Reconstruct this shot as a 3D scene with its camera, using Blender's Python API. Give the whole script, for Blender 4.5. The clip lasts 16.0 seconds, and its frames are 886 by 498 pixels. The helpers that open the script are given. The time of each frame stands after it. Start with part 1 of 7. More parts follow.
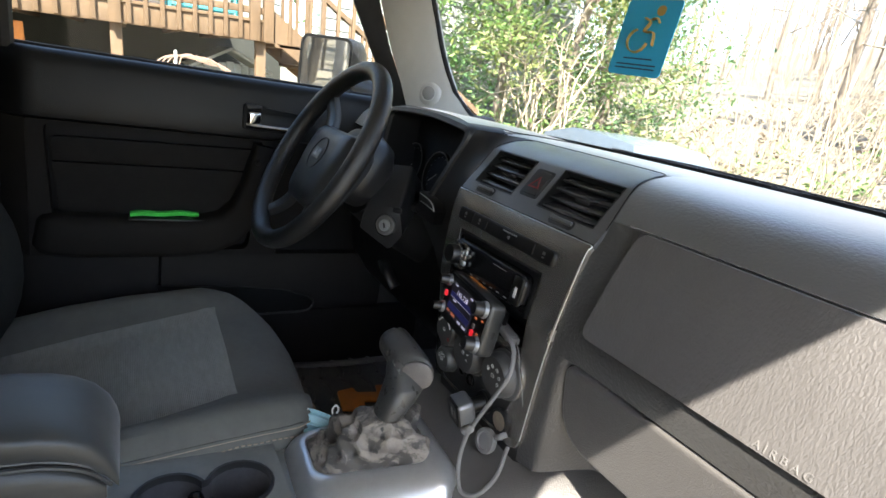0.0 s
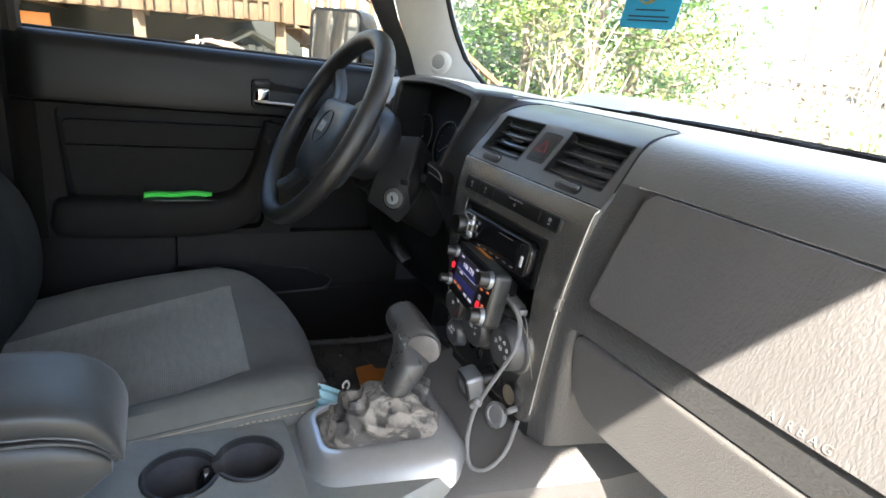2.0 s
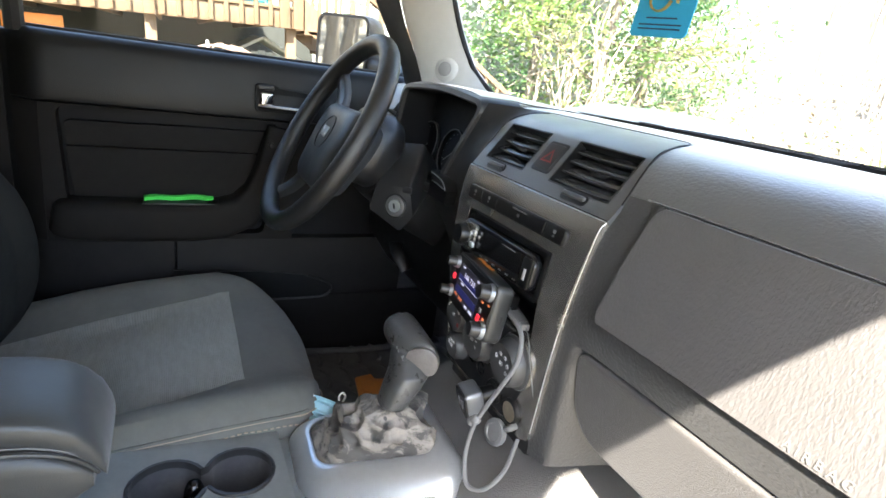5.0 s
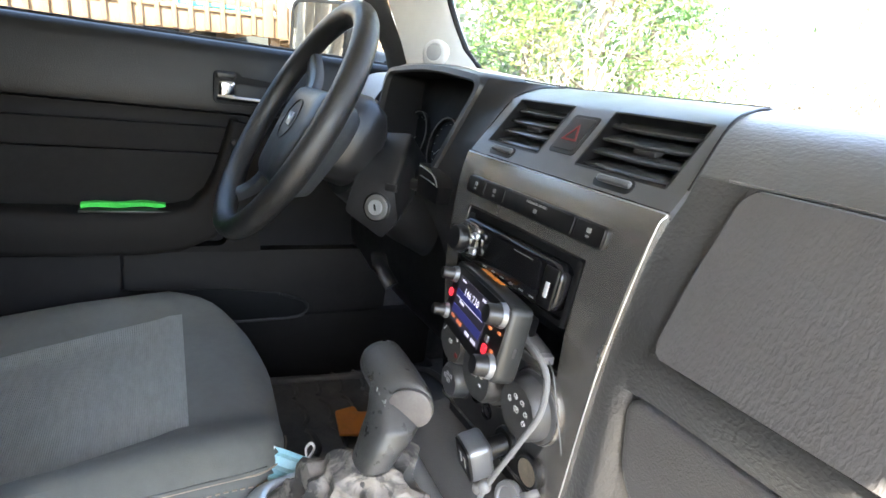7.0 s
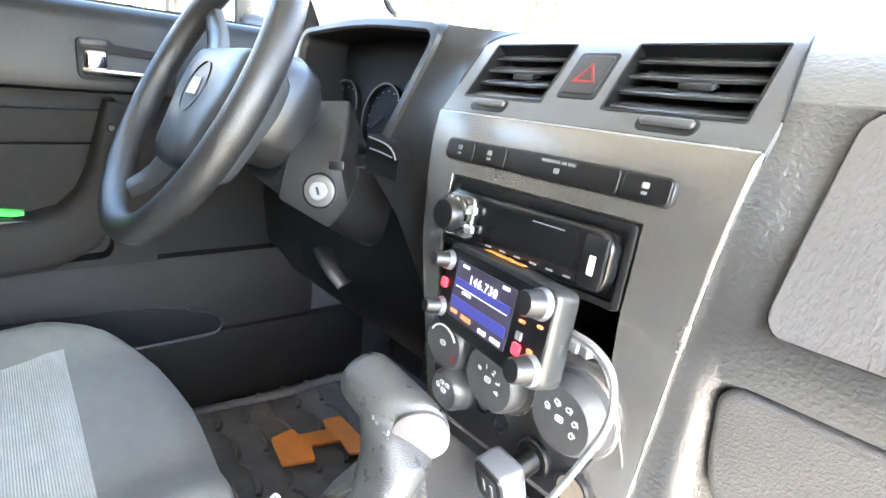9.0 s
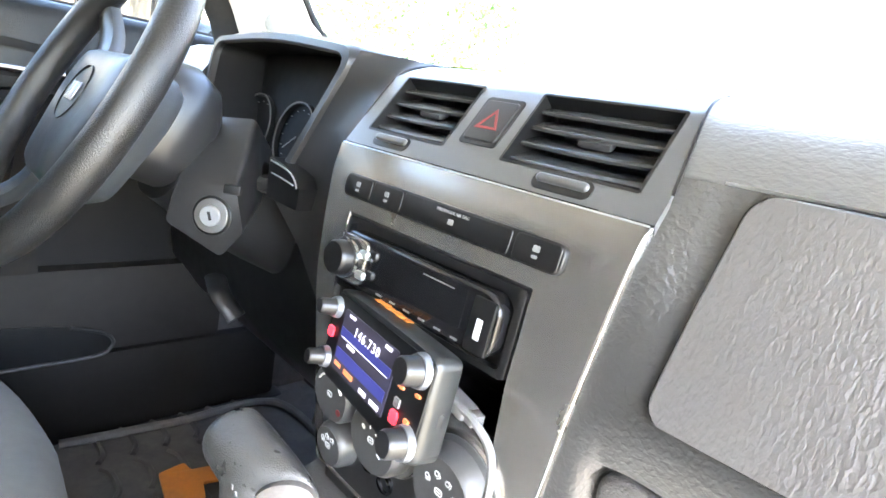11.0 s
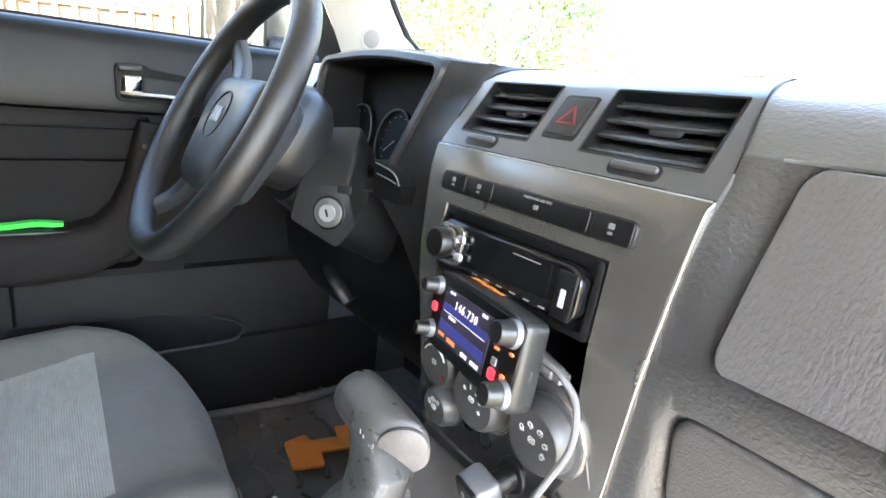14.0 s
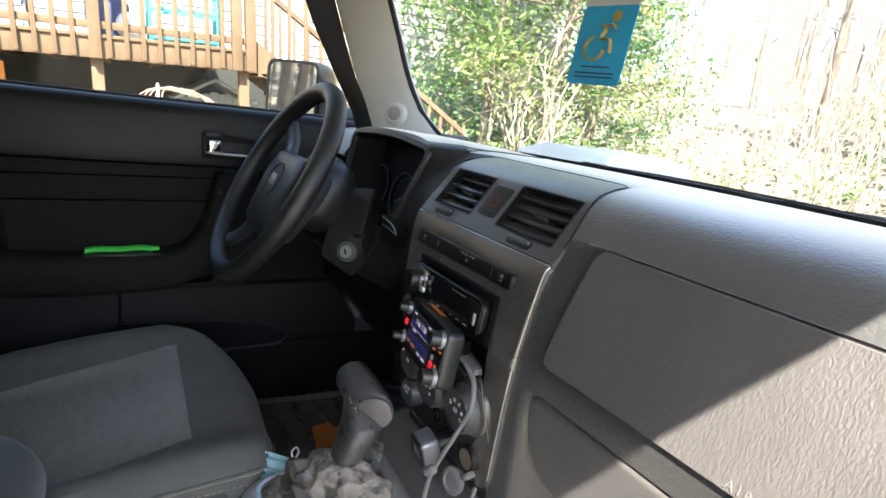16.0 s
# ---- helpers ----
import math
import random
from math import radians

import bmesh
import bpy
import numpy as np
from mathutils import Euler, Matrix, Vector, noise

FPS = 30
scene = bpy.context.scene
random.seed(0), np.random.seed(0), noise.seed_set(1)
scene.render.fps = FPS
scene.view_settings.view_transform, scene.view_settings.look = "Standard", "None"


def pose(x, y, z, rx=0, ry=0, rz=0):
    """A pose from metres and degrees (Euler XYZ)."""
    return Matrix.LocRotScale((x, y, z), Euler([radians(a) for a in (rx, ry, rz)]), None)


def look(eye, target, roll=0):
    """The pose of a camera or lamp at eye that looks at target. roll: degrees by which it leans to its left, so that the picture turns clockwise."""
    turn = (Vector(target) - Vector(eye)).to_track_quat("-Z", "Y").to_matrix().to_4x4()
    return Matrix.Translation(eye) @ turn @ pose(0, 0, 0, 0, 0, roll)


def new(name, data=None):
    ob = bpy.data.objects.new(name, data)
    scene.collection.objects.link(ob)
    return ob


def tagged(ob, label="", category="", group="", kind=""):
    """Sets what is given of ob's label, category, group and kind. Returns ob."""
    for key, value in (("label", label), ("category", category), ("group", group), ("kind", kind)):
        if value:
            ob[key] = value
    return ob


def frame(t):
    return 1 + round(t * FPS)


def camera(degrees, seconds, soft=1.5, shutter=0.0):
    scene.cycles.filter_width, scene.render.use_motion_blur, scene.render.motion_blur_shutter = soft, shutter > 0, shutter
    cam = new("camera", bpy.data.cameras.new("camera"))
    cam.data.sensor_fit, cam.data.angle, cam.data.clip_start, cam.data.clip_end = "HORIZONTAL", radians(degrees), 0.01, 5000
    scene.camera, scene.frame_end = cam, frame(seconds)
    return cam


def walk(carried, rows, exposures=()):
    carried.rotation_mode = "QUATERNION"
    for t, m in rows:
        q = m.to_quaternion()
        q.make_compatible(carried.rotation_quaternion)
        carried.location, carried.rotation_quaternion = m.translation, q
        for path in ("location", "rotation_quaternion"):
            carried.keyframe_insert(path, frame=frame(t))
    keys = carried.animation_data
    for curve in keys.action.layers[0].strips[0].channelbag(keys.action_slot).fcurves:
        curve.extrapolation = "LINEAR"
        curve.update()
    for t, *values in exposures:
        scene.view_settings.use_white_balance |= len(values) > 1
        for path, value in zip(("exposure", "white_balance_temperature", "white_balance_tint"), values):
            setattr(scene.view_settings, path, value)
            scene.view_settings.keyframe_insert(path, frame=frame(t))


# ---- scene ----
# camera and its way through the cabin: x to the passenger side from the centre line, y ahead, z up from the ground
cam = camera(77.9, 16.0, soft=1.6)
METRES, EYE, TILT, LEAN, TURN = 0.97, 1.32, -16.144, -9.239, 61.230
EYE_X = 0.566
ROWS = [
    (0.0, 0.0, 0.0, 0.0, 0.0, 0.0, -0.0),
    (0.5, 0.0025, 0.0136, -0.009, -0.47, -0.08, 0.42),
    (1.0, 0.0095, 0.0209, -0.0027, 1.06, -0.41, -1.37),
    (1.5, 0.0213, 0.0389, -0.0098, 2.17, -1.79, 0.63),
    (2.0, 0.0326, 0.0251, -0.0119, 3.03, -2.18, 1.46),
    (2.5, 0.0262, 0.0143, -0.0046, 4.55, -1.79, 1.36),
    (3.0, 0.0284, 0.0332, -0.0026, 4.82, -1.97, 1.07),
    (3.5, 0.0219, 0.0297, -0.0015, 4.78, -1.91, 0.74),
    (4.0, 0.0237, 0.013, 0.0022, 4.29, -1.48, 0.41),
    (6.5, 0.0419, 0.1681, -0.0235, 3.09, -1.03, 0.44),
    (7.0, 0.0249, 0.2153, -0.0188, 2.7, 0.09, 1.2),
    (7.5, 0.0093, 0.2781, -0.027, -2.96, -2.05, 4.54),
    (8.0, -0.0375, 0.3141, -0.0203, -9.06, -1.48, 6.93),
    (10.5, -0.0705, 0.3439, -0.0309, -7.49, -1.52, 5.11),
    (11.0, -0.0149, 0.361, 0.0022, -14.57, -0.79, 3.18),
    (11.5, -0.0095, 0.3428, 0.0035, -16.77, -0.94, 4.05),
    (12.0, -0.0306, 0.3332, 0.0006, -13.09, -0.45, 4.23),
    (12.5, -0.0446, 0.3258, -0.0017, -10.19, 0.03, 4.84),
    (13.0, -0.0471, 0.3248, -0.0052, -9.33, -0.0, 5.07),
    (13.5, -0.0361, 0.3195, -0.0117, -9.6, -0.33, 5.34),
    (14.0, -0.0301, 0.2994, -0.0085, -5.35, -0.4, 4.88),
    (14.5, -0.0144, 0.2659, -0.0061, -4.02, 0.67, 3.93),
    (15.0, 0.0076, 0.1931, -0.0049, -2.98, 0.92, 4.65),
    (15.5, 0.0421, 0.1011, -0.005, -0.76, 1.64, 4.29),
    (16.0, 0.0534, 0.0468, 0.0045, -0.34, 2.18, 2.43),
]
EXPOSURES = [(0.0, 2.58), (1.0, 2.83), (2.0, 3.24), (3.0, 3.29), (4.0, 3.29), (6.5, 3.87), (7.0, 3.97), (7.5, 4.52), (8.0, 5.31), (10.5, 5.86), (11.0, 5.46), (11.5, 4.61),
             (12.0, 4.26), (12.5, 4.36), (13.0, 4.66), (13.5, 4.96), (14.0, 4.81), (14.5, 4.61), (15.0, 4.46), (15.5, 3.45), (16.0, 2.72)]
walk(cam, [(t, pose(EYE_X, 0, EYE, TILT, LEAN, TURN) @ pose(METRES * x, METRES * y, METRES * z, 90 + pitch, roll, yaw)) for t, x, y, z, yaw, pitch, roll in ROWS], [(t, stops, 6800, 10) for t, stops in EXPOSURES])

# daylight: high spring sun from the passenger side, a little behind the car
SUN = Vector((0.58, -0.35, 0.737)).normalized()
world = bpy.data.worlds.new("sky")
scene.world = world
world.use_nodes = True
wn = world.node_tree.nodes
sky = wn.new("ShaderNodeTexSky")
sky.sky_type = "NISHITA"
sky.sun_disc = False
sky.sun_elevation = math.asin(SUN.z)
sky.sun_rotation = math.atan2(SUN.x, SUN.y)
wn["Background"].inputs["Strength"].default_value = 0.15
world.node_tree.links.new(sky.outputs["Color"], wn["Background"].inputs["Color"])
sun = new("sun", bpy.data.lights.new("sun", "SUN"))
sun.data.energy, sun.data.angle, sun.data.color = 5.0, radians(0.6), (1.0, 0.95, 0.87)
sun.matrix_world = look(SUN * 30, (0, 0, 0))
scene.view_settings.exposure = 0.0


# ---- materials ----
def surface(name, base, rough=0.6, metal=0.0, vary=0.2, size=0.05, bump=0.2, grain=0.002, dirt=None, dirt_amount=0.0, spec=0.5, wrinkle=False, sheen=0.0, stretch=(1, 1, 1), coat=0.0, crisp=False, fuzz=0.5):
    """A node material: base colour varied at two scales (size, and a fifth of it), fine relief of the given grain in metres, and dirt in patches."""
    m = bpy.data.materials.new(name)
    m.use_nodes = True
    nt, nd = m.node_tree, m.node_tree.nodes
    link, bsdf = nt.links.new, nd["Principled BSDF"]
    tc, mp = nd.new("ShaderNodeTexCoord"), nd.new("ShaderNodeMapping")
    mp.inputs["Scale"].default_value = stretch
    link(tc.outputs["Object"], mp.inputs["Vector"])

    def noise_at(scale, detail=4.0, rough_=0.55, distort=0.0):
        n = nd.new("ShaderNodeTexNoise")
        n.inputs["Scale"].default_value, n.inputs["Detail"].default_value = scale, detail
        n.inputs["Roughness"].default_value, n.inputs["Distortion"].default_value = rough_, distort
        link(mp.outputs["Vector"], n.inputs["Vector"])
        return n

    def ramp(source, stops):
        r = nd.new("ShaderNodeValToRGB")
        e = r.color_ramp.elements
        e[0].position, e[0].color = stops[0][0], (*stops[0][1], 1)
        e[1].position, e[1].color = stops[1][0], (*stops[1][1], 1)
        link(source, r.inputs["Fac"])
        return r

    def mix(a, b, fac):
        x = nd.new("ShaderNodeMix")
        x.data_type = "RGBA"
        link(a, x.inputs[6]), link(b, x.inputs[7])
        if isinstance(fac, float):
            x.inputs[0].default_value = fac
        else:
            link(fac, x.inputs[0])
        return x.outputs[2]

    dark, light = [c * (1 - vary) for c in base], [min(1, c * (1 + vary)) for c in base]
    coarse = ramp(noise_at(1.0 / size).outputs["Fac"], ((0.3, dark), (0.7, light)))
    fine = ramp(noise_at(6.0 / size, 3).outputs["Fac"], ((0.25, dark), (0.75, light)))
    colour = mix(coarse.outputs["Color"], fine.outputs["Color"], 0.45)
    if dirt:
        patch = ramp(noise_at(0.7 / size, 6, 0.65, 0.6).outputs["Fac"], ((0.46, (0, 0, 0)), (0.53, (1, 1, 1))) if crisp else ((0.55 - 0.25 * dirt_amount, (0, 0, 0)), (0.75, (1, 1, 1))))
        scaled = nd.new("ShaderNodeMath")
        scaled.operation = "MULTIPLY"
        scaled.inputs[1].default_value = dirt_amount
        link(patch.outputs["Color"], scaled.inputs[0])
        plain = nd.new("ShaderNodeRGB")
        plain.outputs[0].default_value = (*dirt, 1)
        colour = mix(colour, plain.outputs[0], scaled.outputs[0])
    link(colour, bsdf.inputs["Base Color"])
    spread = min(0.1, rough * 0.3) * (0.15 if metal > 0.5 else 1.0)
    gloss = nd.new("ShaderNodeMapRange")
    gloss.inputs["To Min"].default_value, gloss.inputs["To Max"].default_value = max(0.01, rough - spread), min(1, rough + spread)
    link(noise_at(2.5 / size).outputs["Fac"], gloss.inputs["Value"])
    link(gloss.outputs["Result"], bsdf.inputs["Roughness"])
    bsdf.inputs["Metallic"].default_value = metal
    bsdf.inputs["Specular IOR Level"].default_value = spec
    bsdf.inputs["Coat Weight"].default_value = coat
    bsdf.inputs["Coat Roughness"].default_value = rough * 0.8
    if sheen:
        bsdf.inputs["Sheen Weight"].default_value = sheen
        bsdf.inputs["Sheen Roughness"].default_value = fuzz
    if bump > 0:
        b = nd.new("ShaderNodeBump")
        b.inputs["Strength"].default_value, b.inputs["Distance"].default_value = bump, grain * (0.6 if wrinkle else 0.4)
        if wrinkle:
            v = nd.new("ShaderNodeTexVoronoi")
            v.feature = "F1"
            v.inputs["Scale"].default_value = 0.7 / grain
            w = noise_at(0.5 / grain, 2)
            add = nd.new("ShaderNodeVectorMath")
            add.operation = "MULTIPLY_ADD"
            add.inputs[1].default_value = (grain * 3,) * 3
            link(w.outputs["Color"], add.inputs[0]), link(mp.outputs["Vector"], add.inputs[2])
            link(add.outputs[0], v.inputs["Vector"])
            link(v.outputs["Distance"], b.inputs["Height"])
        else:
            link(noise_at(1.0 / grain, 3).outputs["Fac"], b.inputs["Height"])
        link(b.outputs["Normal"], bsdf.inputs["Normal"])
    return m


def glowing(name, base, strength):
    m = bpy.data.materials.new(name)
    m.use_nodes = True
    b = m.node_tree.nodes["Principled BSDF"]
    b.inputs["Base Color"].default_value = (*base, 1)
    b.inputs["Emission Color"].default_value = (*base, 1)
    b.inputs["Emission Strength"].default_value = strength
    b.inputs["Roughness"].default_value = 0.3
    return m


def clear(name, tint=(1, 1, 1), dirt=0.04):
    m = bpy.data.materials.new(name)
    m.use_nodes = True
    nt, nd = m.node_tree, m.node_tree.nodes
    out = nd["Material Output"]
    nd.remove(nd["Principled BSDF"])
    see, shine, film, fresnel = nd.new("ShaderNodeBsdfTransparent"), nd.new("ShaderNodeBsdfGlossy"), nd.new("ShaderNodeBsdfDiffuse"), nd.new("ShaderNodeLayerWeight")
    see.inputs["Color"].default_value = (*tint, 1)
    shine.inputs["Roughness"].default_value = 0.02
    film.inputs["Color"].default_value = (0.8, 0.82, 0.85, 1)
    fresnel.inputs["Blend"].default_value = 0.5
    steep, grade = nd.new("ShaderNodeMath"), nd.new("ShaderNodeMapRange")
    steep.operation = "POWER"
    steep.inputs[1].default_value = 5.0
    nt.links.new(fresnel.outputs["Facing"], steep.inputs[0])
    nt.links.new(steep.outputs[0], grade.inputs["Value"])
    grade.inputs["To Min"].default_value, grade.inputs["To Max"].default_value = 0.02, 0.5
    a, b = nd.new("ShaderNodeMixShader"), nd.new("ShaderNodeMixShader")
    b.inputs[0].default_value = dirt
    nt.links.new(grade.outputs["Result"], a.inputs[0])
    nt.links.new(see.outputs[0], a.inputs[1]), nt.links.new(shine.outputs[0], a.inputs[2])
    nt.links.new(a.outputs[0], b.inputs[1]), nt.links.new(film.outputs[0], b.inputs[2])
    nt.links.new(b.outputs[0], out.inputs["Surface"])
    return m


AIRBAG = surface("leather_grain_plastic", (0.087, 0.0825, 0.080), 0.4, vary=0.1, size=0.1, bump=0.4, grain=0.0019, wrinkle=True, spec=0.8, coat=0.0, dirt=(0.12, 0.115, 0.11), dirt_amount=0.12, sheen=0.1, stretch=(1.15, 1, 0.45))
PLAIN = surface("smooth_dark_plastic", (0.020, 0.020, 0.0208), 0.38, vary=0.1, size=0.08, bump=0.15, grain=0.0012, dirt=(0.05, 0.047, 0.043), dirt_amount=0.12, sheen=0.04, spec=0.4)
TRIM = surface("pewter_painted_trim", (0.29, 0.278, 0.26), 0.27, metal=0.8, vary=0.03, size=0.12, bump=0.0)
BLACK = surface("black_plastic", (0.006, 0.006, 0.0065), 0.38, vary=0.15, size=0.05, bump=0.1, grain=0.001)
GLOSSBLACK = surface("glossy_black_plastic", (0.008, 0.008, 0.009), 0.12, vary=0.1, size=0.05, bump=0.0)
RUBBER = surface("black_rubber", (0.015, 0.015, 0.015), 0.75, vary=0.2, size=0.03, bump=0.2, grain=0.0015)
WHEEL = surface("grained_steering_wheel_rim", (0.016, 0.0158, 0.0155), 0.33, vary=0.12, size=0.04, bump=0.6, grain=0.0009, wrinkle=True, spec=0.6)
HUB = surface("slate_blue_grey_plastic", (0.036, 0.039, 0.042), 0.36, vary=0.1, size=0.08, bump=0.25, grain=0.0012)
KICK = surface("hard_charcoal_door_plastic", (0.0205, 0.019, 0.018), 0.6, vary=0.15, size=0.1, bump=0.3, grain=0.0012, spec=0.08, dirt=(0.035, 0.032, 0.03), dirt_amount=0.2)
# door plastics and insert set below charcoal: shade is put into their colour
DOOR = surface("shade_darkened_door_plastic", (0.017, 0.0158, 0.0149), 0.6, vary=0.12, size=0.12, bump=0.3, grain=0.0012, wrinkle=True, spec=0.05)
DOORTOP = surface("shade_darkened_door_top", (0.0075, 0.008, 0.0088), 0.42, vary=0.1, size=0.12, bump=0.3, grain=0.0013, wrinkle=True, spec=0.3)
INSERT = surface("shade_darkened_woven_cloth", (0.014, 0.0132, 0.0125), 0.85, vary=0.2, size=0.02, bump=0.5, grain=0.0012, spec=0.2)
CLOTH = surface("charcoal_seat_cloth", (0.104, 0.104, 0.093), 0.9, vary=0.14, size=0.07, bump=0.5, grain=0.0014, dirt=(0.18, 0.168, 0.145), dirt_amount=0.2, sheen=0.08)
MESHCLOTH = surface("grey_mesh_seat_cloth", (0.25, 0.25, 0.226), 0.85, vary=0.18, size=0.008, bump=0.8, grain=0.0016, sheen=0.08, stretch=(0.25, 1, 1))
ribs_ = MESHCLOTH.node_tree.nodes.new("ShaderNodeTexWave")
ribs_.bands_direction = "Y"
ribs_.inputs["Scale"].default_value, ribs_.inputs["Distortion"].default_value = 120.0, 0.3
MESHCLOTH.node_tree.links.new(MESHCLOTH.node_tree.nodes["Texture Coordinate"].outputs["Object"], ribs_.inputs["Vector"])
MESHCLOTH.node_tree.links.new(ribs_.outputs["Fac"], MESHCLOTH.node_tree.nodes["Bump"].inputs["Height"])
# same charcoal cloth as the cushion, darkened to carry the backrest's shade
BOLSTER = surface("shade_darkened_backrest_cloth", (0.024, 0.0246, 0.0228), 0.9, vary=0.14, size=0.07, bump=0.5, grain=0.0014, spec=0.2)
THREAD = surface("tan_stitch_thread", (0.28, 0.22, 0.16), 0.8, vary=0.2, size=0.01, bump=0.2, grain=0.0005)
LEATHER = surface("black_armrest_vinyl", (0.032, 0.034, 0.033), 0.42, vary=0.08, size=0.06, bump=0.15, grain=0.001, wrinkle=True, sheen=0.2)
BOOT = surface("dusty_shifter_leather", (0.215, 0.195, 0.172), 0.75, vary=0.2, size=0.026, bump=0.6, grain=0.0014, dirt=(0.045, 0.043, 0.041), dirt_amount=0.9, crisp=True)
SILVER = surface("satin_silver_plastic", (0.55, 0.565, 0.58), 0.29, metal=0.75, vary=0.06, size=0.05, bump=0.0, dirt=(0.25, 0.25, 0.24), dirt_amount=0.18)
CHROME = surface("chrome", (0.75, 0.75, 0.76), 0.1, metal=1.0, vary=0.05, size=0.03, bump=0.0)
BRASS = surface("worn_brass_socket", (0.68, 0.58, 0.44), 0.3, metal=0.9, vary=0.2, size=0.01, bump=0.1, grain=0.001)
CONSOLE = surface("dusty_console_plastic", (0.15, 0.155, 0.142), 0.42, vary=0.15, size=0.06, bump=0.25, grain=0.0016, dirt=(0.24, 0.23, 0.2), dirt_amount=0.35)
PILLAR = surface("light_grey_pillar_trim", (0.6, 0.59, 0.55), 0.7, vary=0.05, size=0.1, bump=0.2, grain=0.0015)
CARPET = surface("dark_carpet", (0.075, 0.072, 0.07), 0.95, vary=0.35, size=0.02, bump=0.8, grain=0.003, dirt=(0.08, 0.072, 0.064), dirt_amount=0.25)
MAT = surface("dusty_black_rubber_mat", (0.075, 0.071, 0.067), 0.65, vary=0.25, size=0.05, bump=0.4, grain=0.002, dirt=(0.17, 0.15, 0.125), dirt_amount=0.5)
ORANGE = surface("orange_plastic", (0.62, 0.2, 0.03), 0.6, vary=0.12, size=0.04, bump=0.2, grain=0.001, dirt=(0.2, 0.12, 0.05), dirt_amount=0.3)
GREEN = surface("neon_green_webbing", (0.05, 0.62, 0.08), 0.7, vary=0.15, size=0.006, bump=0.4, grain=0.0012)
MASKBLUE = surface("pale_blue_mask_fabric", (0.36, 0.6, 0.68), 0.9, vary=0.08, size=0.02, bump=0.3, grain=0.001)
WELL = surface("dark_grey_well_plastic", (0.075, 0.075, 0.08), 0.32, vary=0.2, size=0.03, bump=0.15, grain=0.0012, dirt=(0.16, 0.15, 0.13), dirt_amount=0.3)
WHITE = surface("white_cloth", (0.75, 0.76, 0.76), 0.85, vary=0.06, size=0.02, bump=0.2, grain=0.001)
CABLE = surface("grey_cable", (0.16, 0.16, 0.16), 0.55, vary=0.1, size=0.02, bump=0.1, grain=0.001)
KNOB = surface("grey_knob_plastic", (0.055, 0.055, 0.056), 0.36, vary=0.1, size=0.02, bump=0.2, grain=0.001, dirt=(0.12, 0.12, 0.11), dirt_amount=0.2)
RADIOBODY = surface("smoke_grey_radio_case", (0.022, 0.0236, 0.0238), 0.35, vary=0.1, size=0.03, bump=0.1, grain=0.001)
INK = surface("pale_grey_print", (0.55, 0.55, 0.55), 0.6, vary=0.05, size=0.01, bump=0.0)
DIALBLACK = surface("matt_gauge_black", (0.005, 0.005, 0.006), 0.6, vary=0.1, size=0.05, bump=0.0, spec=0.2)
DIMINK = surface("dim_grey_print", (0.22, 0.22, 0.22), 0.6, vary=0.05, size=0.01, bump=0.0)
REDINK = surface("dark_red_print", (0.2, 0.02, 0.02), 0.5, vary=0.1, size=0.01, bump=0.0)
SCREEN = glowing("screen_dark_violet", (0.03, 0.028, 0.045), 0.035)
SCREENBLUE = glowing("screen_blue_band", (0.03, 0.035, 0.17), 0.04)
EMBLEM = surface("dull_silver_emblem", (0.22, 0.23, 0.245), 0.35, metal=0.6, vary=0.05, size=0.02, bump=0.0)
SCREENTEXT = glowing("screen_white_figures", (0.65, 0.65, 0.85), 0.06)
SCREENORANGE = glowing("screen_orange_marks", (0.7, 0.2, 0.08), 0.04)
REDLAMP = glowing("red_lit_key", (0.9, 0.03, 0.05), 0.10)
PLACARD = surface("blue_card", (0.03, 0.45, 0.78), 0.45, vary=0.05, size=0.05, bump=0.0)
PLACARDGOLD = surface("gold_print", (0.5, 0.34, 0.11), 0.5, vary=0.05, size=0.05, bump=0.0)
PAINT = surface("pale_blue_car_paint", (0.17, 0.225, 0.28), 0.25, metal=0.3, vary=0.04, size=0.2, bump=0.0, coat=0.6)
GLASS = clear("window_glass", dirt=0.05)
REARGLASS = clear("tinted_rear_glass", (0.35, 0.37, 0.36), 0.02)
SIDEGLASS = clear("side_window_glass", (0.86, 0.9, 0.88), 0.015)
MIRROR = surface("mirror_silver", (0.8, 0.8, 0.8), 0.02, metal=1.0, vary=0.0, size=0.2, bump=0.0)
WOOD = surface("weathered_deck_wood", (0.135, 0.084, 0.046), 0.8, vary=0.3, size=0.12, bump=0.5, grain=0.006, dirt=(0.16, 0.125, 0.09), dirt_amount=0.3, stretch=(1, 1, 0.25))
LID = surface("smooth_charcoal_lid", (0.066, 0.0625, 0.060), 0.4, vary=0.1, size=0.1, bump=0.5, grain=0.0012, wrinkle=True, sheen=0.15, spec=0.7)
PAD = surface("dusty_soft_pad", (0.056, 0.057, 0.057), 0.37, vary=0.08, size=0.15, bump=0.45, grain=0.0019, wrinkle=True, spec=1.0, coat=0.8, sheen=1.0, fuzz=0.42, stretch=(0.6, 1, 0.9))
FACE = surface("grained_dash_face", (0.036, 0.0355, 0.035), 0.32, vary=0.08, size=0.15, bump=0.45, grain=0.0019, wrinkle=True, spec=0.9, coat=0.2, sheen=0.1, stretch=(0.7, 1, 0.7))
PODMAT = surface("smooth_vent_pod_plastic", (0.042, 0.0432, 0.044), 0.34, vary=0.08, size=0.1, bump=0.3, grain=0.001, sheen=0.2, spec=1.0, coat=0.2)
SHROUD = surface("dark_column_plastic", (0.0145, 0.0145, 0.015), 0.36, vary=0.12, size=0.05, bump=0.12, grain=0.0012)
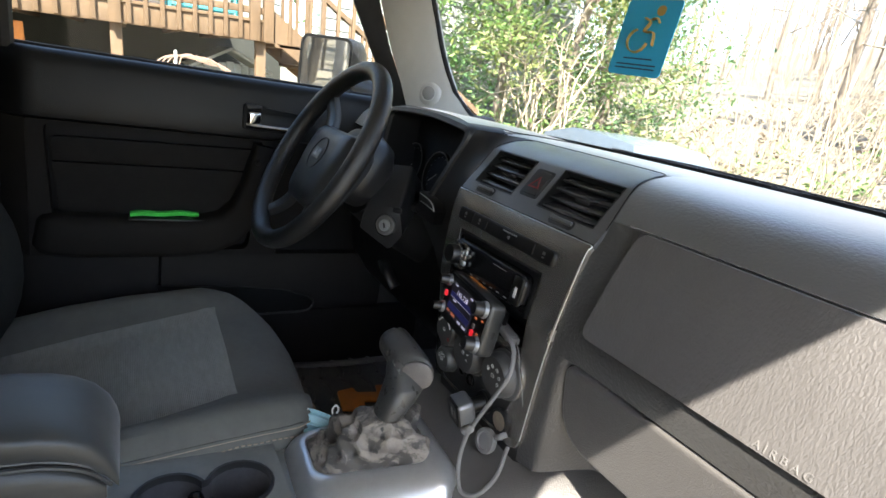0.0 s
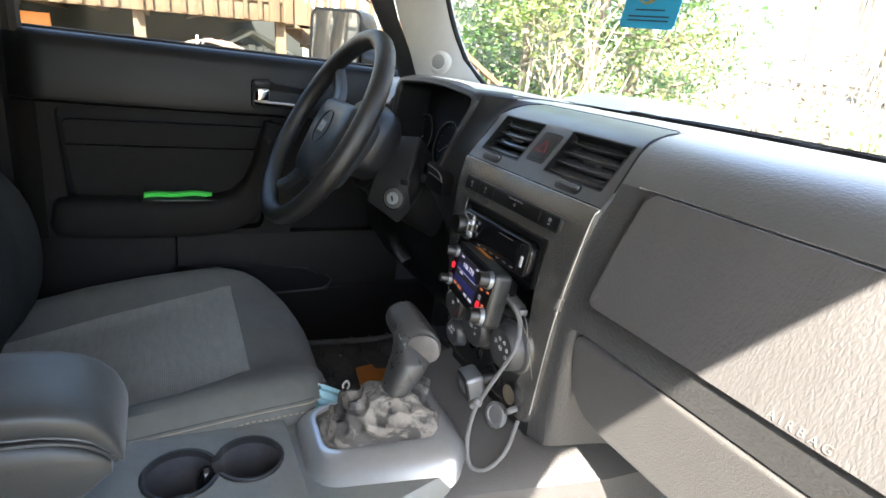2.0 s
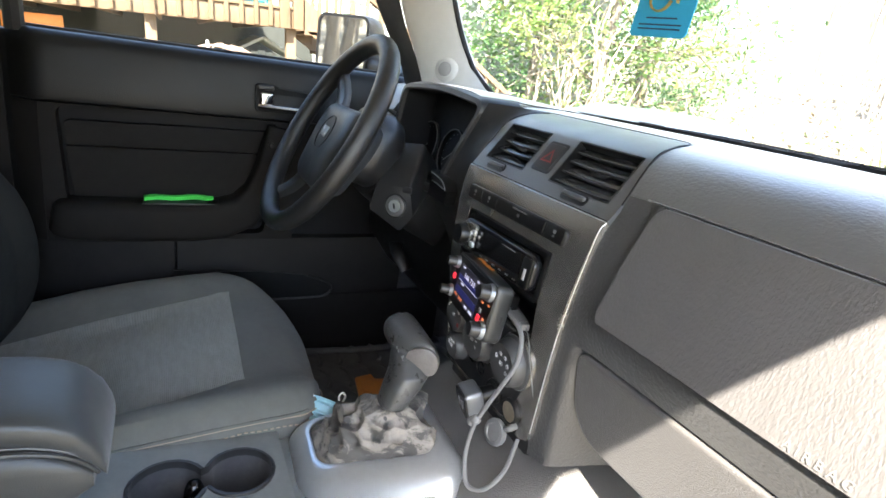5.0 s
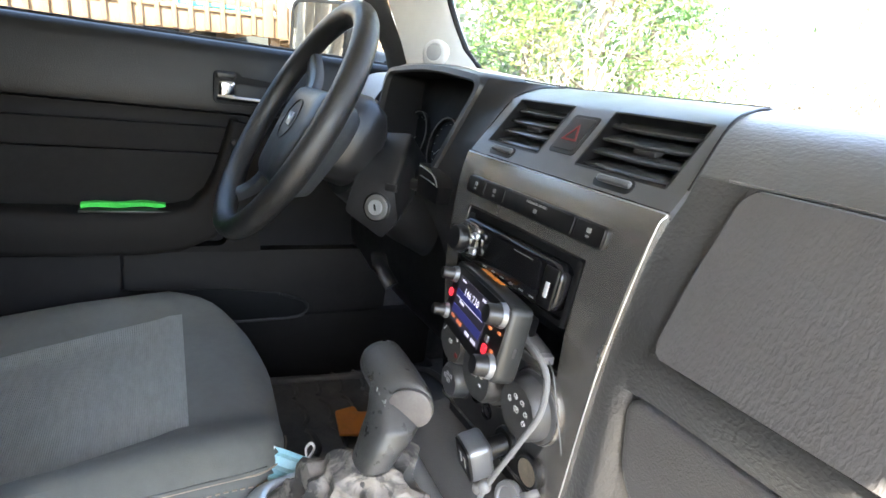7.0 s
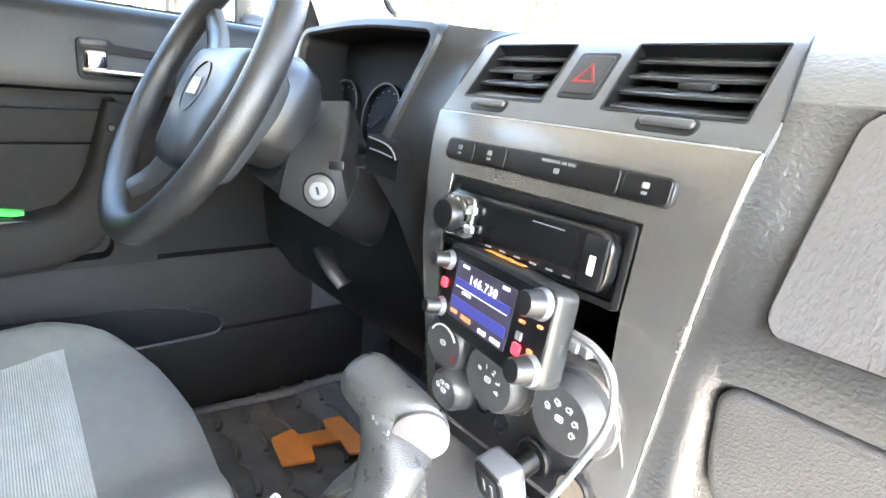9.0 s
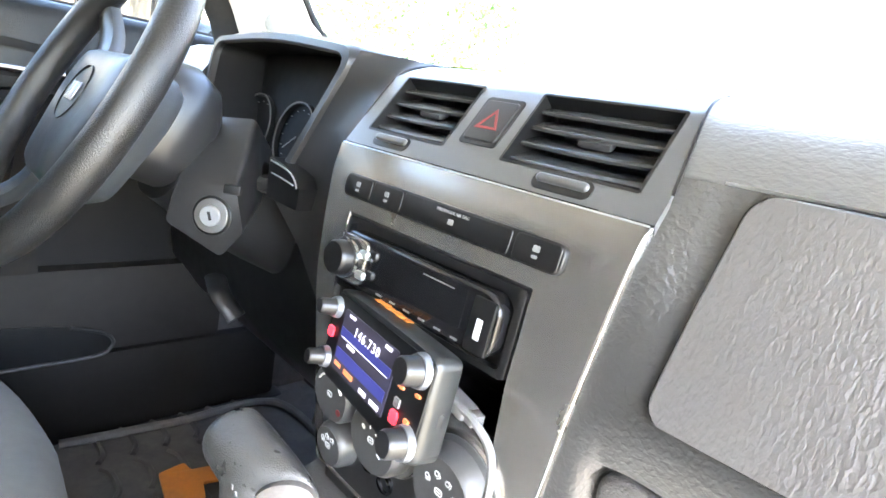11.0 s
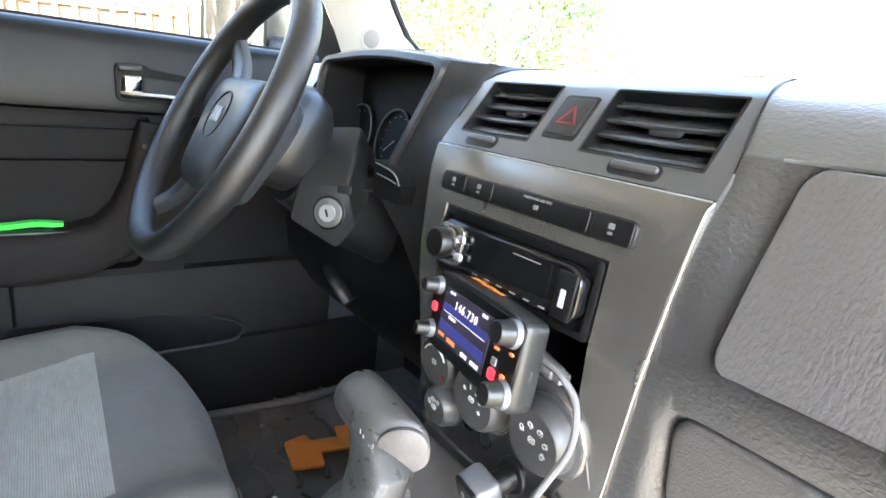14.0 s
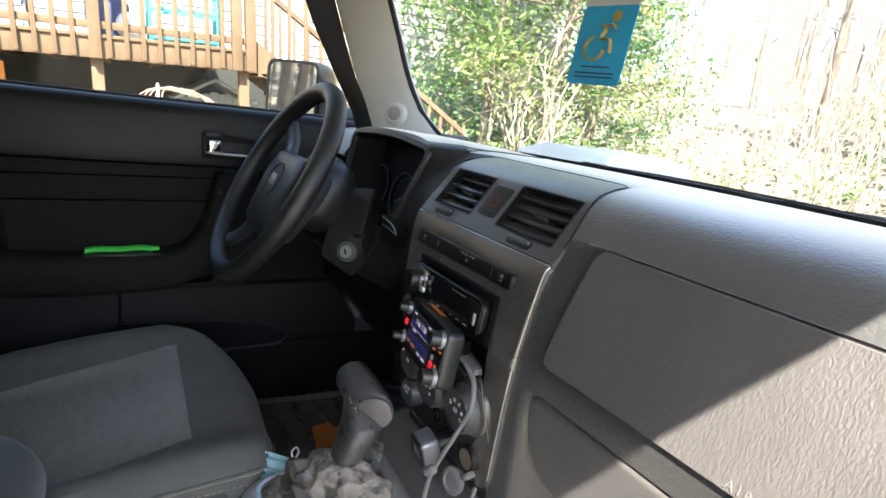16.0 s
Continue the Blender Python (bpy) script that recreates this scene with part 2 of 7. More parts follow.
CAPTRIM = surface("grey_cap_plastic", (0.34, 0.335, 0.32), 0.6, vary=0.05, size=0.05, bump=0.1, grain=0.001)
LOCKGREY = surface("grey_lock_ring", (0.085, 0.083, 0.08), 0.4, vary=0.06, size=0.02, bump=0.0)
LETTER = surface("raised_grey_lettering", (0.14, 0.135, 0.13), 0.45, vary=0.08, size=0.02, bump=0.1, grain=0.001)
LOUVRE = surface("dark_louvre_plastic", (0.04, 0.041, 0.042), 0.22, vary=0.02, size=0.05, bump=0.0)
GRIP = surface("pebbled_grip_leather", (0.043, 0.043, 0.042), 0.3, vary=0.12, size=0.03, bump=0.6, grain=0.0008, wrinkle=True, spec=0.8)
CAPGREY = surface("scuffed_grey_cap", (0.115, 0.104, 0.097), 0.5, vary=0.25, size=0.012, bump=0.3, grain=0.001)
# joists take a darker brown than the boards, posts and rails
WOODDARK = surface("dark_joist_wood", (0.10, 0.062, 0.036), 0.85, vary=0.3, size=0.15, bump=0.4, grain=0.006)
SIDING = surface("grey_siding", (0.27, 0.285, 0.275), 0.7, vary=0.08, size=0.3, bump=0.2, grain=0.004)
# near-black grey-green, far darker than the siding; basement wall and roof
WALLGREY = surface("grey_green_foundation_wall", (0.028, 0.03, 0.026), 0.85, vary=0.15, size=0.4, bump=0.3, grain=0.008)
TURQUOISE = surface("turquoise_paint", (0.08, 0.5, 0.56), 0.5, vary=0.1, size=0.1, bump=0.1, grain=0.003)
NAVY = surface("navy_fabric", (0.04, 0.06, 0.16), 0.8, vary=0.2, size=0.1, bump=0.3, grain=0.005)
BARK = surface("grey_brown_bark", (0.18, 0.15, 0.115), 0.95, vary=0.35, size=0.06, bump=0.8, grain=0.02, stretch=(1, 1, 0.3))
PALEBARK = surface("pale_bark", (0.33, 0.305, 0.265), 0.9, vary=0.25, size=0.1, bump=0.6, grain=0.02, stretch=(1, 1, 0.4))
WIRE = surface("rusty_wire", (0.27, 0.18, 0.135), 0.7, vary=0.2, size=0.1, bump=0.0)
TWIG = surface("tan_bare_twigs", (0.31, 0.265, 0.20), 0.9, vary=0.25, size=0.3, bump=0.0)
LITTER = surface("leaf_litter", (0.20, 0.175, 0.135), 0.95, vary=0.4, size=0.12, bump=1.0, grain=0.05, dirt=(0.2, 0.2, 0.08), dirt_amount=0.45)
DRYLEAF = surface("dry_fallen_leaves", (0.25, 0.195, 0.135), 0.9, vary=0.35, size=0.6, bump=0.0)


def foliage(name, base, vary):
    """Leaves: every island its own shade, a little light let through."""
    m = bpy.data.materials.new(name)
    m.use_nodes = True
    nt, nd = m.node_tree, m.node_tree.nodes
    geo, ramp = nd.new("ShaderNodeNewGeometry"), nd.new("ShaderNodeValToRGB")
    e = ramp.color_ramp.elements
    e[0].color = (*[c * (1 - vary) for c in base], 1)
    e[1].color = (*[min(1, c * (1 + vary)) for c in base], 1)
    nt.links.new(geo.outputs["Random Per Island"], ramp.inputs["Fac"])
    b = nd["Principled BSDF"]
    nt.links.new(ramp.outputs["Color"], b.inputs["Base Color"])
    b.inputs["Roughness"].default_value = 0.55
    through_, mix = nd.new("ShaderNodeBsdfTranslucent"), nd.new("ShaderNodeMixShader")
    nt.links.new(ramp.outputs["Color"], through_.inputs["Color"])
    mix.inputs[0].default_value = 0.4
    nt.links.new(b.outputs[0], mix.inputs[1]), nt.links.new(through_.outputs[0], mix.inputs[2])
    nt.links.new(mix.outputs[0], nd["Material Output"].inputs["Surface"])
    return m


LEAF = foliage("fresh_green_leaves", (0.165, 0.28, 0.085), 0.45)
LEAFDARK = foliage("evergreen_leaves", (0.11, 0.225, 0.085), 0.5)
LEAFYELLOW = foliage("yellow_green_leaves", (0.27, 0.315, 0.12), 0.4)


# ---- building tools ----
def base_of(ob):
    m = ob.matrix_basis.copy()
    while ob.parent:
        ob = ob.parent
        m = ob.matrix_basis @ m
    return m


def thing(name, at, label="", category="", group="", kind=""):
    ob = new(name)
    ob.empty_display_size = 0.05
    ob.matrix_basis = at if isinstance(at, Matrix) else Matrix.Translation(at)
    return tagged(ob, label, category, group, kind)


def finish(bm, name, material, angle=40):
    me = bpy.data.meshes.new(name)
    bmesh.ops.recalc_face_normals(bm, faces=bm.faces)
    bm.to_mesh(me)
    bm.free()
    me.materials.append(material)
    for p in me.polygons:
        p.use_smooth = True
    me.set_sharp_from_angle(angle=radians(angle))
    return me


def part(name, bm, material, parent, label="", angle=40):
    """One mesh under a thing or a part; bm is in world places."""
    bm.transform(base_of(parent).inverted())
    ob = new(name, finish(bm, name, material, angle))
    ob.parent = parent
    if label:
        ob["label"] = label
    return ob


def piece(name, mesh, parent, m, label=""):
    """One more object on a shared mesh, at m in the parent's frame."""
    ob = new(name, mesh)
    ob.parent = parent
    ob.matrix_basis = m
    if label:
        ob["label"] = label
    return ob


def solid(name, bm, material, label="", category="", group="", kind="", at=(0, 0, 0), angle=40):
    """A thing that is one mesh."""
    m = at if isinstance(at, Matrix) else Matrix.Translation(at)
    bm.transform(m.inverted())
    ob = new(name, finish(bm, name, material, angle))
    ob.matrix_basis = m
    return tagged(ob, label, category, group, kind)


def B():
    return bmesh.new()


def frame_of(o, z, x=None):
    """A frame at o whose z axis is z; x near the given one."""
    z = Vector(z).normalized()
    x = Vector(x) if x else (Vector((1, 0, 0)) if abs(z.x) < 0.8 else Vector((0, 1, 0)))
    x = (x - z * x.dot(z)).normalized()
    y = z.cross(x)
    m = Matrix.Identity(4)
    for i, v in enumerate((x, y, z)):
        for j in range(3):
            m[j][i] = v[j]
    m.translation = o
    return m


def box(bm, c, s, bevel=0.0, seg=2, m=None):
    """A box of size s at c (in the frame m), edges rounded."""
    r = bmesh.ops.create_cube(bm, size=1.0, matrix=(m or Matrix.Identity(4)) @ Matrix.Translation(c) @ Matrix.Diagonal((*s, 1)))
    if bevel > 0:
        es = {e for v in r["verts"] for e in v.link_edges}
        bmesh.ops.bevel(bm, geom=list(es), offset=bevel, segments=seg, profile=0.5, affect="EDGES")
    return bm


def loft(bm, rings, closed=True, caps=True):
    """Skin over rings of equal length."""
    vs = [[bm.verts.new(p) for p in ring] for ring in rings]
    n = len(vs[0])
    for a, b in zip(vs, vs[1:]):
        for i in range(n if closed else n - 1):
            j = (i + 1) % n
            bm.faces.new((a[i], a[j], b[j], b[i]))
    if caps and closed:
        bm.faces.new(vs[0][::-1])
        bm.faces.new(vs[-1])
    return bm


def circle(m, r, n=24, h=0.0, ry=None):
    return [m @ Vector((r * math.cos(2 * math.pi * i / n), (ry or r) * math.sin(2 * math.pi * i / n), h)) for i in range(n)]


def lathe(bm, profile, m, n=28, caps=True):
    """Rings of (radius, height) about the z axis of m."""
    return loft(bm, [circle(m, max(r, 1e-4), n, h) for r, h in profile], True, caps)


def rod(bm, a, b, r, n=12, r2=None):
    a, b = Vector(a), Vector(b)
    m = frame_of(a, b - a)
    return lathe(bm, [(r, 0), (r2 if r2 is not None else r, (b - a).length)], m, n)


def smooth_path(pts, k=6):
    """Catmull-Rom through pts."""
    p = [Vector(q) for q in pts]
    p = [p[0] * 2 - p[1]] + p + [p[-1] * 2 - p[-2]]
    out = []
    for i in range(1, len(p) - 2):
        for s in range(k):
            t = s / k
            a, b, c, d = p[i - 1], p[i], p[i + 1], p[i + 2]
            out.append(0.5 * (2 * b + (c - a) * t + (2 * a - 5 * b + 4 * c - d) * t * t + (3 * b - a - 3 * c + d) * t ** 3))
    return out + [p[-2]]


def tube(bm, pts, r, n=10, k=6, flat=1.0, radii=None):
    p = smooth_path(pts, k)
    rings, x = [], None
    for i, q in enumerate(p):
        d = p[min(i + 1, len(p) - 1)] - p[max(i - 1, 0)]
        m = frame_of(q, d, x)
        x = m.col[0].to_3d()
        ri = r if radii is None else np.interp(i / (len(p) - 1), np.linspace(0, 1, len(radii)), radii)
        rings.append(circle(m, ri, n, 0, ri * flat))
    return loft(bm, rings)


def rounded(w, h, r, n=5, cx=0.0, cy=0.0):
    """A rounded rectangle as 2D points."""
    out = []
    for k, (sx, sy) in enumerate(((1, 1), (-1, 1), (-1, -1), (1, -1))):
        for i in range(n + 1):
            a = math.pi / 2 * (k + i / n)
            out.append((cx + sx * (w / 2 - r) + r * math.cos(a), cy + sy * (h / 2 - r) + r * math.sin(a)))
    return out


def round_poly(pts, r, n=5):
    """A polygon with rounded corners."""
    out, k = [], len(pts)
    for i in range(k):
        p, a, b = Vector(pts[i]), Vector(pts[i - 1]), Vector(pts[(i + 1) % k])
        ri = r[i] if isinstance(r, (list, tuple)) else r
        u, v = (a - p), (b - p)
        ri = min(ri, u.length * 0.48, v.length * 0.48)
        s, e = p + u.normalized() * ri, p + v.normalized() * ri
        for j in range(n + 1):
            t = j / n
            q = s * (1 - t) ** 2 + p * 2 * t * (1 - t) + e * t * t
            out.append((q.x, q.y))
    return out


def slab(bm, outline, m, depth, bevel=0.0, steps=3):
    """A plate with the outline in the xy plane of m: its face at z = 0, its back at z = -depth, the front edge rounded."""
    cx, cy = np.mean([p[0] for p in outline]), np.mean([p[1] for p in outline])
    w = max(1e-6, max(abs(p[0] - cx) for p in outline))
    h = max(1e-6, max(abs(p[1] - cy) for p in outline))
    rings = [[m @ Vector((x, y, -depth)) for x, y in outline]]
    for i in range(steps + 1):
        a = math.pi / 2 * i / steps if bevel else 0
        d = bevel * (1 - math.cos(a))
        z = -bevel + bevel * math.sin(a)
        rings.append([m @ Vector((cx + (x - cx) * (1 - d / w), cy + (y - cy) * (1 - d / h), z)) for x, y in outline])
        if not bevel:
            break
    return loft(bm, rings)


def ring_slab(bm, outer, inner, m, depth, lip=0.0):
    """A plate with a hole: both outlines have the same number of points; walls on both sides."""
    z = lambda pts, h: [m @ Vector((x, y, h)) for x, y in pts]
    cx, cy = np.mean([p[0] for p in outer]), np.mean([p[1] for p in outer])
    soft = [(cx + (x - cx) * 0.985, cy + (y - cy) * 0.985) for x, y in outer] if lip else outer
    rings = [z(inner, -depth), z(outer, -depth), z(outer, -lip)] + ([z(soft, 0)] if lip else []) + [z(inner, 0), z(inner, -depth)]
    vs = [[bm.verts.new(p) for p in r] for r in rings[:-1]]
    vs.append(vs[0])
    n = len(outer)
    for a, b in zip(vs, vs[1:]):
        for i in range(n):
            j = (i + 1) % n
            bm.faces.new((a[i], a[j], b[j], b[i]))
    return bm


def cast(inner, outer, c):
    """For each point of inner, the point of the polygon outer in the same direction from c."""
    out = []
    for p in inner:
        d = Vector(p) - Vector(c)
        best = None
        for i in range(len(outer)):
            a, b = Vector(outer[i - 1]), Vector(outer[i])
            e = b - a
            det = d.x * -e.y + d.y * e.x
            if abs(det) < 1e-12:
                continue
            f = a - Vector(c)
            s = (f.x * -e.y + f.y * e.x) / det
            t = (d.x * f.y - d.y * f.x) / det
            if s > 0 and -1e-6 <= t <= 1 + 1e-6 and (best is None or s < best):
                best = s
        q = Vector(c) + d * best
        out.append((q.x, q.y))
    return out


def lettering(name, text, size, m, material, parent, depth=0.0004, spacing=1.0):
    """Raised letters in Blender's built-in font, centred on m."""
    cu = bpy.data.curves.new(name, "FONT")
    cu.body, cu.size, cu.extrude, cu.align_x, cu.align_y, cu.space_character = text, size, depth, "CENTER", "CENTER", spacing
    cu.resolution_u = 3
    tmp = new("tmp", cu)
    bpy.context.view_layer.update()
    me = bpy.data.meshes.new_from_object(tmp.evaluated_get(bpy.context.evaluated_depsgraph_get()))
    bpy.data.objects.remove(tmp)
    bm = B()
    bm.from_mesh(me)
    bm.transform(m)
    return part(name, bm, material, parent)


def facing(o, normal, up=(0, 0, 1)):
    """A frame at o with z along normal, y near up, x to the right of one who looks at it."""
    z = Vector(normal).normalized()
    y = Vector(up)
    y = (y - z * y.dot(z)).normalized()
    x = y.cross(z)
    m = Matrix.Identity(4)
    for i, v in enumerate((x, y, z)):
        for j in range(3):
            m[j][i] = v[j]
    m.translation = o
    return m


# ---- car body round the cabin ----
car = thing("off_road_car", (0, -0.5, 0.45), "pale blue off-road car seen from inside", "car")

bm = B()
box(bm, (0, -0.35, 0.54), (1.50, 2.9, 0.06), 0.02)
part("floor_pan", bm, CARPET, car, "dark carpeted cabin floor")
bm = B()
box(bm, (0, 0.84, 0.80), (1.46, 0.05, 0.62), 0.01)
part("firewall", bm, CARPET, car)
bm = B()
loft(bm, [[(x, y, 1.66 + 0.03 * (1 - (x / 0.66) ** 2) - 0.06 * max(0, y - 0.2) + dz) for x, dz in ((-0.66, 0), (-0.4, 0), (0, 0), (0.4, 0), (0.66, 0), (0.68, 0.04), (0.4, 0.06), (0, 0.06), (-0.4, 0.06), (-0.68, 0.04))] for y in (-1.9, -1.2, -0.5, 0.1, 0.42, 0.55, 0.69)])
part("roof", bm, PILLAR, car, "light grey headliner")
bm = B()
box(bm, (0, -1.92, 0.83), (1.46, 0.06, 0.62), 0.02)
for x_ in (-0.66, 0.66):
    box(bm, (x_, -1.92, 1.37), (0.14, 0.06, 0.50), 0.01)
box(bm, (0, -1.92, 1.645), (1.46, 0.06, 0.09), 0.01)
gate = part("tailgate", bm, PLAIN, car)
bm = B()
box(bm, (0, -1.925, 1.37), (1.19, 0.006, 0.47), 0)
rear_ = part("rear_window", bm, REARGLASS, gate, "tinted rear window")
rear_.visible_shadow = False
for s in (-1, 1):
    bm = B()
    loft(bm, [[(s * x, y, z) for x, z in ((0.61, 1.60), (xo - 0.02, 1.588), (xo, 1.60), (xo - 0.01, 1.66), (0.66, 1.71), (0.61, 1.70))] for y, xo in ((-1.93, 0.775), (-0.2, 0.782), (0.05, 0.775), (0.115, 0.727), (0.185, 0.717), (0.43, 0.690))])
    part("roof_rail", bm, PILLAR, car)
    # unseen full-height panel without a window, added to block light from behind
    bm = B()
    box(bm, (s * 0.725, -1.15, 1.08), (0.09, 1.56, 1.12), 0.03)
    part("rear_light_blocker", bm, DOOR, car)
    for name_, z0, z1, mat0 in (("centre_pillar", 0.56, 1.268, DOOR), ("pillar_trim", 1.27, 1.62, PILLAR)):
        bm = B()
        loft(bm, [[(s * (0.735 - 0.06 * max(0, (z - 1.28) / 0.3)) + dx, y, z) for dx, y in ((-0.035, -0.36), (-0.035, -0.222), (0.035, -0.208), (0.035, -0.38))] for z in (z0, z0 + (z1 - z0) * 0.5, z1)])
        part(name_, bm, mat0, car)
    bm = B()
    box(bm, (s * 0.73, 0.2, 0.53), (0.1, 1.1, 0.1), 0.02)
    part("door_sill", bm, PLAIN, car)
    bm = B()
    box(bm, (s * 0.735, 0.74, 0.90), (0.03, 0.30, 0.74), 0.01)
    part("kick_panel", bm, CARPET, car)
    # windscreen pillar: wide inner trim facing the cabin, black weather strip beside it
    EDGES = ((1.21, 0.600, 0.575, 0.440, 0.690), (1.262, 0.606, 0.560, 0.470, 0.664), (1.285, 0.611, 0.552, 0.497, 0.650), (1.32, 0.622, 0.542, 0.528, 0.628), (1.388, 0.637, 0.514, 0.541, 0.594), (1.49, 0.654, 0.480, 0.557, 0.560), (1.65, 0.665, 0.420, 0.570, 0.500))
    bm = B()
    rings = []
    for z, xl, yl, xr, yr in EDGES:
        l_, r_ = Vector((s * xl, yl, z)), Vector((s * xr, yr, z))
        out_ = Vector((-s * 0.62, -0.78, 0)) * 0.010
        rings.append([l_ + (r_ - l_) * t + out_ * math.sin(math.pi * min(1, max(0, t))) ** 0.6 for t in (0, 0.06, 0.15, 0.3, 0.5, 0.7, 0.85, 0.94, 1.0)] + [r_ - out_ * 3, l_ - out_ * 3])
    loft(bm, rings)
    pil = part("windscreen_pillar", bm, PILLAR, car, "light grey plastic pillar trim")
    bm = B()
    tube(bm, [Vector((s * xr, yr + 0.004, z)) for z, xl, yl, xr, yr in EDGES], 0.0055, 8, 4)
    part("screen_seal", bm, RUBBER, pil, "black rubber seal")
    if s < 0:
        bm = B()
        m = facing((-0.5575, 0.5835, 1.3085), (0.62, -0.77, 0.1))
        lathe(bm, [(0.027, -0.006), (0.0245, 0.0005), (0.021, 0.0035), (0.0165, 0.0048), (0.0155, 0.0035), (0.0148, 0.0045), (0.010, 0.0052), (0.002, 0.0054)], m, 32)
        cap_ = part("round_cap", bm, PILLAR, pil)
        bm = B()
        lathe(bm, [(0.0150, 0.003), (0.0150, 0.0052), (0.0135, 0.0062), (0.002, 0.0066)], m, 28)
        part("cap_disc", bm, CAPTRIM, cap_, "grey centre disc")
    bm = B()
    rings = []
    for z, x, y, x2, y2 in ((1.22, 0.664, 0.56, 0.600, 0.585), (1.30, 0.655, 0.528, 0.612, 0.548), (1.39, 0.652, 0.472, 0.632, 0.508), (1.48, 0.650, 0.420, 0.648, 0.478), (1.65, 0.650, 0.345, 0.660, 0.420)):
        a_, b_ = Vector((s * (x + 0.012), y + 0.0, z)), Vector((s * (x2 + 0.012), y2 + 0.006, z))
        o_ = Vector((s * 0.03, 0.01, 0))
        rings.append([a_, a_.lerp(b_, 0.5) - o_ * 0.25, b_, b_ + o_, a_ + o_])
    loft(bm, rings)
    part("weather_strip", bm, RUBBER, car, "black rubber weather strip")

# windscreen, leaning back, bowed across
def screen_at(u, z):
    x = 0.60 * u * (1 - 0.12 * (z - 1.25) / 0.4)
    y = 0.815 - 0.115 * u * u - 0.40 * (z - 1.262)
    return Vector((x, y, z))

bm = B()
rings = []
for k in range(2):
    rings.append([[screen_at(-1 + 2 * i / 24, z) + Vector((0, 0.005 * k, 0)) for i in range(25)] for z in (1.262, 1.35, 1.45, 1.55, 1.64)])
loft(bm, rings[0], closed=False)
loft(bm, [r[::-1] for r in rings[1]], closed=False)
glass = part("windscreen", bm, GLASS, car, "clear windscreen glass")
glass.visible_shadow = False
bm = B()
loft(bm, [[screen_at(-1.0 + 2.0 * i / 24, z) + Vector((0, dy, 0)) for i in range(25)] for z, dy in ((1.25, -0.004), (1.2655, -0.004), (1.2655, 0.006), (1.25, 0.006), (1.25, -0.004))], closed=False)
part("windscreen_seal", bm, RUBBER, car, "black rubber windscreen seal")
bm = B()
box(bm, (0, 0.645, 1.64), (1.1, 0.07, 0.04), 0.012)
part("header_rail", bm, PILLAR, car)

# bonnet, cowl and wiper seen through the windscreen
bm = B()
rings = []
for y in (0.86, 0.95, 1.05, 1.3, 1.7, 2.1, 2.2):
    h = 1.165 - 0.04 * max(0, y - 1.0) - (0.35 if y > 2.15 else 0)
    rings.append([(x, y, h + (0.022 if abs(x) < 0.42 else 0.0) - 0.02 * (abs(x) / 0.8) ** 4) for x in [-0.82 + 1.64 * i / 20 for i in range(21)]])
loft(bm, rings, closed=False)
part("bonnet", bm, PAINT, car, "pale blue metallic bonnet")
bm = B()
loft(bm, [[(x, y, 1.17 + (h if k else 0)) for k, y in ((0, 0.93), (1, 0.95), (1, 1.04), (1, 1.2), (0, 1.3))] for x, h in ((-0.62, 0.0), (-0.58, 0.092), (-0.48, 0.116), (-0.38, 0.113), (-0.28, 0.104), (-0.255, 0.0))], closed=False)
part("bonnet_scoop", bm, PAINT, car, "pale blue raised bonnet scoop")
bm = B()
for i in range(6):
    box(bm, (-0.52 + 0.045 * i, 0.948, 1.243 - 0.001 * i), (0.036, 0.01, 0.020), 0.003)
part("scoop_grille", bm, BLACK, car, "black scoop grille")
bm = B()
box(bm, (0, 0.86, 1.205), (1.2, 0.07, 0.012), 0.004)
part("cowl", bm, BLACK, car)
for x0, x1 in ((-0.25, 0.33), (0.12, 0.58)):
    bm = B()
    tube(bm, [(x0, 0.795, 1.262), (x0 + 0.2, 0.840, 1.2655), (x1 - 0.1, 0.848, 1.262), (x1, 0.825, 1.254)], 0.0026, 8)
    tube(bm, [(x0 + 0.05, 0.805, 1.267), (x1 - 0.05, 0.848, 1.260)], 0.0018, 6)
    part("wiper", bm, RUBBER, car, "black wiper arm and blade")

# outer skin and wheels
for s_ in (-1, 1):
    bm = B()
    loft(bm, [[(s_ * 0.80, y, z) for z in (0.62, 1.0, 1.14)] + [(s_ * 0.885, y, 1.10), (s_ * 0.90, y, 0.95), (s_ * 0.885, y, 0.62)] for y in (0.66, 0.9, 1.5, 2.16)])
    part("wing_panel", bm, PAINT, car, "pale blue front wing")
    bm = B()
    box(bm, (s_ * 0.815, -1.15, 0.83), (0.09, 1.56, 0.62), 0.03)
    part("quarter_panel", bm, PAINT, car, "pale blue rear quarter")
    for y in (1.35, -1.35):
        wm = Matrix.Translation((s_ * 0.80, y, 0.37)) @ pose(0, 0, 0, 0, 90 * s_, 0)
        bm = B()
        lathe(bm, [(0.24, -0.11), (0.34, -0.115), (0.372, -0.09), (0.378, 0.0), (0.372, 0.09), (0.34, 0.115), (0.24, 0.11)], wm, 36)
        tyre = part("wheel", bm, RUBBER, car, "black tyre on a silver wheel")
        bm = B()
        lathe(bm, [(0.238, 0.10), (0.225, 0.08), (0.06, 0.06), (0.05, 0.085), (0.002, 0.085)], wm, 28)
        part("rim", bm, SILVER, tyre)
bm = B()
box(bm, (0, 2.2, 0.85), (1.74, 0.10, 0.50), 0.04)
part("front_panel", bm, PAINT, car)
bm = B()
box(bm, (0, -0.3, 0.45), (1.30, 3.6, 0.12), 0.03)
part("chassis", bm, BLACK, car)

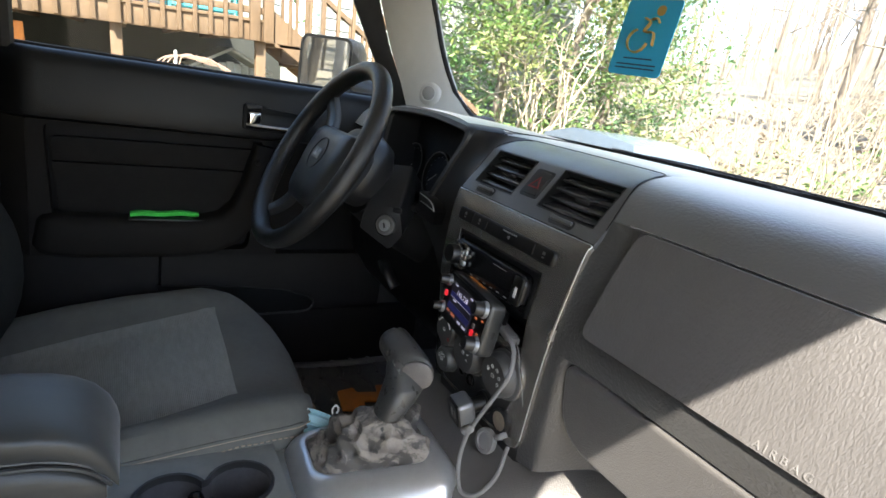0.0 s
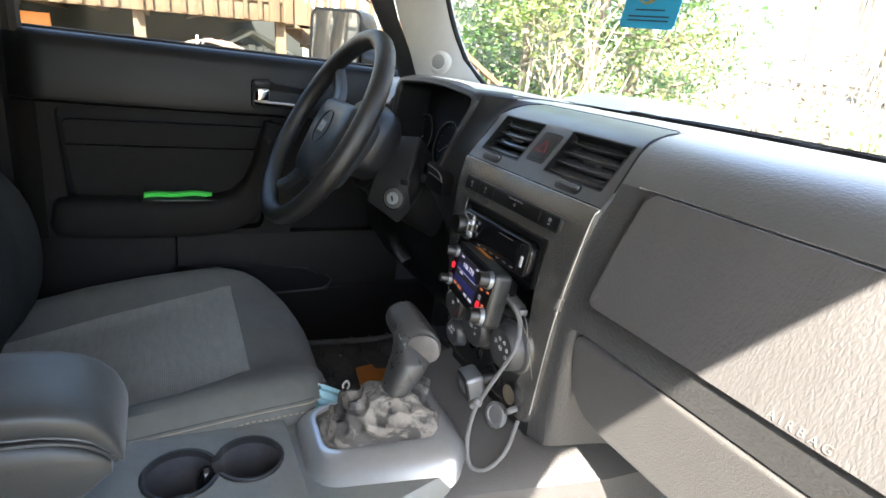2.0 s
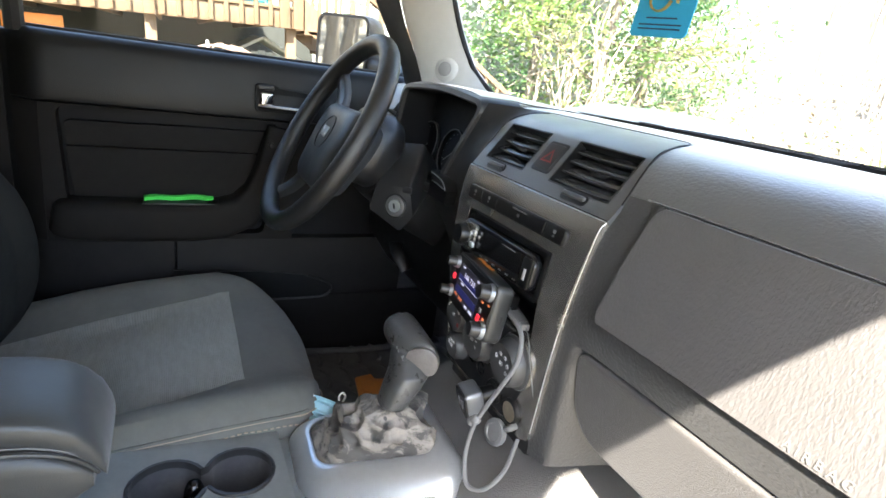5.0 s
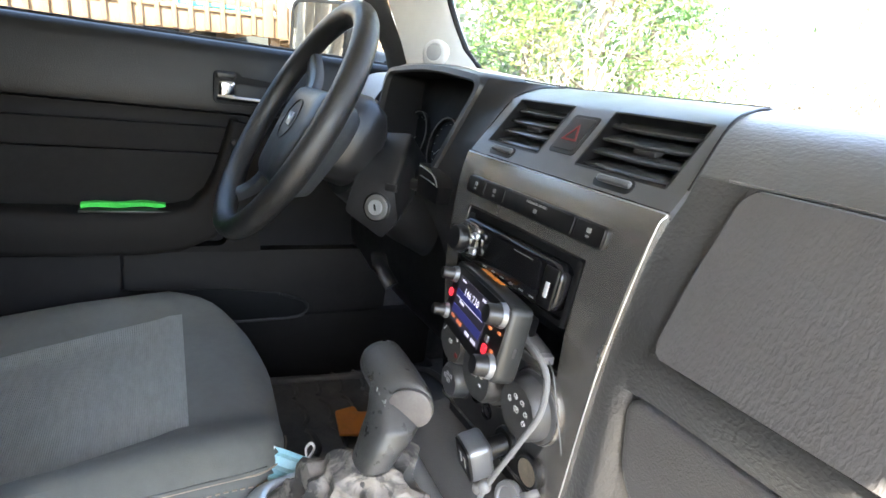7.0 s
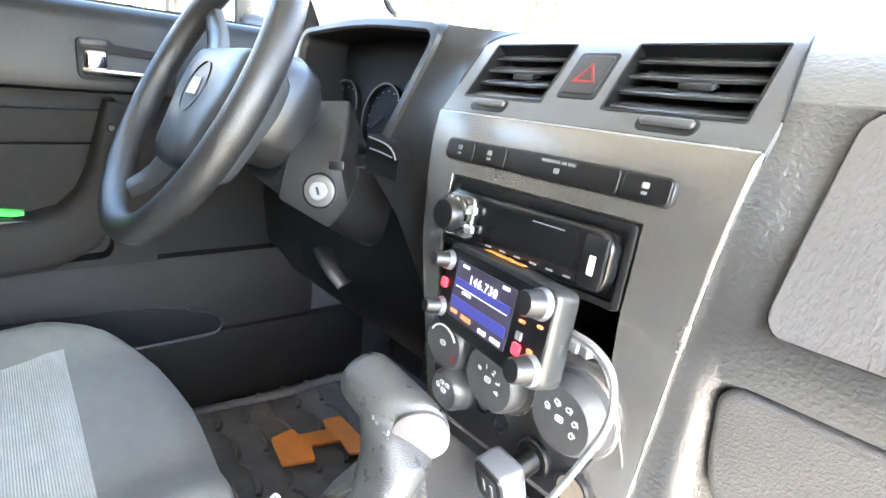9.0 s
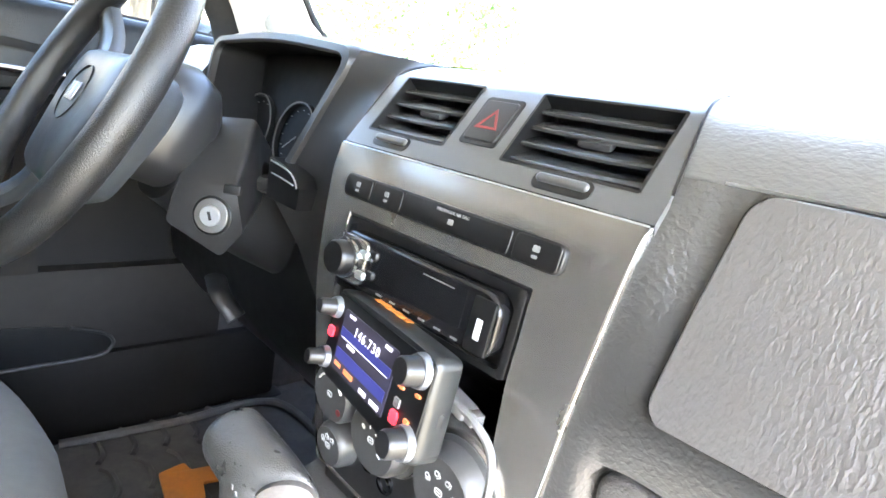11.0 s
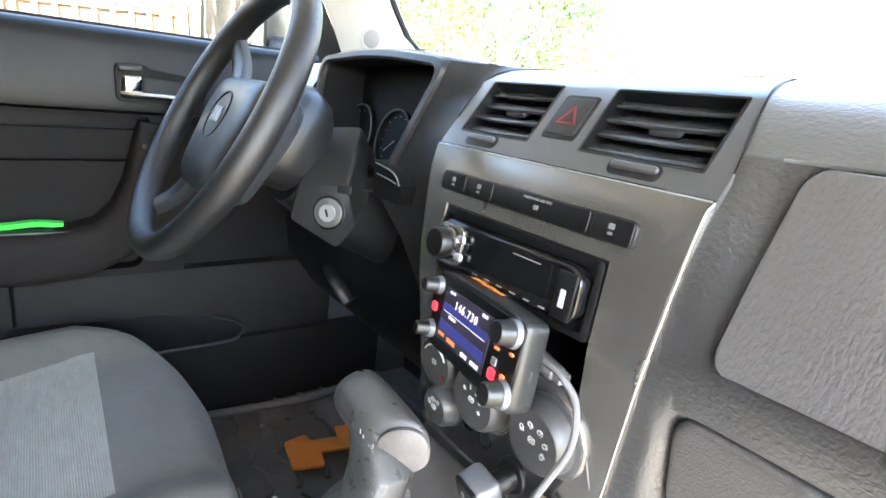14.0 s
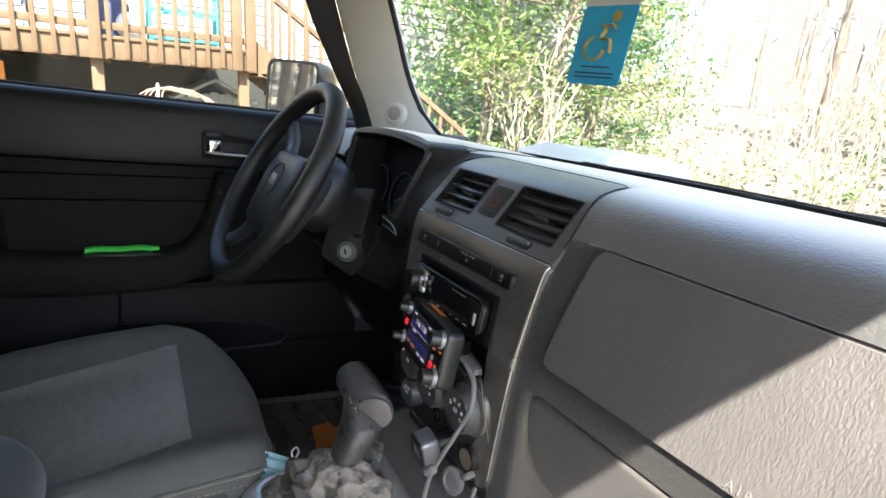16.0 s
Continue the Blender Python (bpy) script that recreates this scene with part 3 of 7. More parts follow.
# outside mirror
mir = thing("side_mirror", (-0.99, 0.50, 1.25), "black door mirror reflecting bare woods", "mirror")
mm = facing((-0.995, 0.478, 1.335), (0.556, -0.83, 0.02))
bm = B()
o = rounded(0.176, 0.150, 0.025)
loft(bm, [[mm @ Vector((x * k, y * k, z)) for x, y in o] for k, z in ((0.93, 0.002), (1.0, 0.0), (1.04, -0.012), (1.02, -0.05), (0.8, -0.09), (0.4, -0.105))])
part("housing", bm, PLAIN, mir, "dark plastic housing")
bm = B()
ring_slab(bm, rounded(0.178, 0.152, 0.026), rounded(0.163, 0.137, 0.02), mm @ Matrix.Translation((0, 0, 0.006)), 0.006)
part("rim", bm, BLACK, mir)
bm = B()
slab(bm, rounded(0.162, 0.136, 0.02), mm @ Matrix.Translation((0, 0, 0.004)), 0.002)
part("mirror_glass", bm, MIRROR, mir)
bm = B()
tube(bm, [(-0.93, 0.555, 1.29), (-0.84, 0.58, 1.28), (-0.74, 0.58, 1.27)], 0.03, 12)
part("mount", bm, PLAIN, mir)

# ---- driver's door ----
door = thing("door_1", (-0.72, 0.2, 0.6), "charcoal driver's door panel with a pull armrest, shut", "car door", kind="structure")

def along(bm, profile, ys):
    """A profile of (x, z) carried along y; it bends outwards at the rear edge of the door."""
    return loft(bm, [[(max(-0.762, x - 0.9 * max(0.0, -0.163 - y)), y, z) for x, z in profile] for y in ys])

YS = [-0.205, -0.18, -0.168, -0.158] + [-0.14 + 0.73 * i / 7 for i in range(8)]
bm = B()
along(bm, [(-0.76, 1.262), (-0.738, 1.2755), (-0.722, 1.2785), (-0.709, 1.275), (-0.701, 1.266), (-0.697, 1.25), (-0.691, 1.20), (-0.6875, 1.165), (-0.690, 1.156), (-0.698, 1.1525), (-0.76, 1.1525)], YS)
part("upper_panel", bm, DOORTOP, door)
# backing panel in matt black, standing in for the shade inside the groove
bm = B()
along(bm, [(-0.76, 1.16), (-0.728, 1.16), (-0.728, 0.50), (-0.76, 0.50)], [-0.16, 0.1, 0.3, 0.66])
part("inner_panel", bm, DIALBLACK, door)
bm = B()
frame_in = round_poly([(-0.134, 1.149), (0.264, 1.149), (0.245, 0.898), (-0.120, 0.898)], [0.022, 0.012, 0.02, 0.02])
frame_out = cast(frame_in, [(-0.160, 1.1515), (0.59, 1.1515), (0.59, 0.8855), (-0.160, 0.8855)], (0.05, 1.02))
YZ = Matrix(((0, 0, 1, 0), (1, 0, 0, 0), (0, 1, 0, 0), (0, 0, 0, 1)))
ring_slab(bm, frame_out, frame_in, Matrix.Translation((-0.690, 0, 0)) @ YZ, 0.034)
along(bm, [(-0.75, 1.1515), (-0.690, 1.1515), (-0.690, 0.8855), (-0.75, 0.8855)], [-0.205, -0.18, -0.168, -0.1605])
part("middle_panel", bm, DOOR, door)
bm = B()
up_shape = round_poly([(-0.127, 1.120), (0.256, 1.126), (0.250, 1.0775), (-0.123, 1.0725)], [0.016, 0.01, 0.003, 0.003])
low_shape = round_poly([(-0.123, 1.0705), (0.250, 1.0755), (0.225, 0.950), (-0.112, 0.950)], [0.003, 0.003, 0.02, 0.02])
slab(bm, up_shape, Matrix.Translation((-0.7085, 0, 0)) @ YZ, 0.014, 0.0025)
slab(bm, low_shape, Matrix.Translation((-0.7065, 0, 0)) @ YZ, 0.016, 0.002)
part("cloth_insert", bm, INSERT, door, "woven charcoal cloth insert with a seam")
bm = B()
rings = []
for (y, z, d, h) in ((-0.152, 0.936, 0.010, 0.026), (-0.142, 0.934, 0.030, 0.036), (-0.12, 0.933, 0.042, 0.040), (-0.08, 0.932, 0.046, 0.041), (0.0, 0.931, 0.047, 0.041), (0.1, 0.932, 0.047, 0.041), (0.155, 0.937, 0.047, 0.041), (0.200, 0.955, 0.045, 0.038), (0.232, 0.995, 0.040, 0.033), (0.249, 1.045, 0.034, 0.028), (0.260, 1.10, 0.028, 0.025), (0.266, 1.140, 0.018, 0.02)):
    rings.append((Vector((-0.690, y, z)), d, h))
out = []
for i, (c, d, h) in enumerate(rings):
    t = (rings[min(i + 1, len(rings) - 1)][0] - rings[max(i - 1, 0)][0]).normalized()
    nrm = Vector((1, 0, 0)).cross(t)
    out.append([c + Vector((1, 0, 0)) * (d * math.copysign(abs(math.cos(a)) ** 0.5, math.cos(a))) + nrm * (h * math.copysign(abs(math.sin(a)) ** 0.42, math.sin(a))) for a in [2 * math.pi * k / 20 for k in range(20)]])
loft(bm, out)
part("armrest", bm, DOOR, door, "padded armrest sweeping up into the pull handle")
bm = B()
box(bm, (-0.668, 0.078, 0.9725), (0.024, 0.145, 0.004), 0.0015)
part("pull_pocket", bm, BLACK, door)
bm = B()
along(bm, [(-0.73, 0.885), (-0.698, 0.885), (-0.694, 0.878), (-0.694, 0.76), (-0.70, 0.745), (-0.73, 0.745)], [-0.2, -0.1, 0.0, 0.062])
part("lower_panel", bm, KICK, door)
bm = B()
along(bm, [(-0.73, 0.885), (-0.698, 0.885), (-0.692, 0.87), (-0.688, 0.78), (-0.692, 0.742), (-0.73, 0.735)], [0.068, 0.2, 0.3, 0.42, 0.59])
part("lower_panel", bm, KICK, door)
# no opening here: a black plate stands in for the pocket's inner shade
bm = B()
LIP = [(0.06, 0.737), (0.20, 0.736), (0.297, 0.736), (0.386, 0.738), (0.406, 0.749), (0.409, 0.762), (0.396, 0.777), (0.349, 0.794), (0.245, 0.806), (0.06, 0.815)]
slab(bm, LIP, Matrix.Translation((-0.685, 0, 0)) @ YZ, 0.006)
part("pocket_mouth", bm, BLACK, door, "flat black plate painted as the shaded mouth of the map pocket")
bm = B()
tube(bm, [(-0.682, y, z) for y, z in LIP[:8]], 0.0028, 8)
part("pocket_lip", bm, PLAIN, door)
bm = B()
box(bm, (-0.70, 0.25, 0.66), (0.03, 0.94, 0.16), 0.012)
part("map_pocket", bm, DOOR, door, "moulded map pocket")
# latch
bm = B()
hm = Matrix.Translation((-0.686, 0, 0)) @ YZ
ring_slab(bm, round_poly([(0.217, 1.228), (0.258, 1.228), (0.262, 1.222), (0.345, 1.216), (0.345, 1.170), (0.217, 1.170)], [0.01, 0.006, 0.006, 0.012, 0.012, 0.012]),
          round_poly([(0.222, 1.205), (0.25, 1.207), (0.262, 1.209), (0.340, 1.208), (0.340, 1.176), (0.222, 1.176)], [0.006, 0.004, 0.004, 0.008, 0.008, 0.008]), hm @ Matrix.Translation((0, 0, 0.004)), 0.012, 0.002)
latch = part("latch", bm, DIALBLACK, door, "black latch surround")
bm = B()
box(bm, (-0.695, 0.28, 1.192), (0.004, 0.125, 0.036), 0.001)
part("recess", bm, DOOR, latch)
bm = B()
tube(bm, [(-0.687, 0.226, 1.183), (-0.679, 0.25, 1.182), (-0.679, 0.30, 1.181), (-0.684, 0.338, 1.181)], 0.0085, 10, flat=0.7)
part("lever", bm, CHROME, latch, "chrome release lever")
bm = B()
box(bm, (-0.684, 0.240, 1.1965), (0.013, 0.029, 0.032), 0.006, 3)
part("lock_lever", bm, CHROME, latch, "chrome lock lever")
bm = B()
box(bm, (-0.684, 0.2375, 1.2205), (0.010, 0.034, 0.012), 0.004, 3)
part("latch_brow", bm, PLAIN, latch)
bm = B()
lathe(bm, [(0.006, -0.02), (0.006, 0.004), (0.004, 0.006)], facing((-0.664, 0.25, 1.105), (1, 0, 0)), 14)
part("lock_button", bm, BLACK, door)
bm = B()
loft(bm, [[(-0.738 + 0.06 * (z - 1.27) / 0.33, y, z) for y in (-0.21, 0.2, 0.62 - 0.45 * (z - 1.27))] for z in (1.265, 1.42, 1.58)], closed=False)
g = part("window_glass", bm, SIDEGLASS, door, "clear side glass, wound up")
g.visible_shadow = False
bm = B()
tube(bm, [(-0.735, -0.19, 1.27), (-0.725, -0.19, 1.40), (-0.695, -0.185, 1.58)], 0.016, 8, 4)
part("window_channel", bm, RUBBER, door)
bm = B()
along(bm, [(-0.75, 1.275), (-0.742, 1.284), (-0.732, 1.283), (-0.728, 1.272)], YS)
part("window_seal", bm, RUBBER, door)

bm = B()
box(bm, (-0.778, -0.19, 0.88), (0.03, 0.11, 0.78), 0.006)
part("door_edge", bm, BLACK, door)

# green webbing in the door pull
bm = B()
rings = []
for i in range(13):
    y = 0.008 + 0.130 * i / 12
    z = 0.9795 + 0.0015 * math.sin(i * 0.9) + 0.002 * math.sin(math.pi * i / 12)
    x = -0.672 - 0.012 * i / 12
    rings.append([(x - 0.006, y, z - 0.004), (x + 0.002, y, z - 0.005), (x + 0.003, y, z + 0.003), (x - 0.005, y, z + 0.005)])
loft(bm, rings)
strap = solid("webbing_strap", bm, GREEN, "bright green webbing strap lying in the door pull", "strap", at=(-0.68, 0.07, 0.98))


# ---- dashboard ----
dash = thing("dashboard", (0, 0.6, 0.85), "charcoal moulded dashboard with grained airbag panel and air vents", "dashboard")
TOP = [(0.86, 1.20), (0.85, 1.25), (0.79, 1.2615), (0.70, 1.2665), (0.62, 1.2685), (0.56, 1.267), (0.525, 1.261), (0.505, 1.253), (0.490, 1.242), (0.479, 1.228), (0.4705, 1.2145)]

def dash_y(z):
    """How far ahead the passenger face of the dashboard lies at height z."""
    return float(np.interp(z, (0.80, 1.04, 1.052, 1.075, 1.09, 1.15, 1.2145, 1.228, 1.242), (0.50, 0.470, 0.4365, 0.4292, 0.429, 0.446, 0.4705, 0.479, 0.490)))

def stack_y(z):
    return float(np.interp(z, (0.86, 0.95, 1.0, 1.07, 1.13, 1.17, 1.187, 1.203, 1.248), (0.437, 0.432, 0.430, 0.427, 0.433, 0.440, 0.447, 0.458, 0.492)))

# the passenger face flows out of the centre stack and ends above the footwell
def face_y(x, z):
    k = min(1, max(0, (x - 0.146) / 0.036))
    k = k * k * (3 - 2 * k)
    inner_ = stack_y(z) + 0.003
    outer_ = dash_y(z) + 0.0012
    return inner_ + (outer_ - inner_) * k + 0.2 * k * max(0.0, 1.0 - z)

# upper pad over the whole width; it rises into the hood over the driver's gauges
bm = B()
xs = [-0.74, -0.62, -0.57, -0.545] + [-0.215, -0.17, -0.1230, -0.1220, -0.06, 0, 0.06, 0.1340, 0.1350, 0.17, 0.2, 0.3, 0.4, 0.5, 0.6, 0.68, 0.74]
def pad(x):
    lift = 0.006 * max(0, 1 - abs(abs(x) - 0.37) / 0.17) if x < 0 else 0
    bow = 0.115 * (x / 0.6) ** 2 * 0.9
    dent = -0.22 < x < 0.1345
    pts_ = [(x, y - (bow if i < 3 else bow * (0.4 if i == 3 else 0)), z + (lift if 2 < i < 8 else 0)) for i, (y, z) in enumerate(TOP)]
    if dent:
        return pts_[:6] + [(x, 0.553, 1.262), (x, 0.553, 1.24), (x, 0.556, 1.23), (x, 0.558, 1.22), (x, 0.56, 1.21), (x, 0.562, 1.20), (x, 0.565, 1.18)]
    if 0.13 < x < 0.2:
        pts_ = [(p[0], min(p[1], face_y(x, p[2]) - 0.0008), p[2]) if p[2] < 1.232 and i > 5 else p for i, p in enumerate(pts_)]
    if 0.13 < x < 0.2:
        return pts_ + [(x, face_y(x, 1.2128) - 0.0004, 1.2128), (x, face_y(x, 1.205) + 0.006, 1.205)]
    return pts_ + [(x, 0.50, 1.205), (x, 0.56, 1.18)]
right = [x for x in xs if x > -0.22]
left = [x for x in xs if x < -0.5]
loft(bm, [pad(x) for x in right])
loft(bm, [pad(x) for x in left])
over = []
for i in range(13):
    x = -0.545 + 0.33 * i / 12
    e = 1 - abs((x + 0.38) / 0.165) ** 4
    over.append([(x, y, z) for y, z in ((0.78 - 0.115 * (x / 0.6) ** 2 * 0.9 + 0.01, 1.2615), (0.70, 1.267 + 0.004 * e), (0.62, 1.270 + 0.008 * e), (0.55, 1.270 + 0.012 * e), (0.50, 1.268 + 0.014 * e), (0.50, 1.2655 + 0.014 * e), (0.60, 1.266 + 0.010 * e), (0.75, 1.256))])
loft(bm, over)
part("upper_pad", bm, PAD, dash, "grained charcoal upper pad")

# passenger face of the dashboard
bm = B()
zs = [1.2125, 1.18, 1.15, 1.12, 1.09, 1.082, 1.075, 1.052, 1.04, 1.02, 0.99, 0.96, 0.945]
def sag(x, z):
    """The lower edge drops towards the centre stack."""
    low_ = float(np.interp(x, (0.114, 0.15, 0.206, 0.239, 0.27, 0.3), (0.880, 0.889, 0.908, 0.927, 0.945, 0.955)))
    return z if z > 1.04 else 1.04 - (1.04 - z) * (1.04 - low_) / 0.095
loft(bm, [[(x, face_y(x, sag(x, min(z, 1.185 if x < 0.135 else 2))), sag(x, min(z, 1.185 if x < 0.135 else 2))) for z in zs] + [(x, 0.56, sag(x, 0.945) - 0.01), (x, 0.62, 0.95), (x, 0.62, 1.2)] for x in (0.114, 0.134, 0.1355, 0.140, 0.146, 0.152, 0.158, 0.164, 0.170, 0.176, 0.182, 0.19, 0.218, 0.25, 0.3, 0.45, 0.6, 0.74)])
part("passenger_face", bm, FACE, dash)
bm = B()
lo, hi = 1.0905, 1.2125
ends = (0.0, 0.001, 0.0025, 0.005, 0.008, 0.0115, 0.0145)
zrows = [lo + e for e in ends] + [lo + 0.02 + (hi - lo - 0.04) * k / 6 for k in range(7)] + [hi - e for e in reversed(ends)]
ny = len(zrows) - 1
rows_ = []
for k, z in enumerate(zrows):
    a = 0.176 + 0.010 * (z - lo) / (hi - lo)
    c = 0.0
    d = min(z - lo, hi - z)
    if d < 0.014:
        c = 0.014 - math.sqrt(max(0, 0.014 ** 2 - (0.014 - d) ** 2))
    rows_.append([Vector((x, dash_y(z) - (0.0 if x == a + c or k in (0, ny) else 0.0028), z)) for x in (a + c, a + c + 0.0012, a + c + 0.02, 0.3, 0.42, 0.55, 0.68, 0.70)])
loft(bm, rows_, closed=False)
rim_in = [[v.copy() for v in r] for r in rows_]
air = part("airbag_panel", bm, AIRBAG, dash, "leather-grained airbag cover in the dashboard")
tm = facing((0.399, dash_y(1.0965) - 0.0030, 1.0965), (0, -0.95, 0.30))
bm = B()
tube(bm, [rim_in[-1][k] for k in (5, 4, 3, 2)] + [r[0] for r in reversed(rim_in[1:-1])] + [rim_in[0][k] for k in (2, 3, 4, 5)], 0.0008, 6)
part("groove", bm, BLACK, air)
lettering("lettering", "AIRBAG", 0.0098, tm, LETTER, air, 0.0006, 1.5)

# glove box lid: flat, tipped a little downwards, with rounded corners
lid_shape = round_poly([(0.160, 1.0490), (0.72, 1.0490), (0.72, 0.9480), (0.162, 0.9480)], [0.018, 0.01, 0.01, 0.085], 10)
mid_ = Vector((0.44, 1.0))
def on_lid(p, inset, back):
    q = Vector(p)
    q = q + Vector((math.copysign(min(inset, abs(mid_.x - q.x)), mid_.x - q.x), math.copysign(min(inset, abs(mid_.y - q.y)), mid_.y - q.y)))
    return Vector((q.x, 0.4345 + 0.16 * (1.049 - q.y) + back, q.y))
bm = B()
loft(bm, [[on_lid(p, i, k) for p in lid_shape] for i, k in ((0.0, 0.04), (0.0, 0.004), (0.0008, 0.0018), (0.0025, 0.0004), (0.005, 0.0))])
part("glove_box_lid", bm, LID, dash, "smooth dark glove box lid", 40)

# body of the centre stack below and beside the trim
bm = B()
rings = []
for z, w, d in ((1.186, 0.152, 0.012), (1.17, 0.154, 0.008), (1.1345, 0.151, 0.006), (1.134, 0.151, 0.006), (1.08, 0.148, 0.006), (1.024, 0.144, 0.006), (1.0235, 0.144, 0.006), (0.98, 0.140, 0.006), (0.92, 0.126, 0.006), (0.885, 0.112, 0.006), (0.80, 0.104, 0.012)):
    y = stack_y(z) + d
    sink = 0.06 if 1.0238 < z < 1.1342 else 0.0
    rings.append([(-w - 0.01, 0.58, z), (-w + 0.004, y + 0.05, z), (-w + 0.010, y + 0.012, z), (-w + 0.02, y, z), (-0.0975, y, z), (-0.097, y + sink, z), (0.097, y + sink, z), (0.0975, y, z), (w - 0.006, y, z), (w, y + 0.004, z), (w + 0.012, y + 0.03, z), (w + 0.03, 0.5, z), (w + 0.03, 0.6, z)])
loft(bm, rings)
part("stack_body", bm, SHROUD, dash)

# pewter trim with the opening for radio and pocket
def on_stack(x, z, lift=0.0):
    return Vector((x, stack_y(z) - lift, z))

def walk_side(pts, n):
    """n places along an open line, its last end left out."""
    p = [Vector(q) for q in pts]
    seg = [0.0]
    for i in range(1, len(p)):
        seg.append(seg[-1] + (p[i] - p[i - 1]).length)
    out_ = []
    for i in range(n):
        t = seg[-1] * i / n
        out_.append((float(np.interp(t, seg, [q.x for q in p])), float(np.interp(t, seg, [q.y for q in p]))))
    return out_
hole_sides = ([(-0.0945, 1.131), (0.0945, 1.131)], [(0.0945, 1.131), (0.0945, 1.026)], [(0.0945, 1.026), (-0.0945, 1.026)], [(-0.0945, 1.026), (-0.0945, 1.131)])
shell_sides = ([(-0.138, 1.1848), (0.1505, 1.1848)], [(0.1505, 1.1848), (0.1475, 1.165), (0.137, 1.05), (0.121, 0.915)], [(0.121, 0.915), (0.112, 0.893), (-0.10, 0.893)], [(-0.10, 0.893), (-0.118, 1.02), (-0.138, 1.1848)])
hole = [q for sd in hole_sides for q in walk_side(sd, 14)]
shell = [q for sd in shell_sides for q in walk_side(sd, 14)]
bm = B()
rings = []
for k, lift in ((0.0, -0.012), (0.0, 0.002), (0.012, 0.0042), (0.25, 0.0045), (0.5, 0.0045), (0.75, 0.0045), (0.97, 0.0045), (1.0, 0.003), (1.0, -0.012)):
    rings.append([on_stack(*(Vector(a).lerp(Vector(b), k)), lift) for a, b in zip(shell, hole)])
loft(bm, rings, caps=False)
trim = part("centre_trim", bm, TRIM, dash, "pewter-painted centre trim with thin bright edge lines")
# thin silver lines along the trim's right and top edges
bm = B()
tube(bm, [on_stack(0.1505, 1.1840, 0.003), on_stack(0.1475, 1.165, 0.003), on_stack(0.137, 1.05, 0.003), on_stack(0.121, 0.915, 0.003)], 0.0006, 6)
part("bright_edge", bm, SILVER, trim)
bm = B()
tube(bm, [on_stack(x, 1.1846, 0.0036) for x in (-0.136, -0.06, 0.06, 0.149)], 0.0008, 6)
part("bright_edge", bm, SILVER, trim)
bm = B()
box(bm, (0, 0.482, 1.045), (0.187, 0.002, 0.05), 0)
box(bm, (0, 0.455, 1.0265), (0.187, 0.05, 0.002), 0)
for s in (-1, 1):
    box(bm, (s * 0.0935, 0.455, 1.045), (0.002, 0.05, 0.05), 0)
part("storage_pocket", bm, BLACK, dash, "empty black storage pocket")

# strip of switches
sw = facing(on_stack(0.002, 1.1535, 0.0046), (0, -0.985, 0.17))
bm = B()
slab(bm, rounded(0.219, 0.019, 0.006), sw @ Matrix.Translation((0, 0, 0.0035)), 0.006, 0.0015)
strip = part("switch_strip", bm, BLACK, dash, "black strip of switches")
for x, w in ((-0.090, 0.034), (-0.053, 0.036), (0.0185, 0.104), (0.0905, 0.034)):
    bm = B()
    slab(bm, rounded(w, 0.0168, 0.003), sw @ Matrix.Translation((x, 0, 0.0042)), 0.003, 0.0008)
    b_ = part("switch", bm, BLACK, strip)
    bm = B()
    if w < 0.05:
        slab(bm, rounded(0.005, 0.004, 0.001), sw @ Matrix.Translation((x, 0.002, 0.0046)), 0.001)
        slab(bm, rounded(0.004, 0.002, 0.0005), sw @ Matrix.Translation((x, -0.003, 0.0046)), 0.001)
    else:
        lettering("print", "PASSENGER AIR BAG", 0.0034, sw @ Matrix.Translation((x, 0.0052, 0.0046)), DIMINK, b_, 0.0002)
        slab(bm, rounded(0.005, 0.004, 0.001), sw @ Matrix.Translation((x, -0.001, 0.0046)), 0.001)
    part("print", bm, DIMINK, b_)

# pod of the two vents and the hazard switch
pod_n = Vector((0, -0.80, 0.60)).normalized()
def pod_face(x, s):
    """Place on the sloping pod: s metres up the slope from the trim's upper edge."""
    pts = [(0.0, 0.4460, 1.1850), (0.018, 0.4570, 1.2000), (0.075, 0.4925, 1.2468), (0.095, 0.508, 1.2548), (0.12, 0.53, 1.2618), (0.165, 0.571, 1.2672)]
    y = np.interp(s, [p[0] for p in pts], [p[1] for p in pts])
    z = np.interp(s, [p[0] for p in pts], [p[2] for p in pts])
    return Vector((x, y - 0.0010, z + 0.0008))

ss = [0.0, 0.008, 0.0165, 0.075, 0.085, 0.095, 0.107, 0.12, 0.14, 0.158]
def pod_half(s):
    return 0.1505 - 0.022 * max(0, (s - 0.02) / 0.14) - (0.012 * ((s - 0.14) / 0.018) ** 2 if s > 0.14 else 0)
def pod_left(s):
    return -0.138 - 0.002 * s / 0.16 + (0.012 * ((s - 0.14) / 0.018) ** 2 if s > 0.14 else 0)
LEFTV, RIGHTV = (-0.120, -0.028), (0.030, 0.1325)
bm = B()
cells = [-1, LEFTV[0], LEFTV[1], RIGHTV[0], RIGHTV[1], 1]
for k in range(len(ss) - 1):
    s0, s1 = ss[k], ss[k + 1]
    for c in range(5):
        if k == 2 and c in (1, 3):
            continue
        q = []
        for s in (s0, s1):
            xa = pod_left(s) if c == 0 else cells[c]
            xb = pod_half(s) if c == 4 else cells[c + 1]
            q.append((pod_face(xa, s), pod_face(xb, s)))
        bm.faces.new([bm.verts.new(p) for p in (q[0][0], q[0][1], q[1][1], q[1][0])])
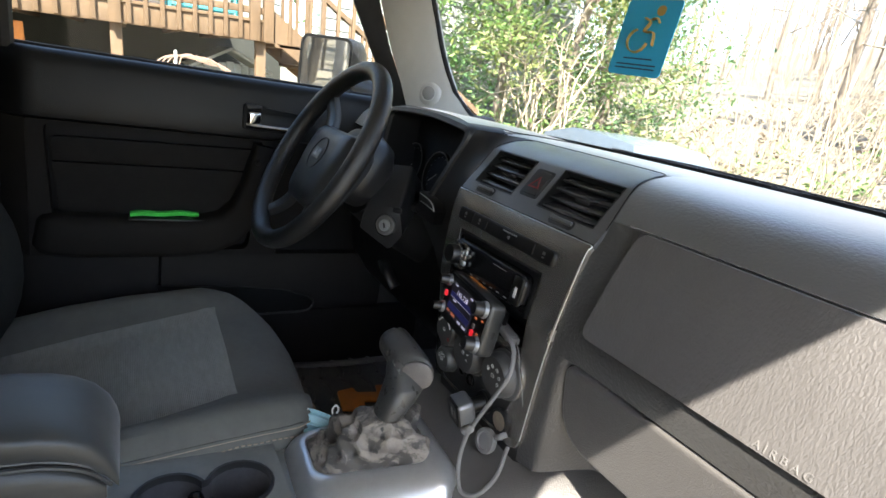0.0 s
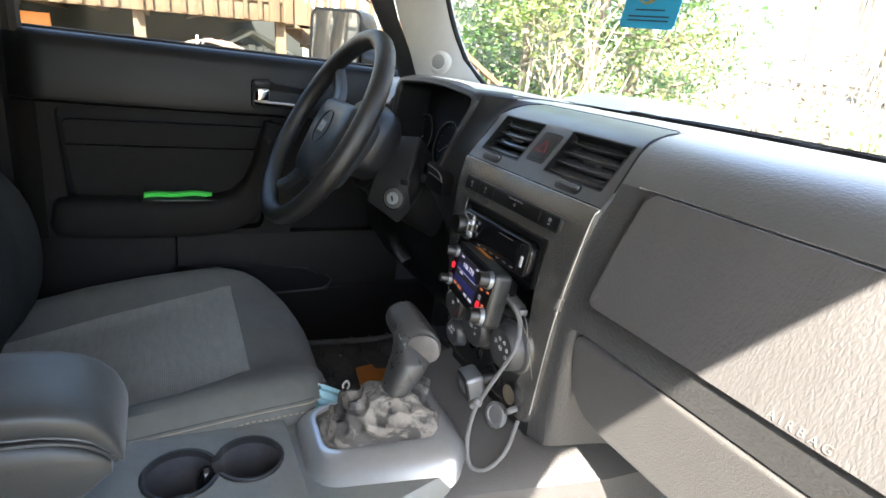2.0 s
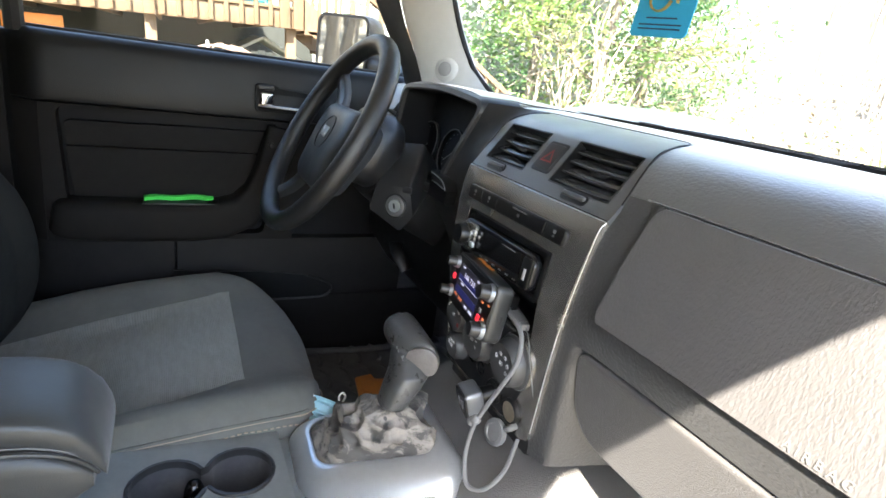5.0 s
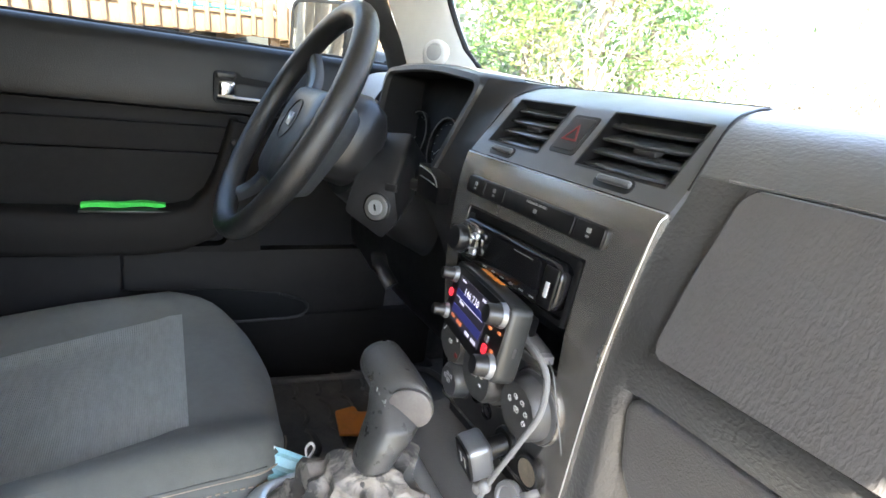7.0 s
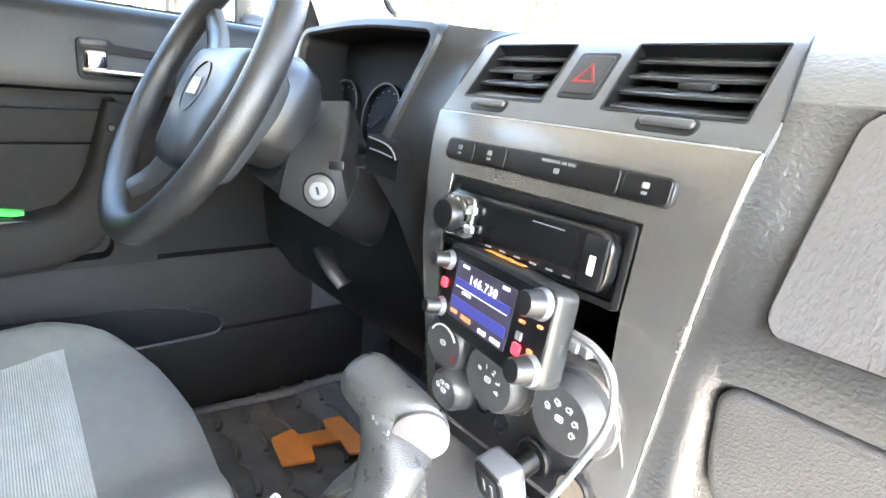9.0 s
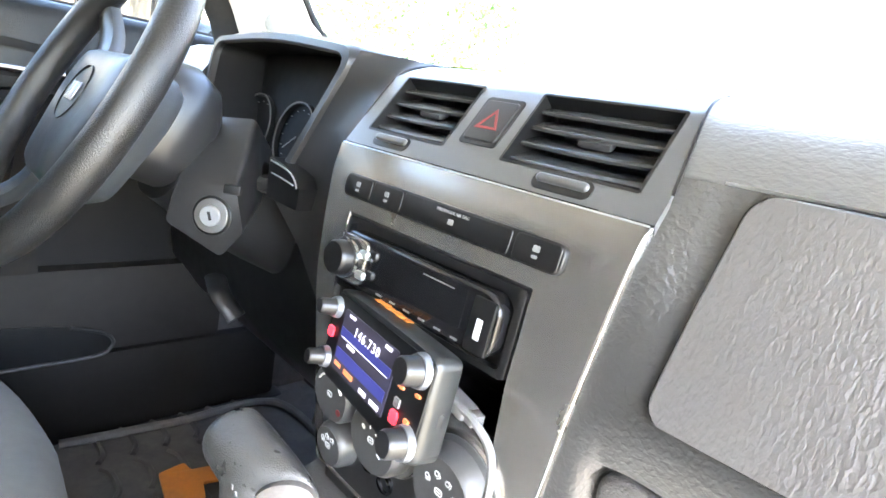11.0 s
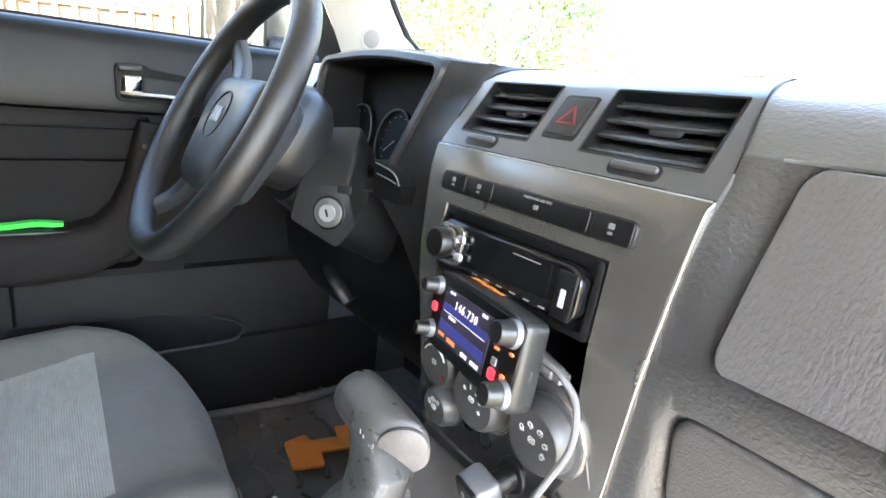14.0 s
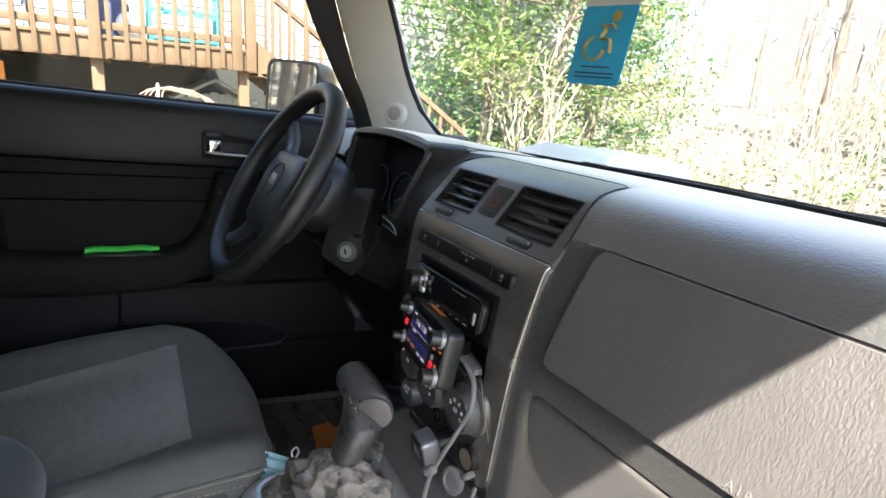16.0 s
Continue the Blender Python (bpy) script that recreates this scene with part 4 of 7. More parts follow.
for side in (pod_left, pod_half):
    edge_ = [pod_face(side(s), s) for s in ss]
    loft(bm, [edge_, [p + Vector((0, 0.004, -0.010)) for p in edge_]], closed=False)
bmesh.ops.remove_doubles(bm, verts=bm.verts, dist=0.0004)
pod = part("vent_pod", bm, PODMAT, dash, "smooth charcoal vent surround")
bm = B()
tube(bm, [pod_face(pod_left(s), s) + Vector((0, 0, 0.0002)) for s in (0.03, 0.08, 0.12, 0.14, 0.156)] + [pod_face(x, 0.1585) for x in (-0.08, 0.0, 0.08)] + [pod_face(pod_half(s), s) for s in (0.156, 0.145, 0.12, 0.08, 0.02)], 0.0011, 5, 5)
part("pod_gap", bm, BLACK, pod)

for (xa, xb) in (LEFTV, RIGHTV):
    cx, w = (xa + xb) / 2, xb - xa
    vm = facing(pod_face(cx, 0.0460), pod_n)
    # dark throat behind the louvres
    bm = B()
    h = 0.060
    for p in ((0, 0, -0.045, w, h, 0.002), (0, h / 2, -0.022, w, 0.002, 0.045), (0, -h / 2, -0.022, w, 0.002, 0.045), (w / 2, 0, -0.022, 0.002, h, 0.045), (-w / 2, 0, -0.022, 0.002, h, 0.045)):
        box(bm, p[:3], p[3:], 0, m=vm)
    vent = part("air_vent", bm, BLACK, dash, "rectangular air vent with four louvres")
    for k in range(4):
        yk = -0.0215 + 0.0143 * k
        bm = B()
        lm = vm @ Matrix.Translation((0, yk, -0.007)) @ pose(0, 0, 0, 54)
        loft(bm, [[lm @ Vector((x, dy, dz - 0.003 * (abs(x) / (w / 2)) ** 2)) for dy, dz in ((0.0014, 0.0050), (0.0008, -0.014), (-0.0008, -0.014), (-0.0018, 0.0050), (-0.0012, 0.0066), (0.0006, 0.0066))] for x in [(-0.5 + i / 10) * (w - 0.005) for i in range(11)]])
        part("louvre", bm, LOUVRE, vent)
    bm = B()
    box(bm, (0.004, -0.0045, 0.002), (0.024, 0.005, 0.012), 0.0016, m=vm @ Matrix.Translation((0, 0.007, -0.006)) @ pose(0, 0, 0, 54))
    part("louvre_tab", bm, LOUVRE, vent)
    bm = B()
    wm = facing(pod_face(cx - 0.012 * (1 if xa < 0 else 0) + 0.004, 0.0095), (0, -0.83, 0.56))
    slab(bm, rounded(0.044, 0.0135, 0.0062), wm @ Matrix.Translation((0, 0, 0.0007)), 0.003, 0.0003)
    part("wheel_slot", bm, BLACK, vent)
    bm = B()
    slab(bm, rounded(0.038, 0.0062, 0.003), wm @ Matrix.Translation((0, 0.0012, 0.0036)), 0.005, 0.0018)
    part("vent_wheel", bm, PODMAT, vent)
hz = facing(pod_face(0.0015, 0.045), pod_n)
bm = B()
slab(bm, rounded(0.037, 0.045, 0.004), hz @ Matrix.Translation((0, 0, 0.0008)), 0.004, 0.0006)
haz = part("hazard_switch", bm, BLACK, dash, "black hazard warning switch with a red triangle")
bm = B()
slab(bm, rounded(0.031, 0.037, 0.003), hz @ Matrix.Translation((0, 0, 0.0018)), 0.002, 0.0008)
part("button", bm, PLAIN, haz)
bm = B()
t3 = lambda r: [(r * math.cos(a), r * math.sin(a) - 0.002) for a in (math.pi / 2, math.pi * 7 / 6, math.pi * 11 / 6)]
ring_slab(bm, t3(0.0125), t3(0.0085), hz @ Matrix.Translation((0, 0, 0.0024)), 0.0006)
part("red_triangle", bm, REDINK, haz, "red warning triangle")

# seam of the defroster cover
bm = B()
tube(bm, [(-0.235, 0.56, 1.2735), (-0.21, 0.575, 1.2715), (-0.19, 0.63, 1.2705), (-0.16, 0.68, 1.2695)], 0.001, 5)
part("pad_seam", bm, BLACK, dash)

# ---- gauges in their hood ----
gauge = thing("instrument_cluster", (-0.37, 0.55, 1.10), "dark round gauges under a black moulded hood", "gauges")
hood_in = round_poly([(-0.527, 1.262), (-0.37, 1.2715), (-0.214, 1.260), (-0.266, 1.120), (-0.48, 1.120)], [0.022, 0.1, 0.02, 0.03, 0.03], 7)
hood_out = round_poly([(-0.548, 1.272), (-0.37, 1.285), (-0.196, 1.2715), (-0.254, 1.105), (-0.49, 1.105)], [0.03, 0.1, 0.03, 0.035, 0.035], 7)
def hood_at(p, dy):
    return Vector((p[0], 0.487 - 0.28 * (1.27 - p[1]) * 1.0 + dy, p[1]))
bm = B()
rings = [[hood_at(p, 0.07) for p in hood_out], [hood_at(p, 0.008) for p in hood_out], [hood_at(Vector(p).lerp(Vector(q), 0.2), 0.0) for p, q in zip(hood_out, hood_in)], [hood_at(Vector(p).lerp(Vector(q), 0.75), -0.001) for p, q in zip(hood_out, hood_in)], [hood_at(Vector(p).lerp(Vector(q), 0.95), 0.002) for p, q in zip(hood_out, hood_in)], [hood_at(p, 0.008) for p in hood_in]]
loft(bm, rings, caps=False)
part("hood", bm, PLAIN, gauge, "matt charcoal hood")
bm = B()
rings = [[hood_at(p, 0.0075) for p in hood_in], [Vector((-0.37 + (p[0] + 0.37) * 0.97, 0.560 - 0.20 * (1.27 - p[1]), 1.185 + (p[1] - 1.185) * 0.97)) for p in hood_in]]
loft(bm, rings, caps=False)
part("hood_lining", bm, DIALBLACK, gauge, "black lining of the hood")
bm = B()
gm = facing((-0.37, 0.5375, 1.175), (0, -0.98, 0.196))
back_rim = [Vector((-0.37 + (p[0] + 0.37) * 0.97, 0.557 - 0.20 * (1.27 - (1.185 + (p[1] - 1.185) * 0.97)), 1.185 + (p[1] - 1.185) * 0.97)) for p in hood_in]
loft(bm, [back_rim, [p + Vector((0, 0.006, 0)) for p in back_rim]])
part("dial_plate", bm, DIALBLACK, gauge)
for x, r in ((-0.115, 0.046), (-0.004, 0.046), (0.062, 0.022)):
    dm = gm @ Matrix.Translation((x, -0.016 if r > 0.03 else 0.020, 0.001))
    bm = B()
    lathe(bm, [(r, 0), (r, 0.006), (r - 0.003, 0.007), (r - 0.004, 0.001), (0.002, 0.0008)], dm, 40)
    dial = part("dial", bm, DIALBLACK, gauge)
    bm = B()
    ring_slab(bm, [(r * math.cos(a), r * math.sin(a)) for a in [2 * math.pi * i / 40 for i in range(40)]], [((r - 0.0018) * math.cos(a), (r - 0.0018) * math.sin(a)) for a in [2 * math.pi * i / 40 for i in range(40)]], dm @ Matrix.Translation((0, 0, 0.008)), 0.0015)
    part("bezel", bm, LOCKGREY, dial)
    bm = B()
    for i in range(13):
        a = radians(225 - 270 * i / 12)
        box(bm, ((r - 0.010) * math.cos(a), (r - 0.010) * math.sin(a), 0.0015), (0.0035, 0.0010, 0.0006), 0, m=dm)
    box(bm, (0.0, 0.0, 0.003), (0.002, 0.002, 0.001), 0, m=dm)
    rod(bm, dm @ Vector((0, 0, 0.003)), dm @ Vector((-(r - 0.012) * 0.7, -(r - 0.012) * 0.5, 0.003)), 0.0008, 6)
    part("scale_marks", bm, DIMINK, dial)

# knee panel under the column, and the dark wing beside the stack
bm = B()
loft(bm, [[(x, y, z) for y, z in ((0.52, 1.10), (0.51, 1.05), (0.50, 0.98), (0.51, 0.90), (0.55, 0.84), (0.64, 0.84), (0.64, 1.10))] for x in (-0.72, -0.5, -0.3, -0.2, -0.12)])
part("knee_panel", bm, BLACK, dash, "black knee panel")
bm = B()
rows_ = []
for z in (1.268, 1.25, 1.225, 1.19, 1.15, 1.105, 1.06, 1.0, 0.9):
    if z > 1.1:
        a_ = Vector((-0.199 - 0.343 * (1.268 - z), 0.492 - 0.28 * (1.27 - z), z))
    else:
        a_ = Vector((-0.245 + 0.40 * (1.1 - z) - 0.9 * (1.1 - z) ** 2, 0.452 + 0.35 * (1.1 - z), z))
    b_ = Vector((-0.1375, float(np.interp(z, (0.9, 1.187, 1.214, 1.228, 1.242, 1.253, 1.262, 1.268), (0.448, 0.462, 0.473, 0.481, 0.492, 0.508, 0.53, 0.565))), z))
    c_ = a_ + Vector((-0.004, 0.08, 0))
    rows_.append([c_] + [a_.lerp(b_, t) + Vector((0, 0.010 * math.sin(math.pi * t), 0)) for t in (0, 0.12, 0.3, 0.5, 0.7, 0.88, 1)])
loft(bm, rows_, closed=False)
part("side_wing", bm, PLAIN, dash, "dark wing between gauges and centre stack")
# silver tubes drawn as the highlights along the dark block's upper edge
bm = B()
tube(bm, [(-0.262, 0.442, 1.145), (-0.240, 0.442, 1.143), (-0.222, 0.442, 1.140), (-0.211, 0.442, 1.134), (-0.206, 0.442, 1.127)], 0.0010, 8)
part("lip_highlight", bm, SILVER, dash)
bm = B()
tube(bm, [(-0.258, 0.442, 1.1325), (-0.235, 0.442, 1.131), (-0.213, 0.442, 1.1285)], 0.0009, 8)
part("lip_highlight", bm, SILVER, dash)
bm = B()
loft(bm, [[(x, y, z) for x, z in ((-0.268, 1.148), (-0.236, 1.1455), (-0.212, 1.138), (-0.203, 1.127), (-0.204, 1.105), (-0.268, 1.105))] for y in (0.4435, 0.475)])
part("vent_block", bm, BLACK, dash, "small black block beside the column")


# ---- steering wheel and column ----
WC, WTILT = Vector((-0.3765, 0.290, 1.182)), 28.3
wm_ = facing(WC, (0, -math.cos(radians(WTILT)), math.sin(radians(WTILT))))
wheel = thing("steering_wheel", wm_, "black grained steering wheel with a slate grey hub, turned slightly", "steering wheel")
R_ = 0.1702
bm = B()
rings = []
for i in range(72):
    a = 2 * math.pi * i / 72
    c = Vector((R_ * math.cos(a), R_ * math.sin(a), 0))
    o = Vector((math.cos(a), math.sin(a), 0))
    rings.append([wm_ @ (c + o * (0.0158 * math.cos(b)) + Vector((0, 0, 0.0165 * math.sin(b)))) for b in [2 * math.pi * k / 16 for k in range(16)]])
rings.append(rings[0])
loft(bm, rings, caps=False)
bmesh.ops.remove_doubles(bm, verts=bm.verts, dist=1e-5)
part("rim", bm, WHEEL, wheel, "grained black rim")
bm = B()
hub_shape = round_poly([(-0.085, 0.062), (0.085, 0.062), (0.098, 0.02), (0.062, -0.085), (-0.062, -0.085), (-0.098, 0.02)], 0.03, 6)
loft(bm, [[wm_ @ Vector((x * k, y * k - 0.006, z)) for x, y in hub_shape] for k, z in ((0.9, -0.062), (1.0, -0.050), (1.0, -0.018), (0.97, -0.010), (0.88, -0.004), (0.6, -0.001), (0.25, 0.0), (0.02, 0.0002))])
hub = part("hub", bm, HUB, wheel, "slate grey airbag hub")
bm = B()
em = wm_ @ Matrix.Translation((0, 0, 0.0002))
ring_slab(bm, [(0.031 * math.cos(a), 0.031 * math.sin(a)) for a in [2 * math.pi * i / 40 for i in range(40)]], [(0.0298 * math.cos(a), 0.0298 * math.sin(a)) for a in [2 * math.pi * i / 40 for i in range(40)]], em @ Matrix.Translation((0, 0, 0.0008)), 0.002)
part("emblem_ring", bm, BLACK, hub)
bm = B()
for x, y, w, h in ((-0.012, 0, 0.004, 0.02), (-0.003, 0, 0.004, 0.02), (-0.0075, 0, 0.006, 0.004), (0.006, 0, 0.004, 0.02), (0.013, 0, 0.004, 0.02), (0.0095, 0.006, 0.005, 0.003)):
    box(bm, (x, y, 0.0012), (w, h, 0.002), 0.0006, m=em)
part("emblem", bm, EMBLEM, hub, "small grey block emblem")
lettering("hub_print", "AIRBAG", 0.0068, em @ Matrix.Translation((0.060, 0.016, -0.0002)) @ pose(0, 4, 0, 0, 0, 78), DIMINK, hub, 0.0008, 1.2)
for sx, (ax, ay, bx, by, w0, w1) in ((1, (0.070, 0.040, 0.128, 0.108, 0.036, 0.026)), (-1, (0.070, 0.040, 0.128, 0.108, 0.036, 0.026)), (1, (0.048, -0.075, 0.086, -0.145, 0.030, 0.024)), (-1, (0.048, -0.075, 0.086, -0.145, 0.030, 0.024))):
    a, b = Vector((sx * ax, ay, -0.020)), Vector((sx * bx, by, -0.004))
    d = (b - a).normalized()
    side = Vector((-d.y, d.x, 0))
    bm = B()
    rings = []
    for k in range(6):
        t = k / 5
        c = a.lerp(b, t) - Vector((0, 0, 0.008 * math.sin(math.pi * t)))
        w = w0 + (w1 - w0) * t
        rings.append([wm_ @ (c + side * (w / 2 * u) + Vector((0, 0, v))) for u, v in ((-1, -0.004), (-0.9, 0.003), (-0.5, 0.006), (0.5, 0.006), (0.9, 0.003), (1, -0.004), (0.8, -0.012), (-0.8, -0.012))])
    loft(bm, rings)
    part("spoke", bm, HUB, wheel)

col = thing("steering_column", (-0.37, 0.42, 1.05), "charcoal steering column shroud with an ignition lock and no key", "steering column")
axis = -wm_.col[2].to_3d()
bm = B()
rings = []
for d, w, h, off in ((0.046, 0.052, 0.052, 0.012), (0.056, 0.068, 0.064, 0.018), (0.085, 0.075, 0.069, 0.022), (0.11, 0.072, 0.064, 0.020), (0.124, 0.056, 0.050, 0.016)):
    c = WC + axis * d + Vector((0, 0, off))
    rings.append([c + wm_.col[0].to_3d() * (w * math.copysign(abs(math.cos(a)) ** 0.7, math.cos(a))) + wm_.col[1].to_3d() * (h * math.copysign(abs(math.sin(a)) ** 0.7, math.sin(a))) for a in [2 * math.pi * k / 28 for k in range(28)]])
loft(bm, rings)
part("upper_shroud", bm, SHROUD, col)
bm = B()
rings = []
for d, w, h, off in ((0.10, 0.055, 0.05, -0.008), (0.14, 0.06, 0.055, -0.01), (0.22, 0.06, 0.06, -0.015), (0.30, 0.055, 0.055, -0.02)):
    c = WC + axis * d + Vector((0.01, 0, off))
    rings.append([c + wm_.col[0].to_3d() * (w * math.copysign(abs(math.cos(a)) ** 0.7, math.cos(a))) + wm_.col[1].to_3d() * (h * math.copysign(abs(math.sin(a)) ** 0.7, math.sin(a))) for a in [2 * math.pi * k / 24 for k in range(24)]])
loft(bm, rings)
part("lower_shroud", bm, SHROUD, col)
# ignition housing: a wedge on the passenger side of the column
KEY = Vector((-0.272, 0.389, 1.083))
km = facing(KEY, (0.66, -0.74, 0.12))
bm = B()
wedge = round_poly([(-0.040, 0.030), (0.020, 0.034), (0.034, -0.012), (0.014, -0.040), (-0.048, -0.014)], 0.006, 4)
loft(bm, [[km @ Vector((x * 1.0, y * 1.0, 0.0)) for x, y in wedge], [km @ Vector((x * 1.12 - 0.005, y * 1.45 + 0.022, -0.025)) for x, y in wedge], [km @ Vector((x * 1.25 - 0.02, y * 1.9 + 0.042, -0.07)) for x, y in wedge], [km @ Vector((x * 1.2 - 0.03, y * 1.8 + 0.02, -0.15)) for x, y in wedge]])
ign = part("ignition_housing", bm, SHROUD, col)
bm = B()
lathe(bm, [(0.0205, -0.004), (0.0205, 0.001), (0.0195, 0.0018), (0.0185, 0.0006), (0.010, 0.0006)], km, 32)
part("lock_surround", bm, BLACK, ign)
bm = B()
lathe(bm, [(0.0175, -0.002), (0.0175, 0.0025), (0.016, 0.0035), (0.0095, 0.0035), (0.009, 0.002)], km, 32)
part("lock_ring", bm, LOCKGREY, ign)
bm = B()
lathe(bm, [(0.0105, 0.0), (0.0105, 0.005), (0.0095, 0.006), (0.001, 0.006)], km, 24)
part("lock_cylinder", bm, SILVER, ign, "bright metal lock cylinder")
bm = B()
box(bm, (0, 0, 0.006), (0.0028, 0.009, 0.0012), 0, m=km @ pose(0, 0, 0, 0, 0, 20))
part("key_slot", bm, BLACK, ign)
bm = B()
box(bm, (0.018, 0.030, 0.001), (0.018, 0.010, 0.006), 0.002, m=km)
part("lock_tab", bm, BLACK, ign)
# stalks
bm = B()
tube(bm, [WC + axis * 0.07 + Vector((-0.06, 0, 0.03)), WC + axis * 0.075 + Vector((-0.13, 0, 0.045)), WC + axis * 0.07 + Vector((-0.18, -0.005, 0.05))], 0.009, 10)
part("stalk", bm, BLACK, col)
bm = B()
tube(bm, [(-0.300, 0.41, 1.005), (-0.272, 0.405, 0.995), (-0.252, 0.415, 0.975)], 0.012, 10, flat=0.5)
part("tilt_lever", bm, BLACK, col)

# ---- radio in the stack ----
radio = thing("car_radio", (0, 0.43, 1.075), "black single-slot car radio with a silver-edged knob", "car radio")
rn = Vector((0, -0.99, 0.11)).normalized()
rm = facing(on_stack(0, 1.100, 0.0), rn)
bm = B()
ring_slab(bm, rounded(0.187, 0.060, 0.004), rounded(0.176, 0.050, 0.003), rm @ Matrix.Translation((0, 0, 0.0055)), 0.02, 0.001)
part("mounting_frame", bm, BLACK, radio)
bm = B()
slab(bm, rounded(0.174, 0.049, 0.003), rm @ Matrix.Translation((0, 0, 0.000)), 0.02)
part("chassis", bm, BLACK, radio)
bm = B()
fm = rm @ Matrix.Translation((0.000, 0, 0.014))
slab(bm, round_poly([(-0.080, 0.021), (0.076, 0.022), (0.085, 0.014), (0.085, -0.014), (0.076, -0.022), (-0.080, -0.021)], 0.006, 4), fm, 0.016, 0.003)
face = part("front_panel", bm, GLOSSBLACK, radio)
bm = B()
slab(bm, rounded(0.105, 0.026, 0.002), fm @ Matrix.Translation((0.004, 0.003, 0.0004)), 0.001)
part("display", bm, GLOSSBLACK, face)
bm = B()
slab(bm, rounded(0.034, 0.036, 0.006), fm @ Matrix.Translation((-0.064, 0.0, 0.003)), 0.006, 0.001)
part("knob_plate", bm, TRIM, face)
bm = B()
lathe(bm, [(0.0155, 0.0), (0.0155, 0.004), (0.014, 0.0045), (0.0135, 0.014), (0.012, 0.016), (0.002, 0.0165)], fm @ Matrix.Translation((-0.066, 0.0, 0.003)), 28)
part("volume_knob", bm, BLACK, face)
bm = B()
lathe(bm, [(0.0162, 0.003), (0.0162, 0.006), (0.0145, 0.0065)], fm @ Matrix.Translation((-0.066, 0.0, 0.003)), 28)
part("knob_ring", bm, CHROME, face, "chrome knob ring")
for dy in (-0.008, 0.008):
    bm = B()
    box(bm, (-0.046, dy, 0.005), (0.010, 0.007, 0.005), 0.002, m=fm)
    part("key", bm, SILVER, face)
bm = B()
box(bm, (0.073, -0.001, 0.0005), (0.019, 0.036, 0.003), 0.002, m=fm)
part("port_cover", bm, BLACK, face)
bm = B()
box(bm, (0.073, -0.003, 0.0022), (0.005, 0.0135, 0.001), 0.0004, m=fm)
part("usb_port", bm, INK, face, "pale socket opening")
bm = B()
for i in range(6):
    bm = B()
    box(bm, (-0.025 + 0.016 * i, -0.0165, 0.0006), (0.006, 0.0012, 0.0008), 0, m=fm)
    part("key_print", bm, DIMINK, face)
bm = B()
box(bm, (0.030, 0.014, 0.0006), (0.03, 0.0008, 0.0008), 0, m=fm)
part("front_print", bm, DIMINK, face)

# ---- two-way radio head clipped below it ----
ham = thing("radio_transceiver", (0.01, 0.40, 1.02), "smoke grey two-way radio head with a lit violet screen", "two-way radio")
ux = Vector((0.985, -0.165, 0.03)).normalized()
uz = Vector((0.0, 0.16, 0.99)).normalized()
un = ux.cross(uz).normalized()
hm_ = facing((0.010, 0.3885, 1.049), un, uz)
bm = B()
body_shape = round_poly([(-0.071, 0.034), (-0.03, 0.036), (0.03, 0.036), (0.067, 0.035), (0.070, -0.029), (0.065, -0.035), (-0.064, -0.035), (-0.071, -0.029)], 0.007, 4)
loft(bm, [[hm_ @ Vector((x * k, y * k, z)) for x, y in body_shape] for k, z in ((0.95, -0.021), (0.99, -0.018), (1.0, -0.004), (0.985, 0.0), (0.97, 0.001))])
case = part("case", bm, RADIOBODY, ham)
bm = B()
slab(bm, rounded(0.134, 0.063, 0.004), hm_ @ Matrix.Translation((-0.0005, 0, 0.0022)), 0.002)
part("face_plate", bm, BLACK, ham)
bm = B()
SCR = hm_ @ Matrix.Translation((-0.0105, 0.0005, 0.003))
slab(bm, rounded(0.079, 0.046, 0.002), SCR, 0.001)
scr = part("screen", bm, SCREEN, ham, "lit violet and blue colour screen")
bm = B()
box(bm, (0, 0.0065, 0.0004), (0.074, 0.006, 0.0004), 0, m=SCR)
box(bm, (0, -0.010, 0.0004), (0.074, 0.008, 0.0004), 0, m=SCR)
part("blue_band", bm, SCREENBLUE, scr)
lettering("figures", "146.730", 0.0098, SCR @ Matrix.Translation((0.001, 0.0125, 0.001)), SCREENTEXT, scr, 0.0002, 1.22)
bm = B()
box(bm, (-0.026, 0.0205, 0.0006), (0.009, 0.002, 0.0004), 0, m=SCR)
box(bm, (0.028, 0.0205, 0.0006), (0.008, 0.0024, 0.0004), 0, m=SCR)
box(bm, (-0.018, 0.0, 0.0006), (0.012, 0.0022, 0.0004), 0, m=SCR)
box(bm, (0.0, 0.0028, 0.0006), (0.07, 0.0004, 0.0004), 0, m=SCR)
box(bm, (0.012, -0.0195, 0.0006), (0.010, 0.003, 0.0004), 0, m=SCR)
box(bm, (0.029, -0.0195, 0.0006), (0.012, 0.003, 0.0004), 0, m=SCR)
part("small_figures", bm, SCREENTEXT, scr)
bm = B()
box(bm, (-0.030, -0.0175, 0.0006), (0.010, 0.0028, 0.0004), 0, m=SCR)
box(bm, (-0.012, -0.018, 0.0006), (0.014, 0.0035, 0.0004), 0, m=SCR)
part("orange_marks", bm, SCREENORANGE, scr)
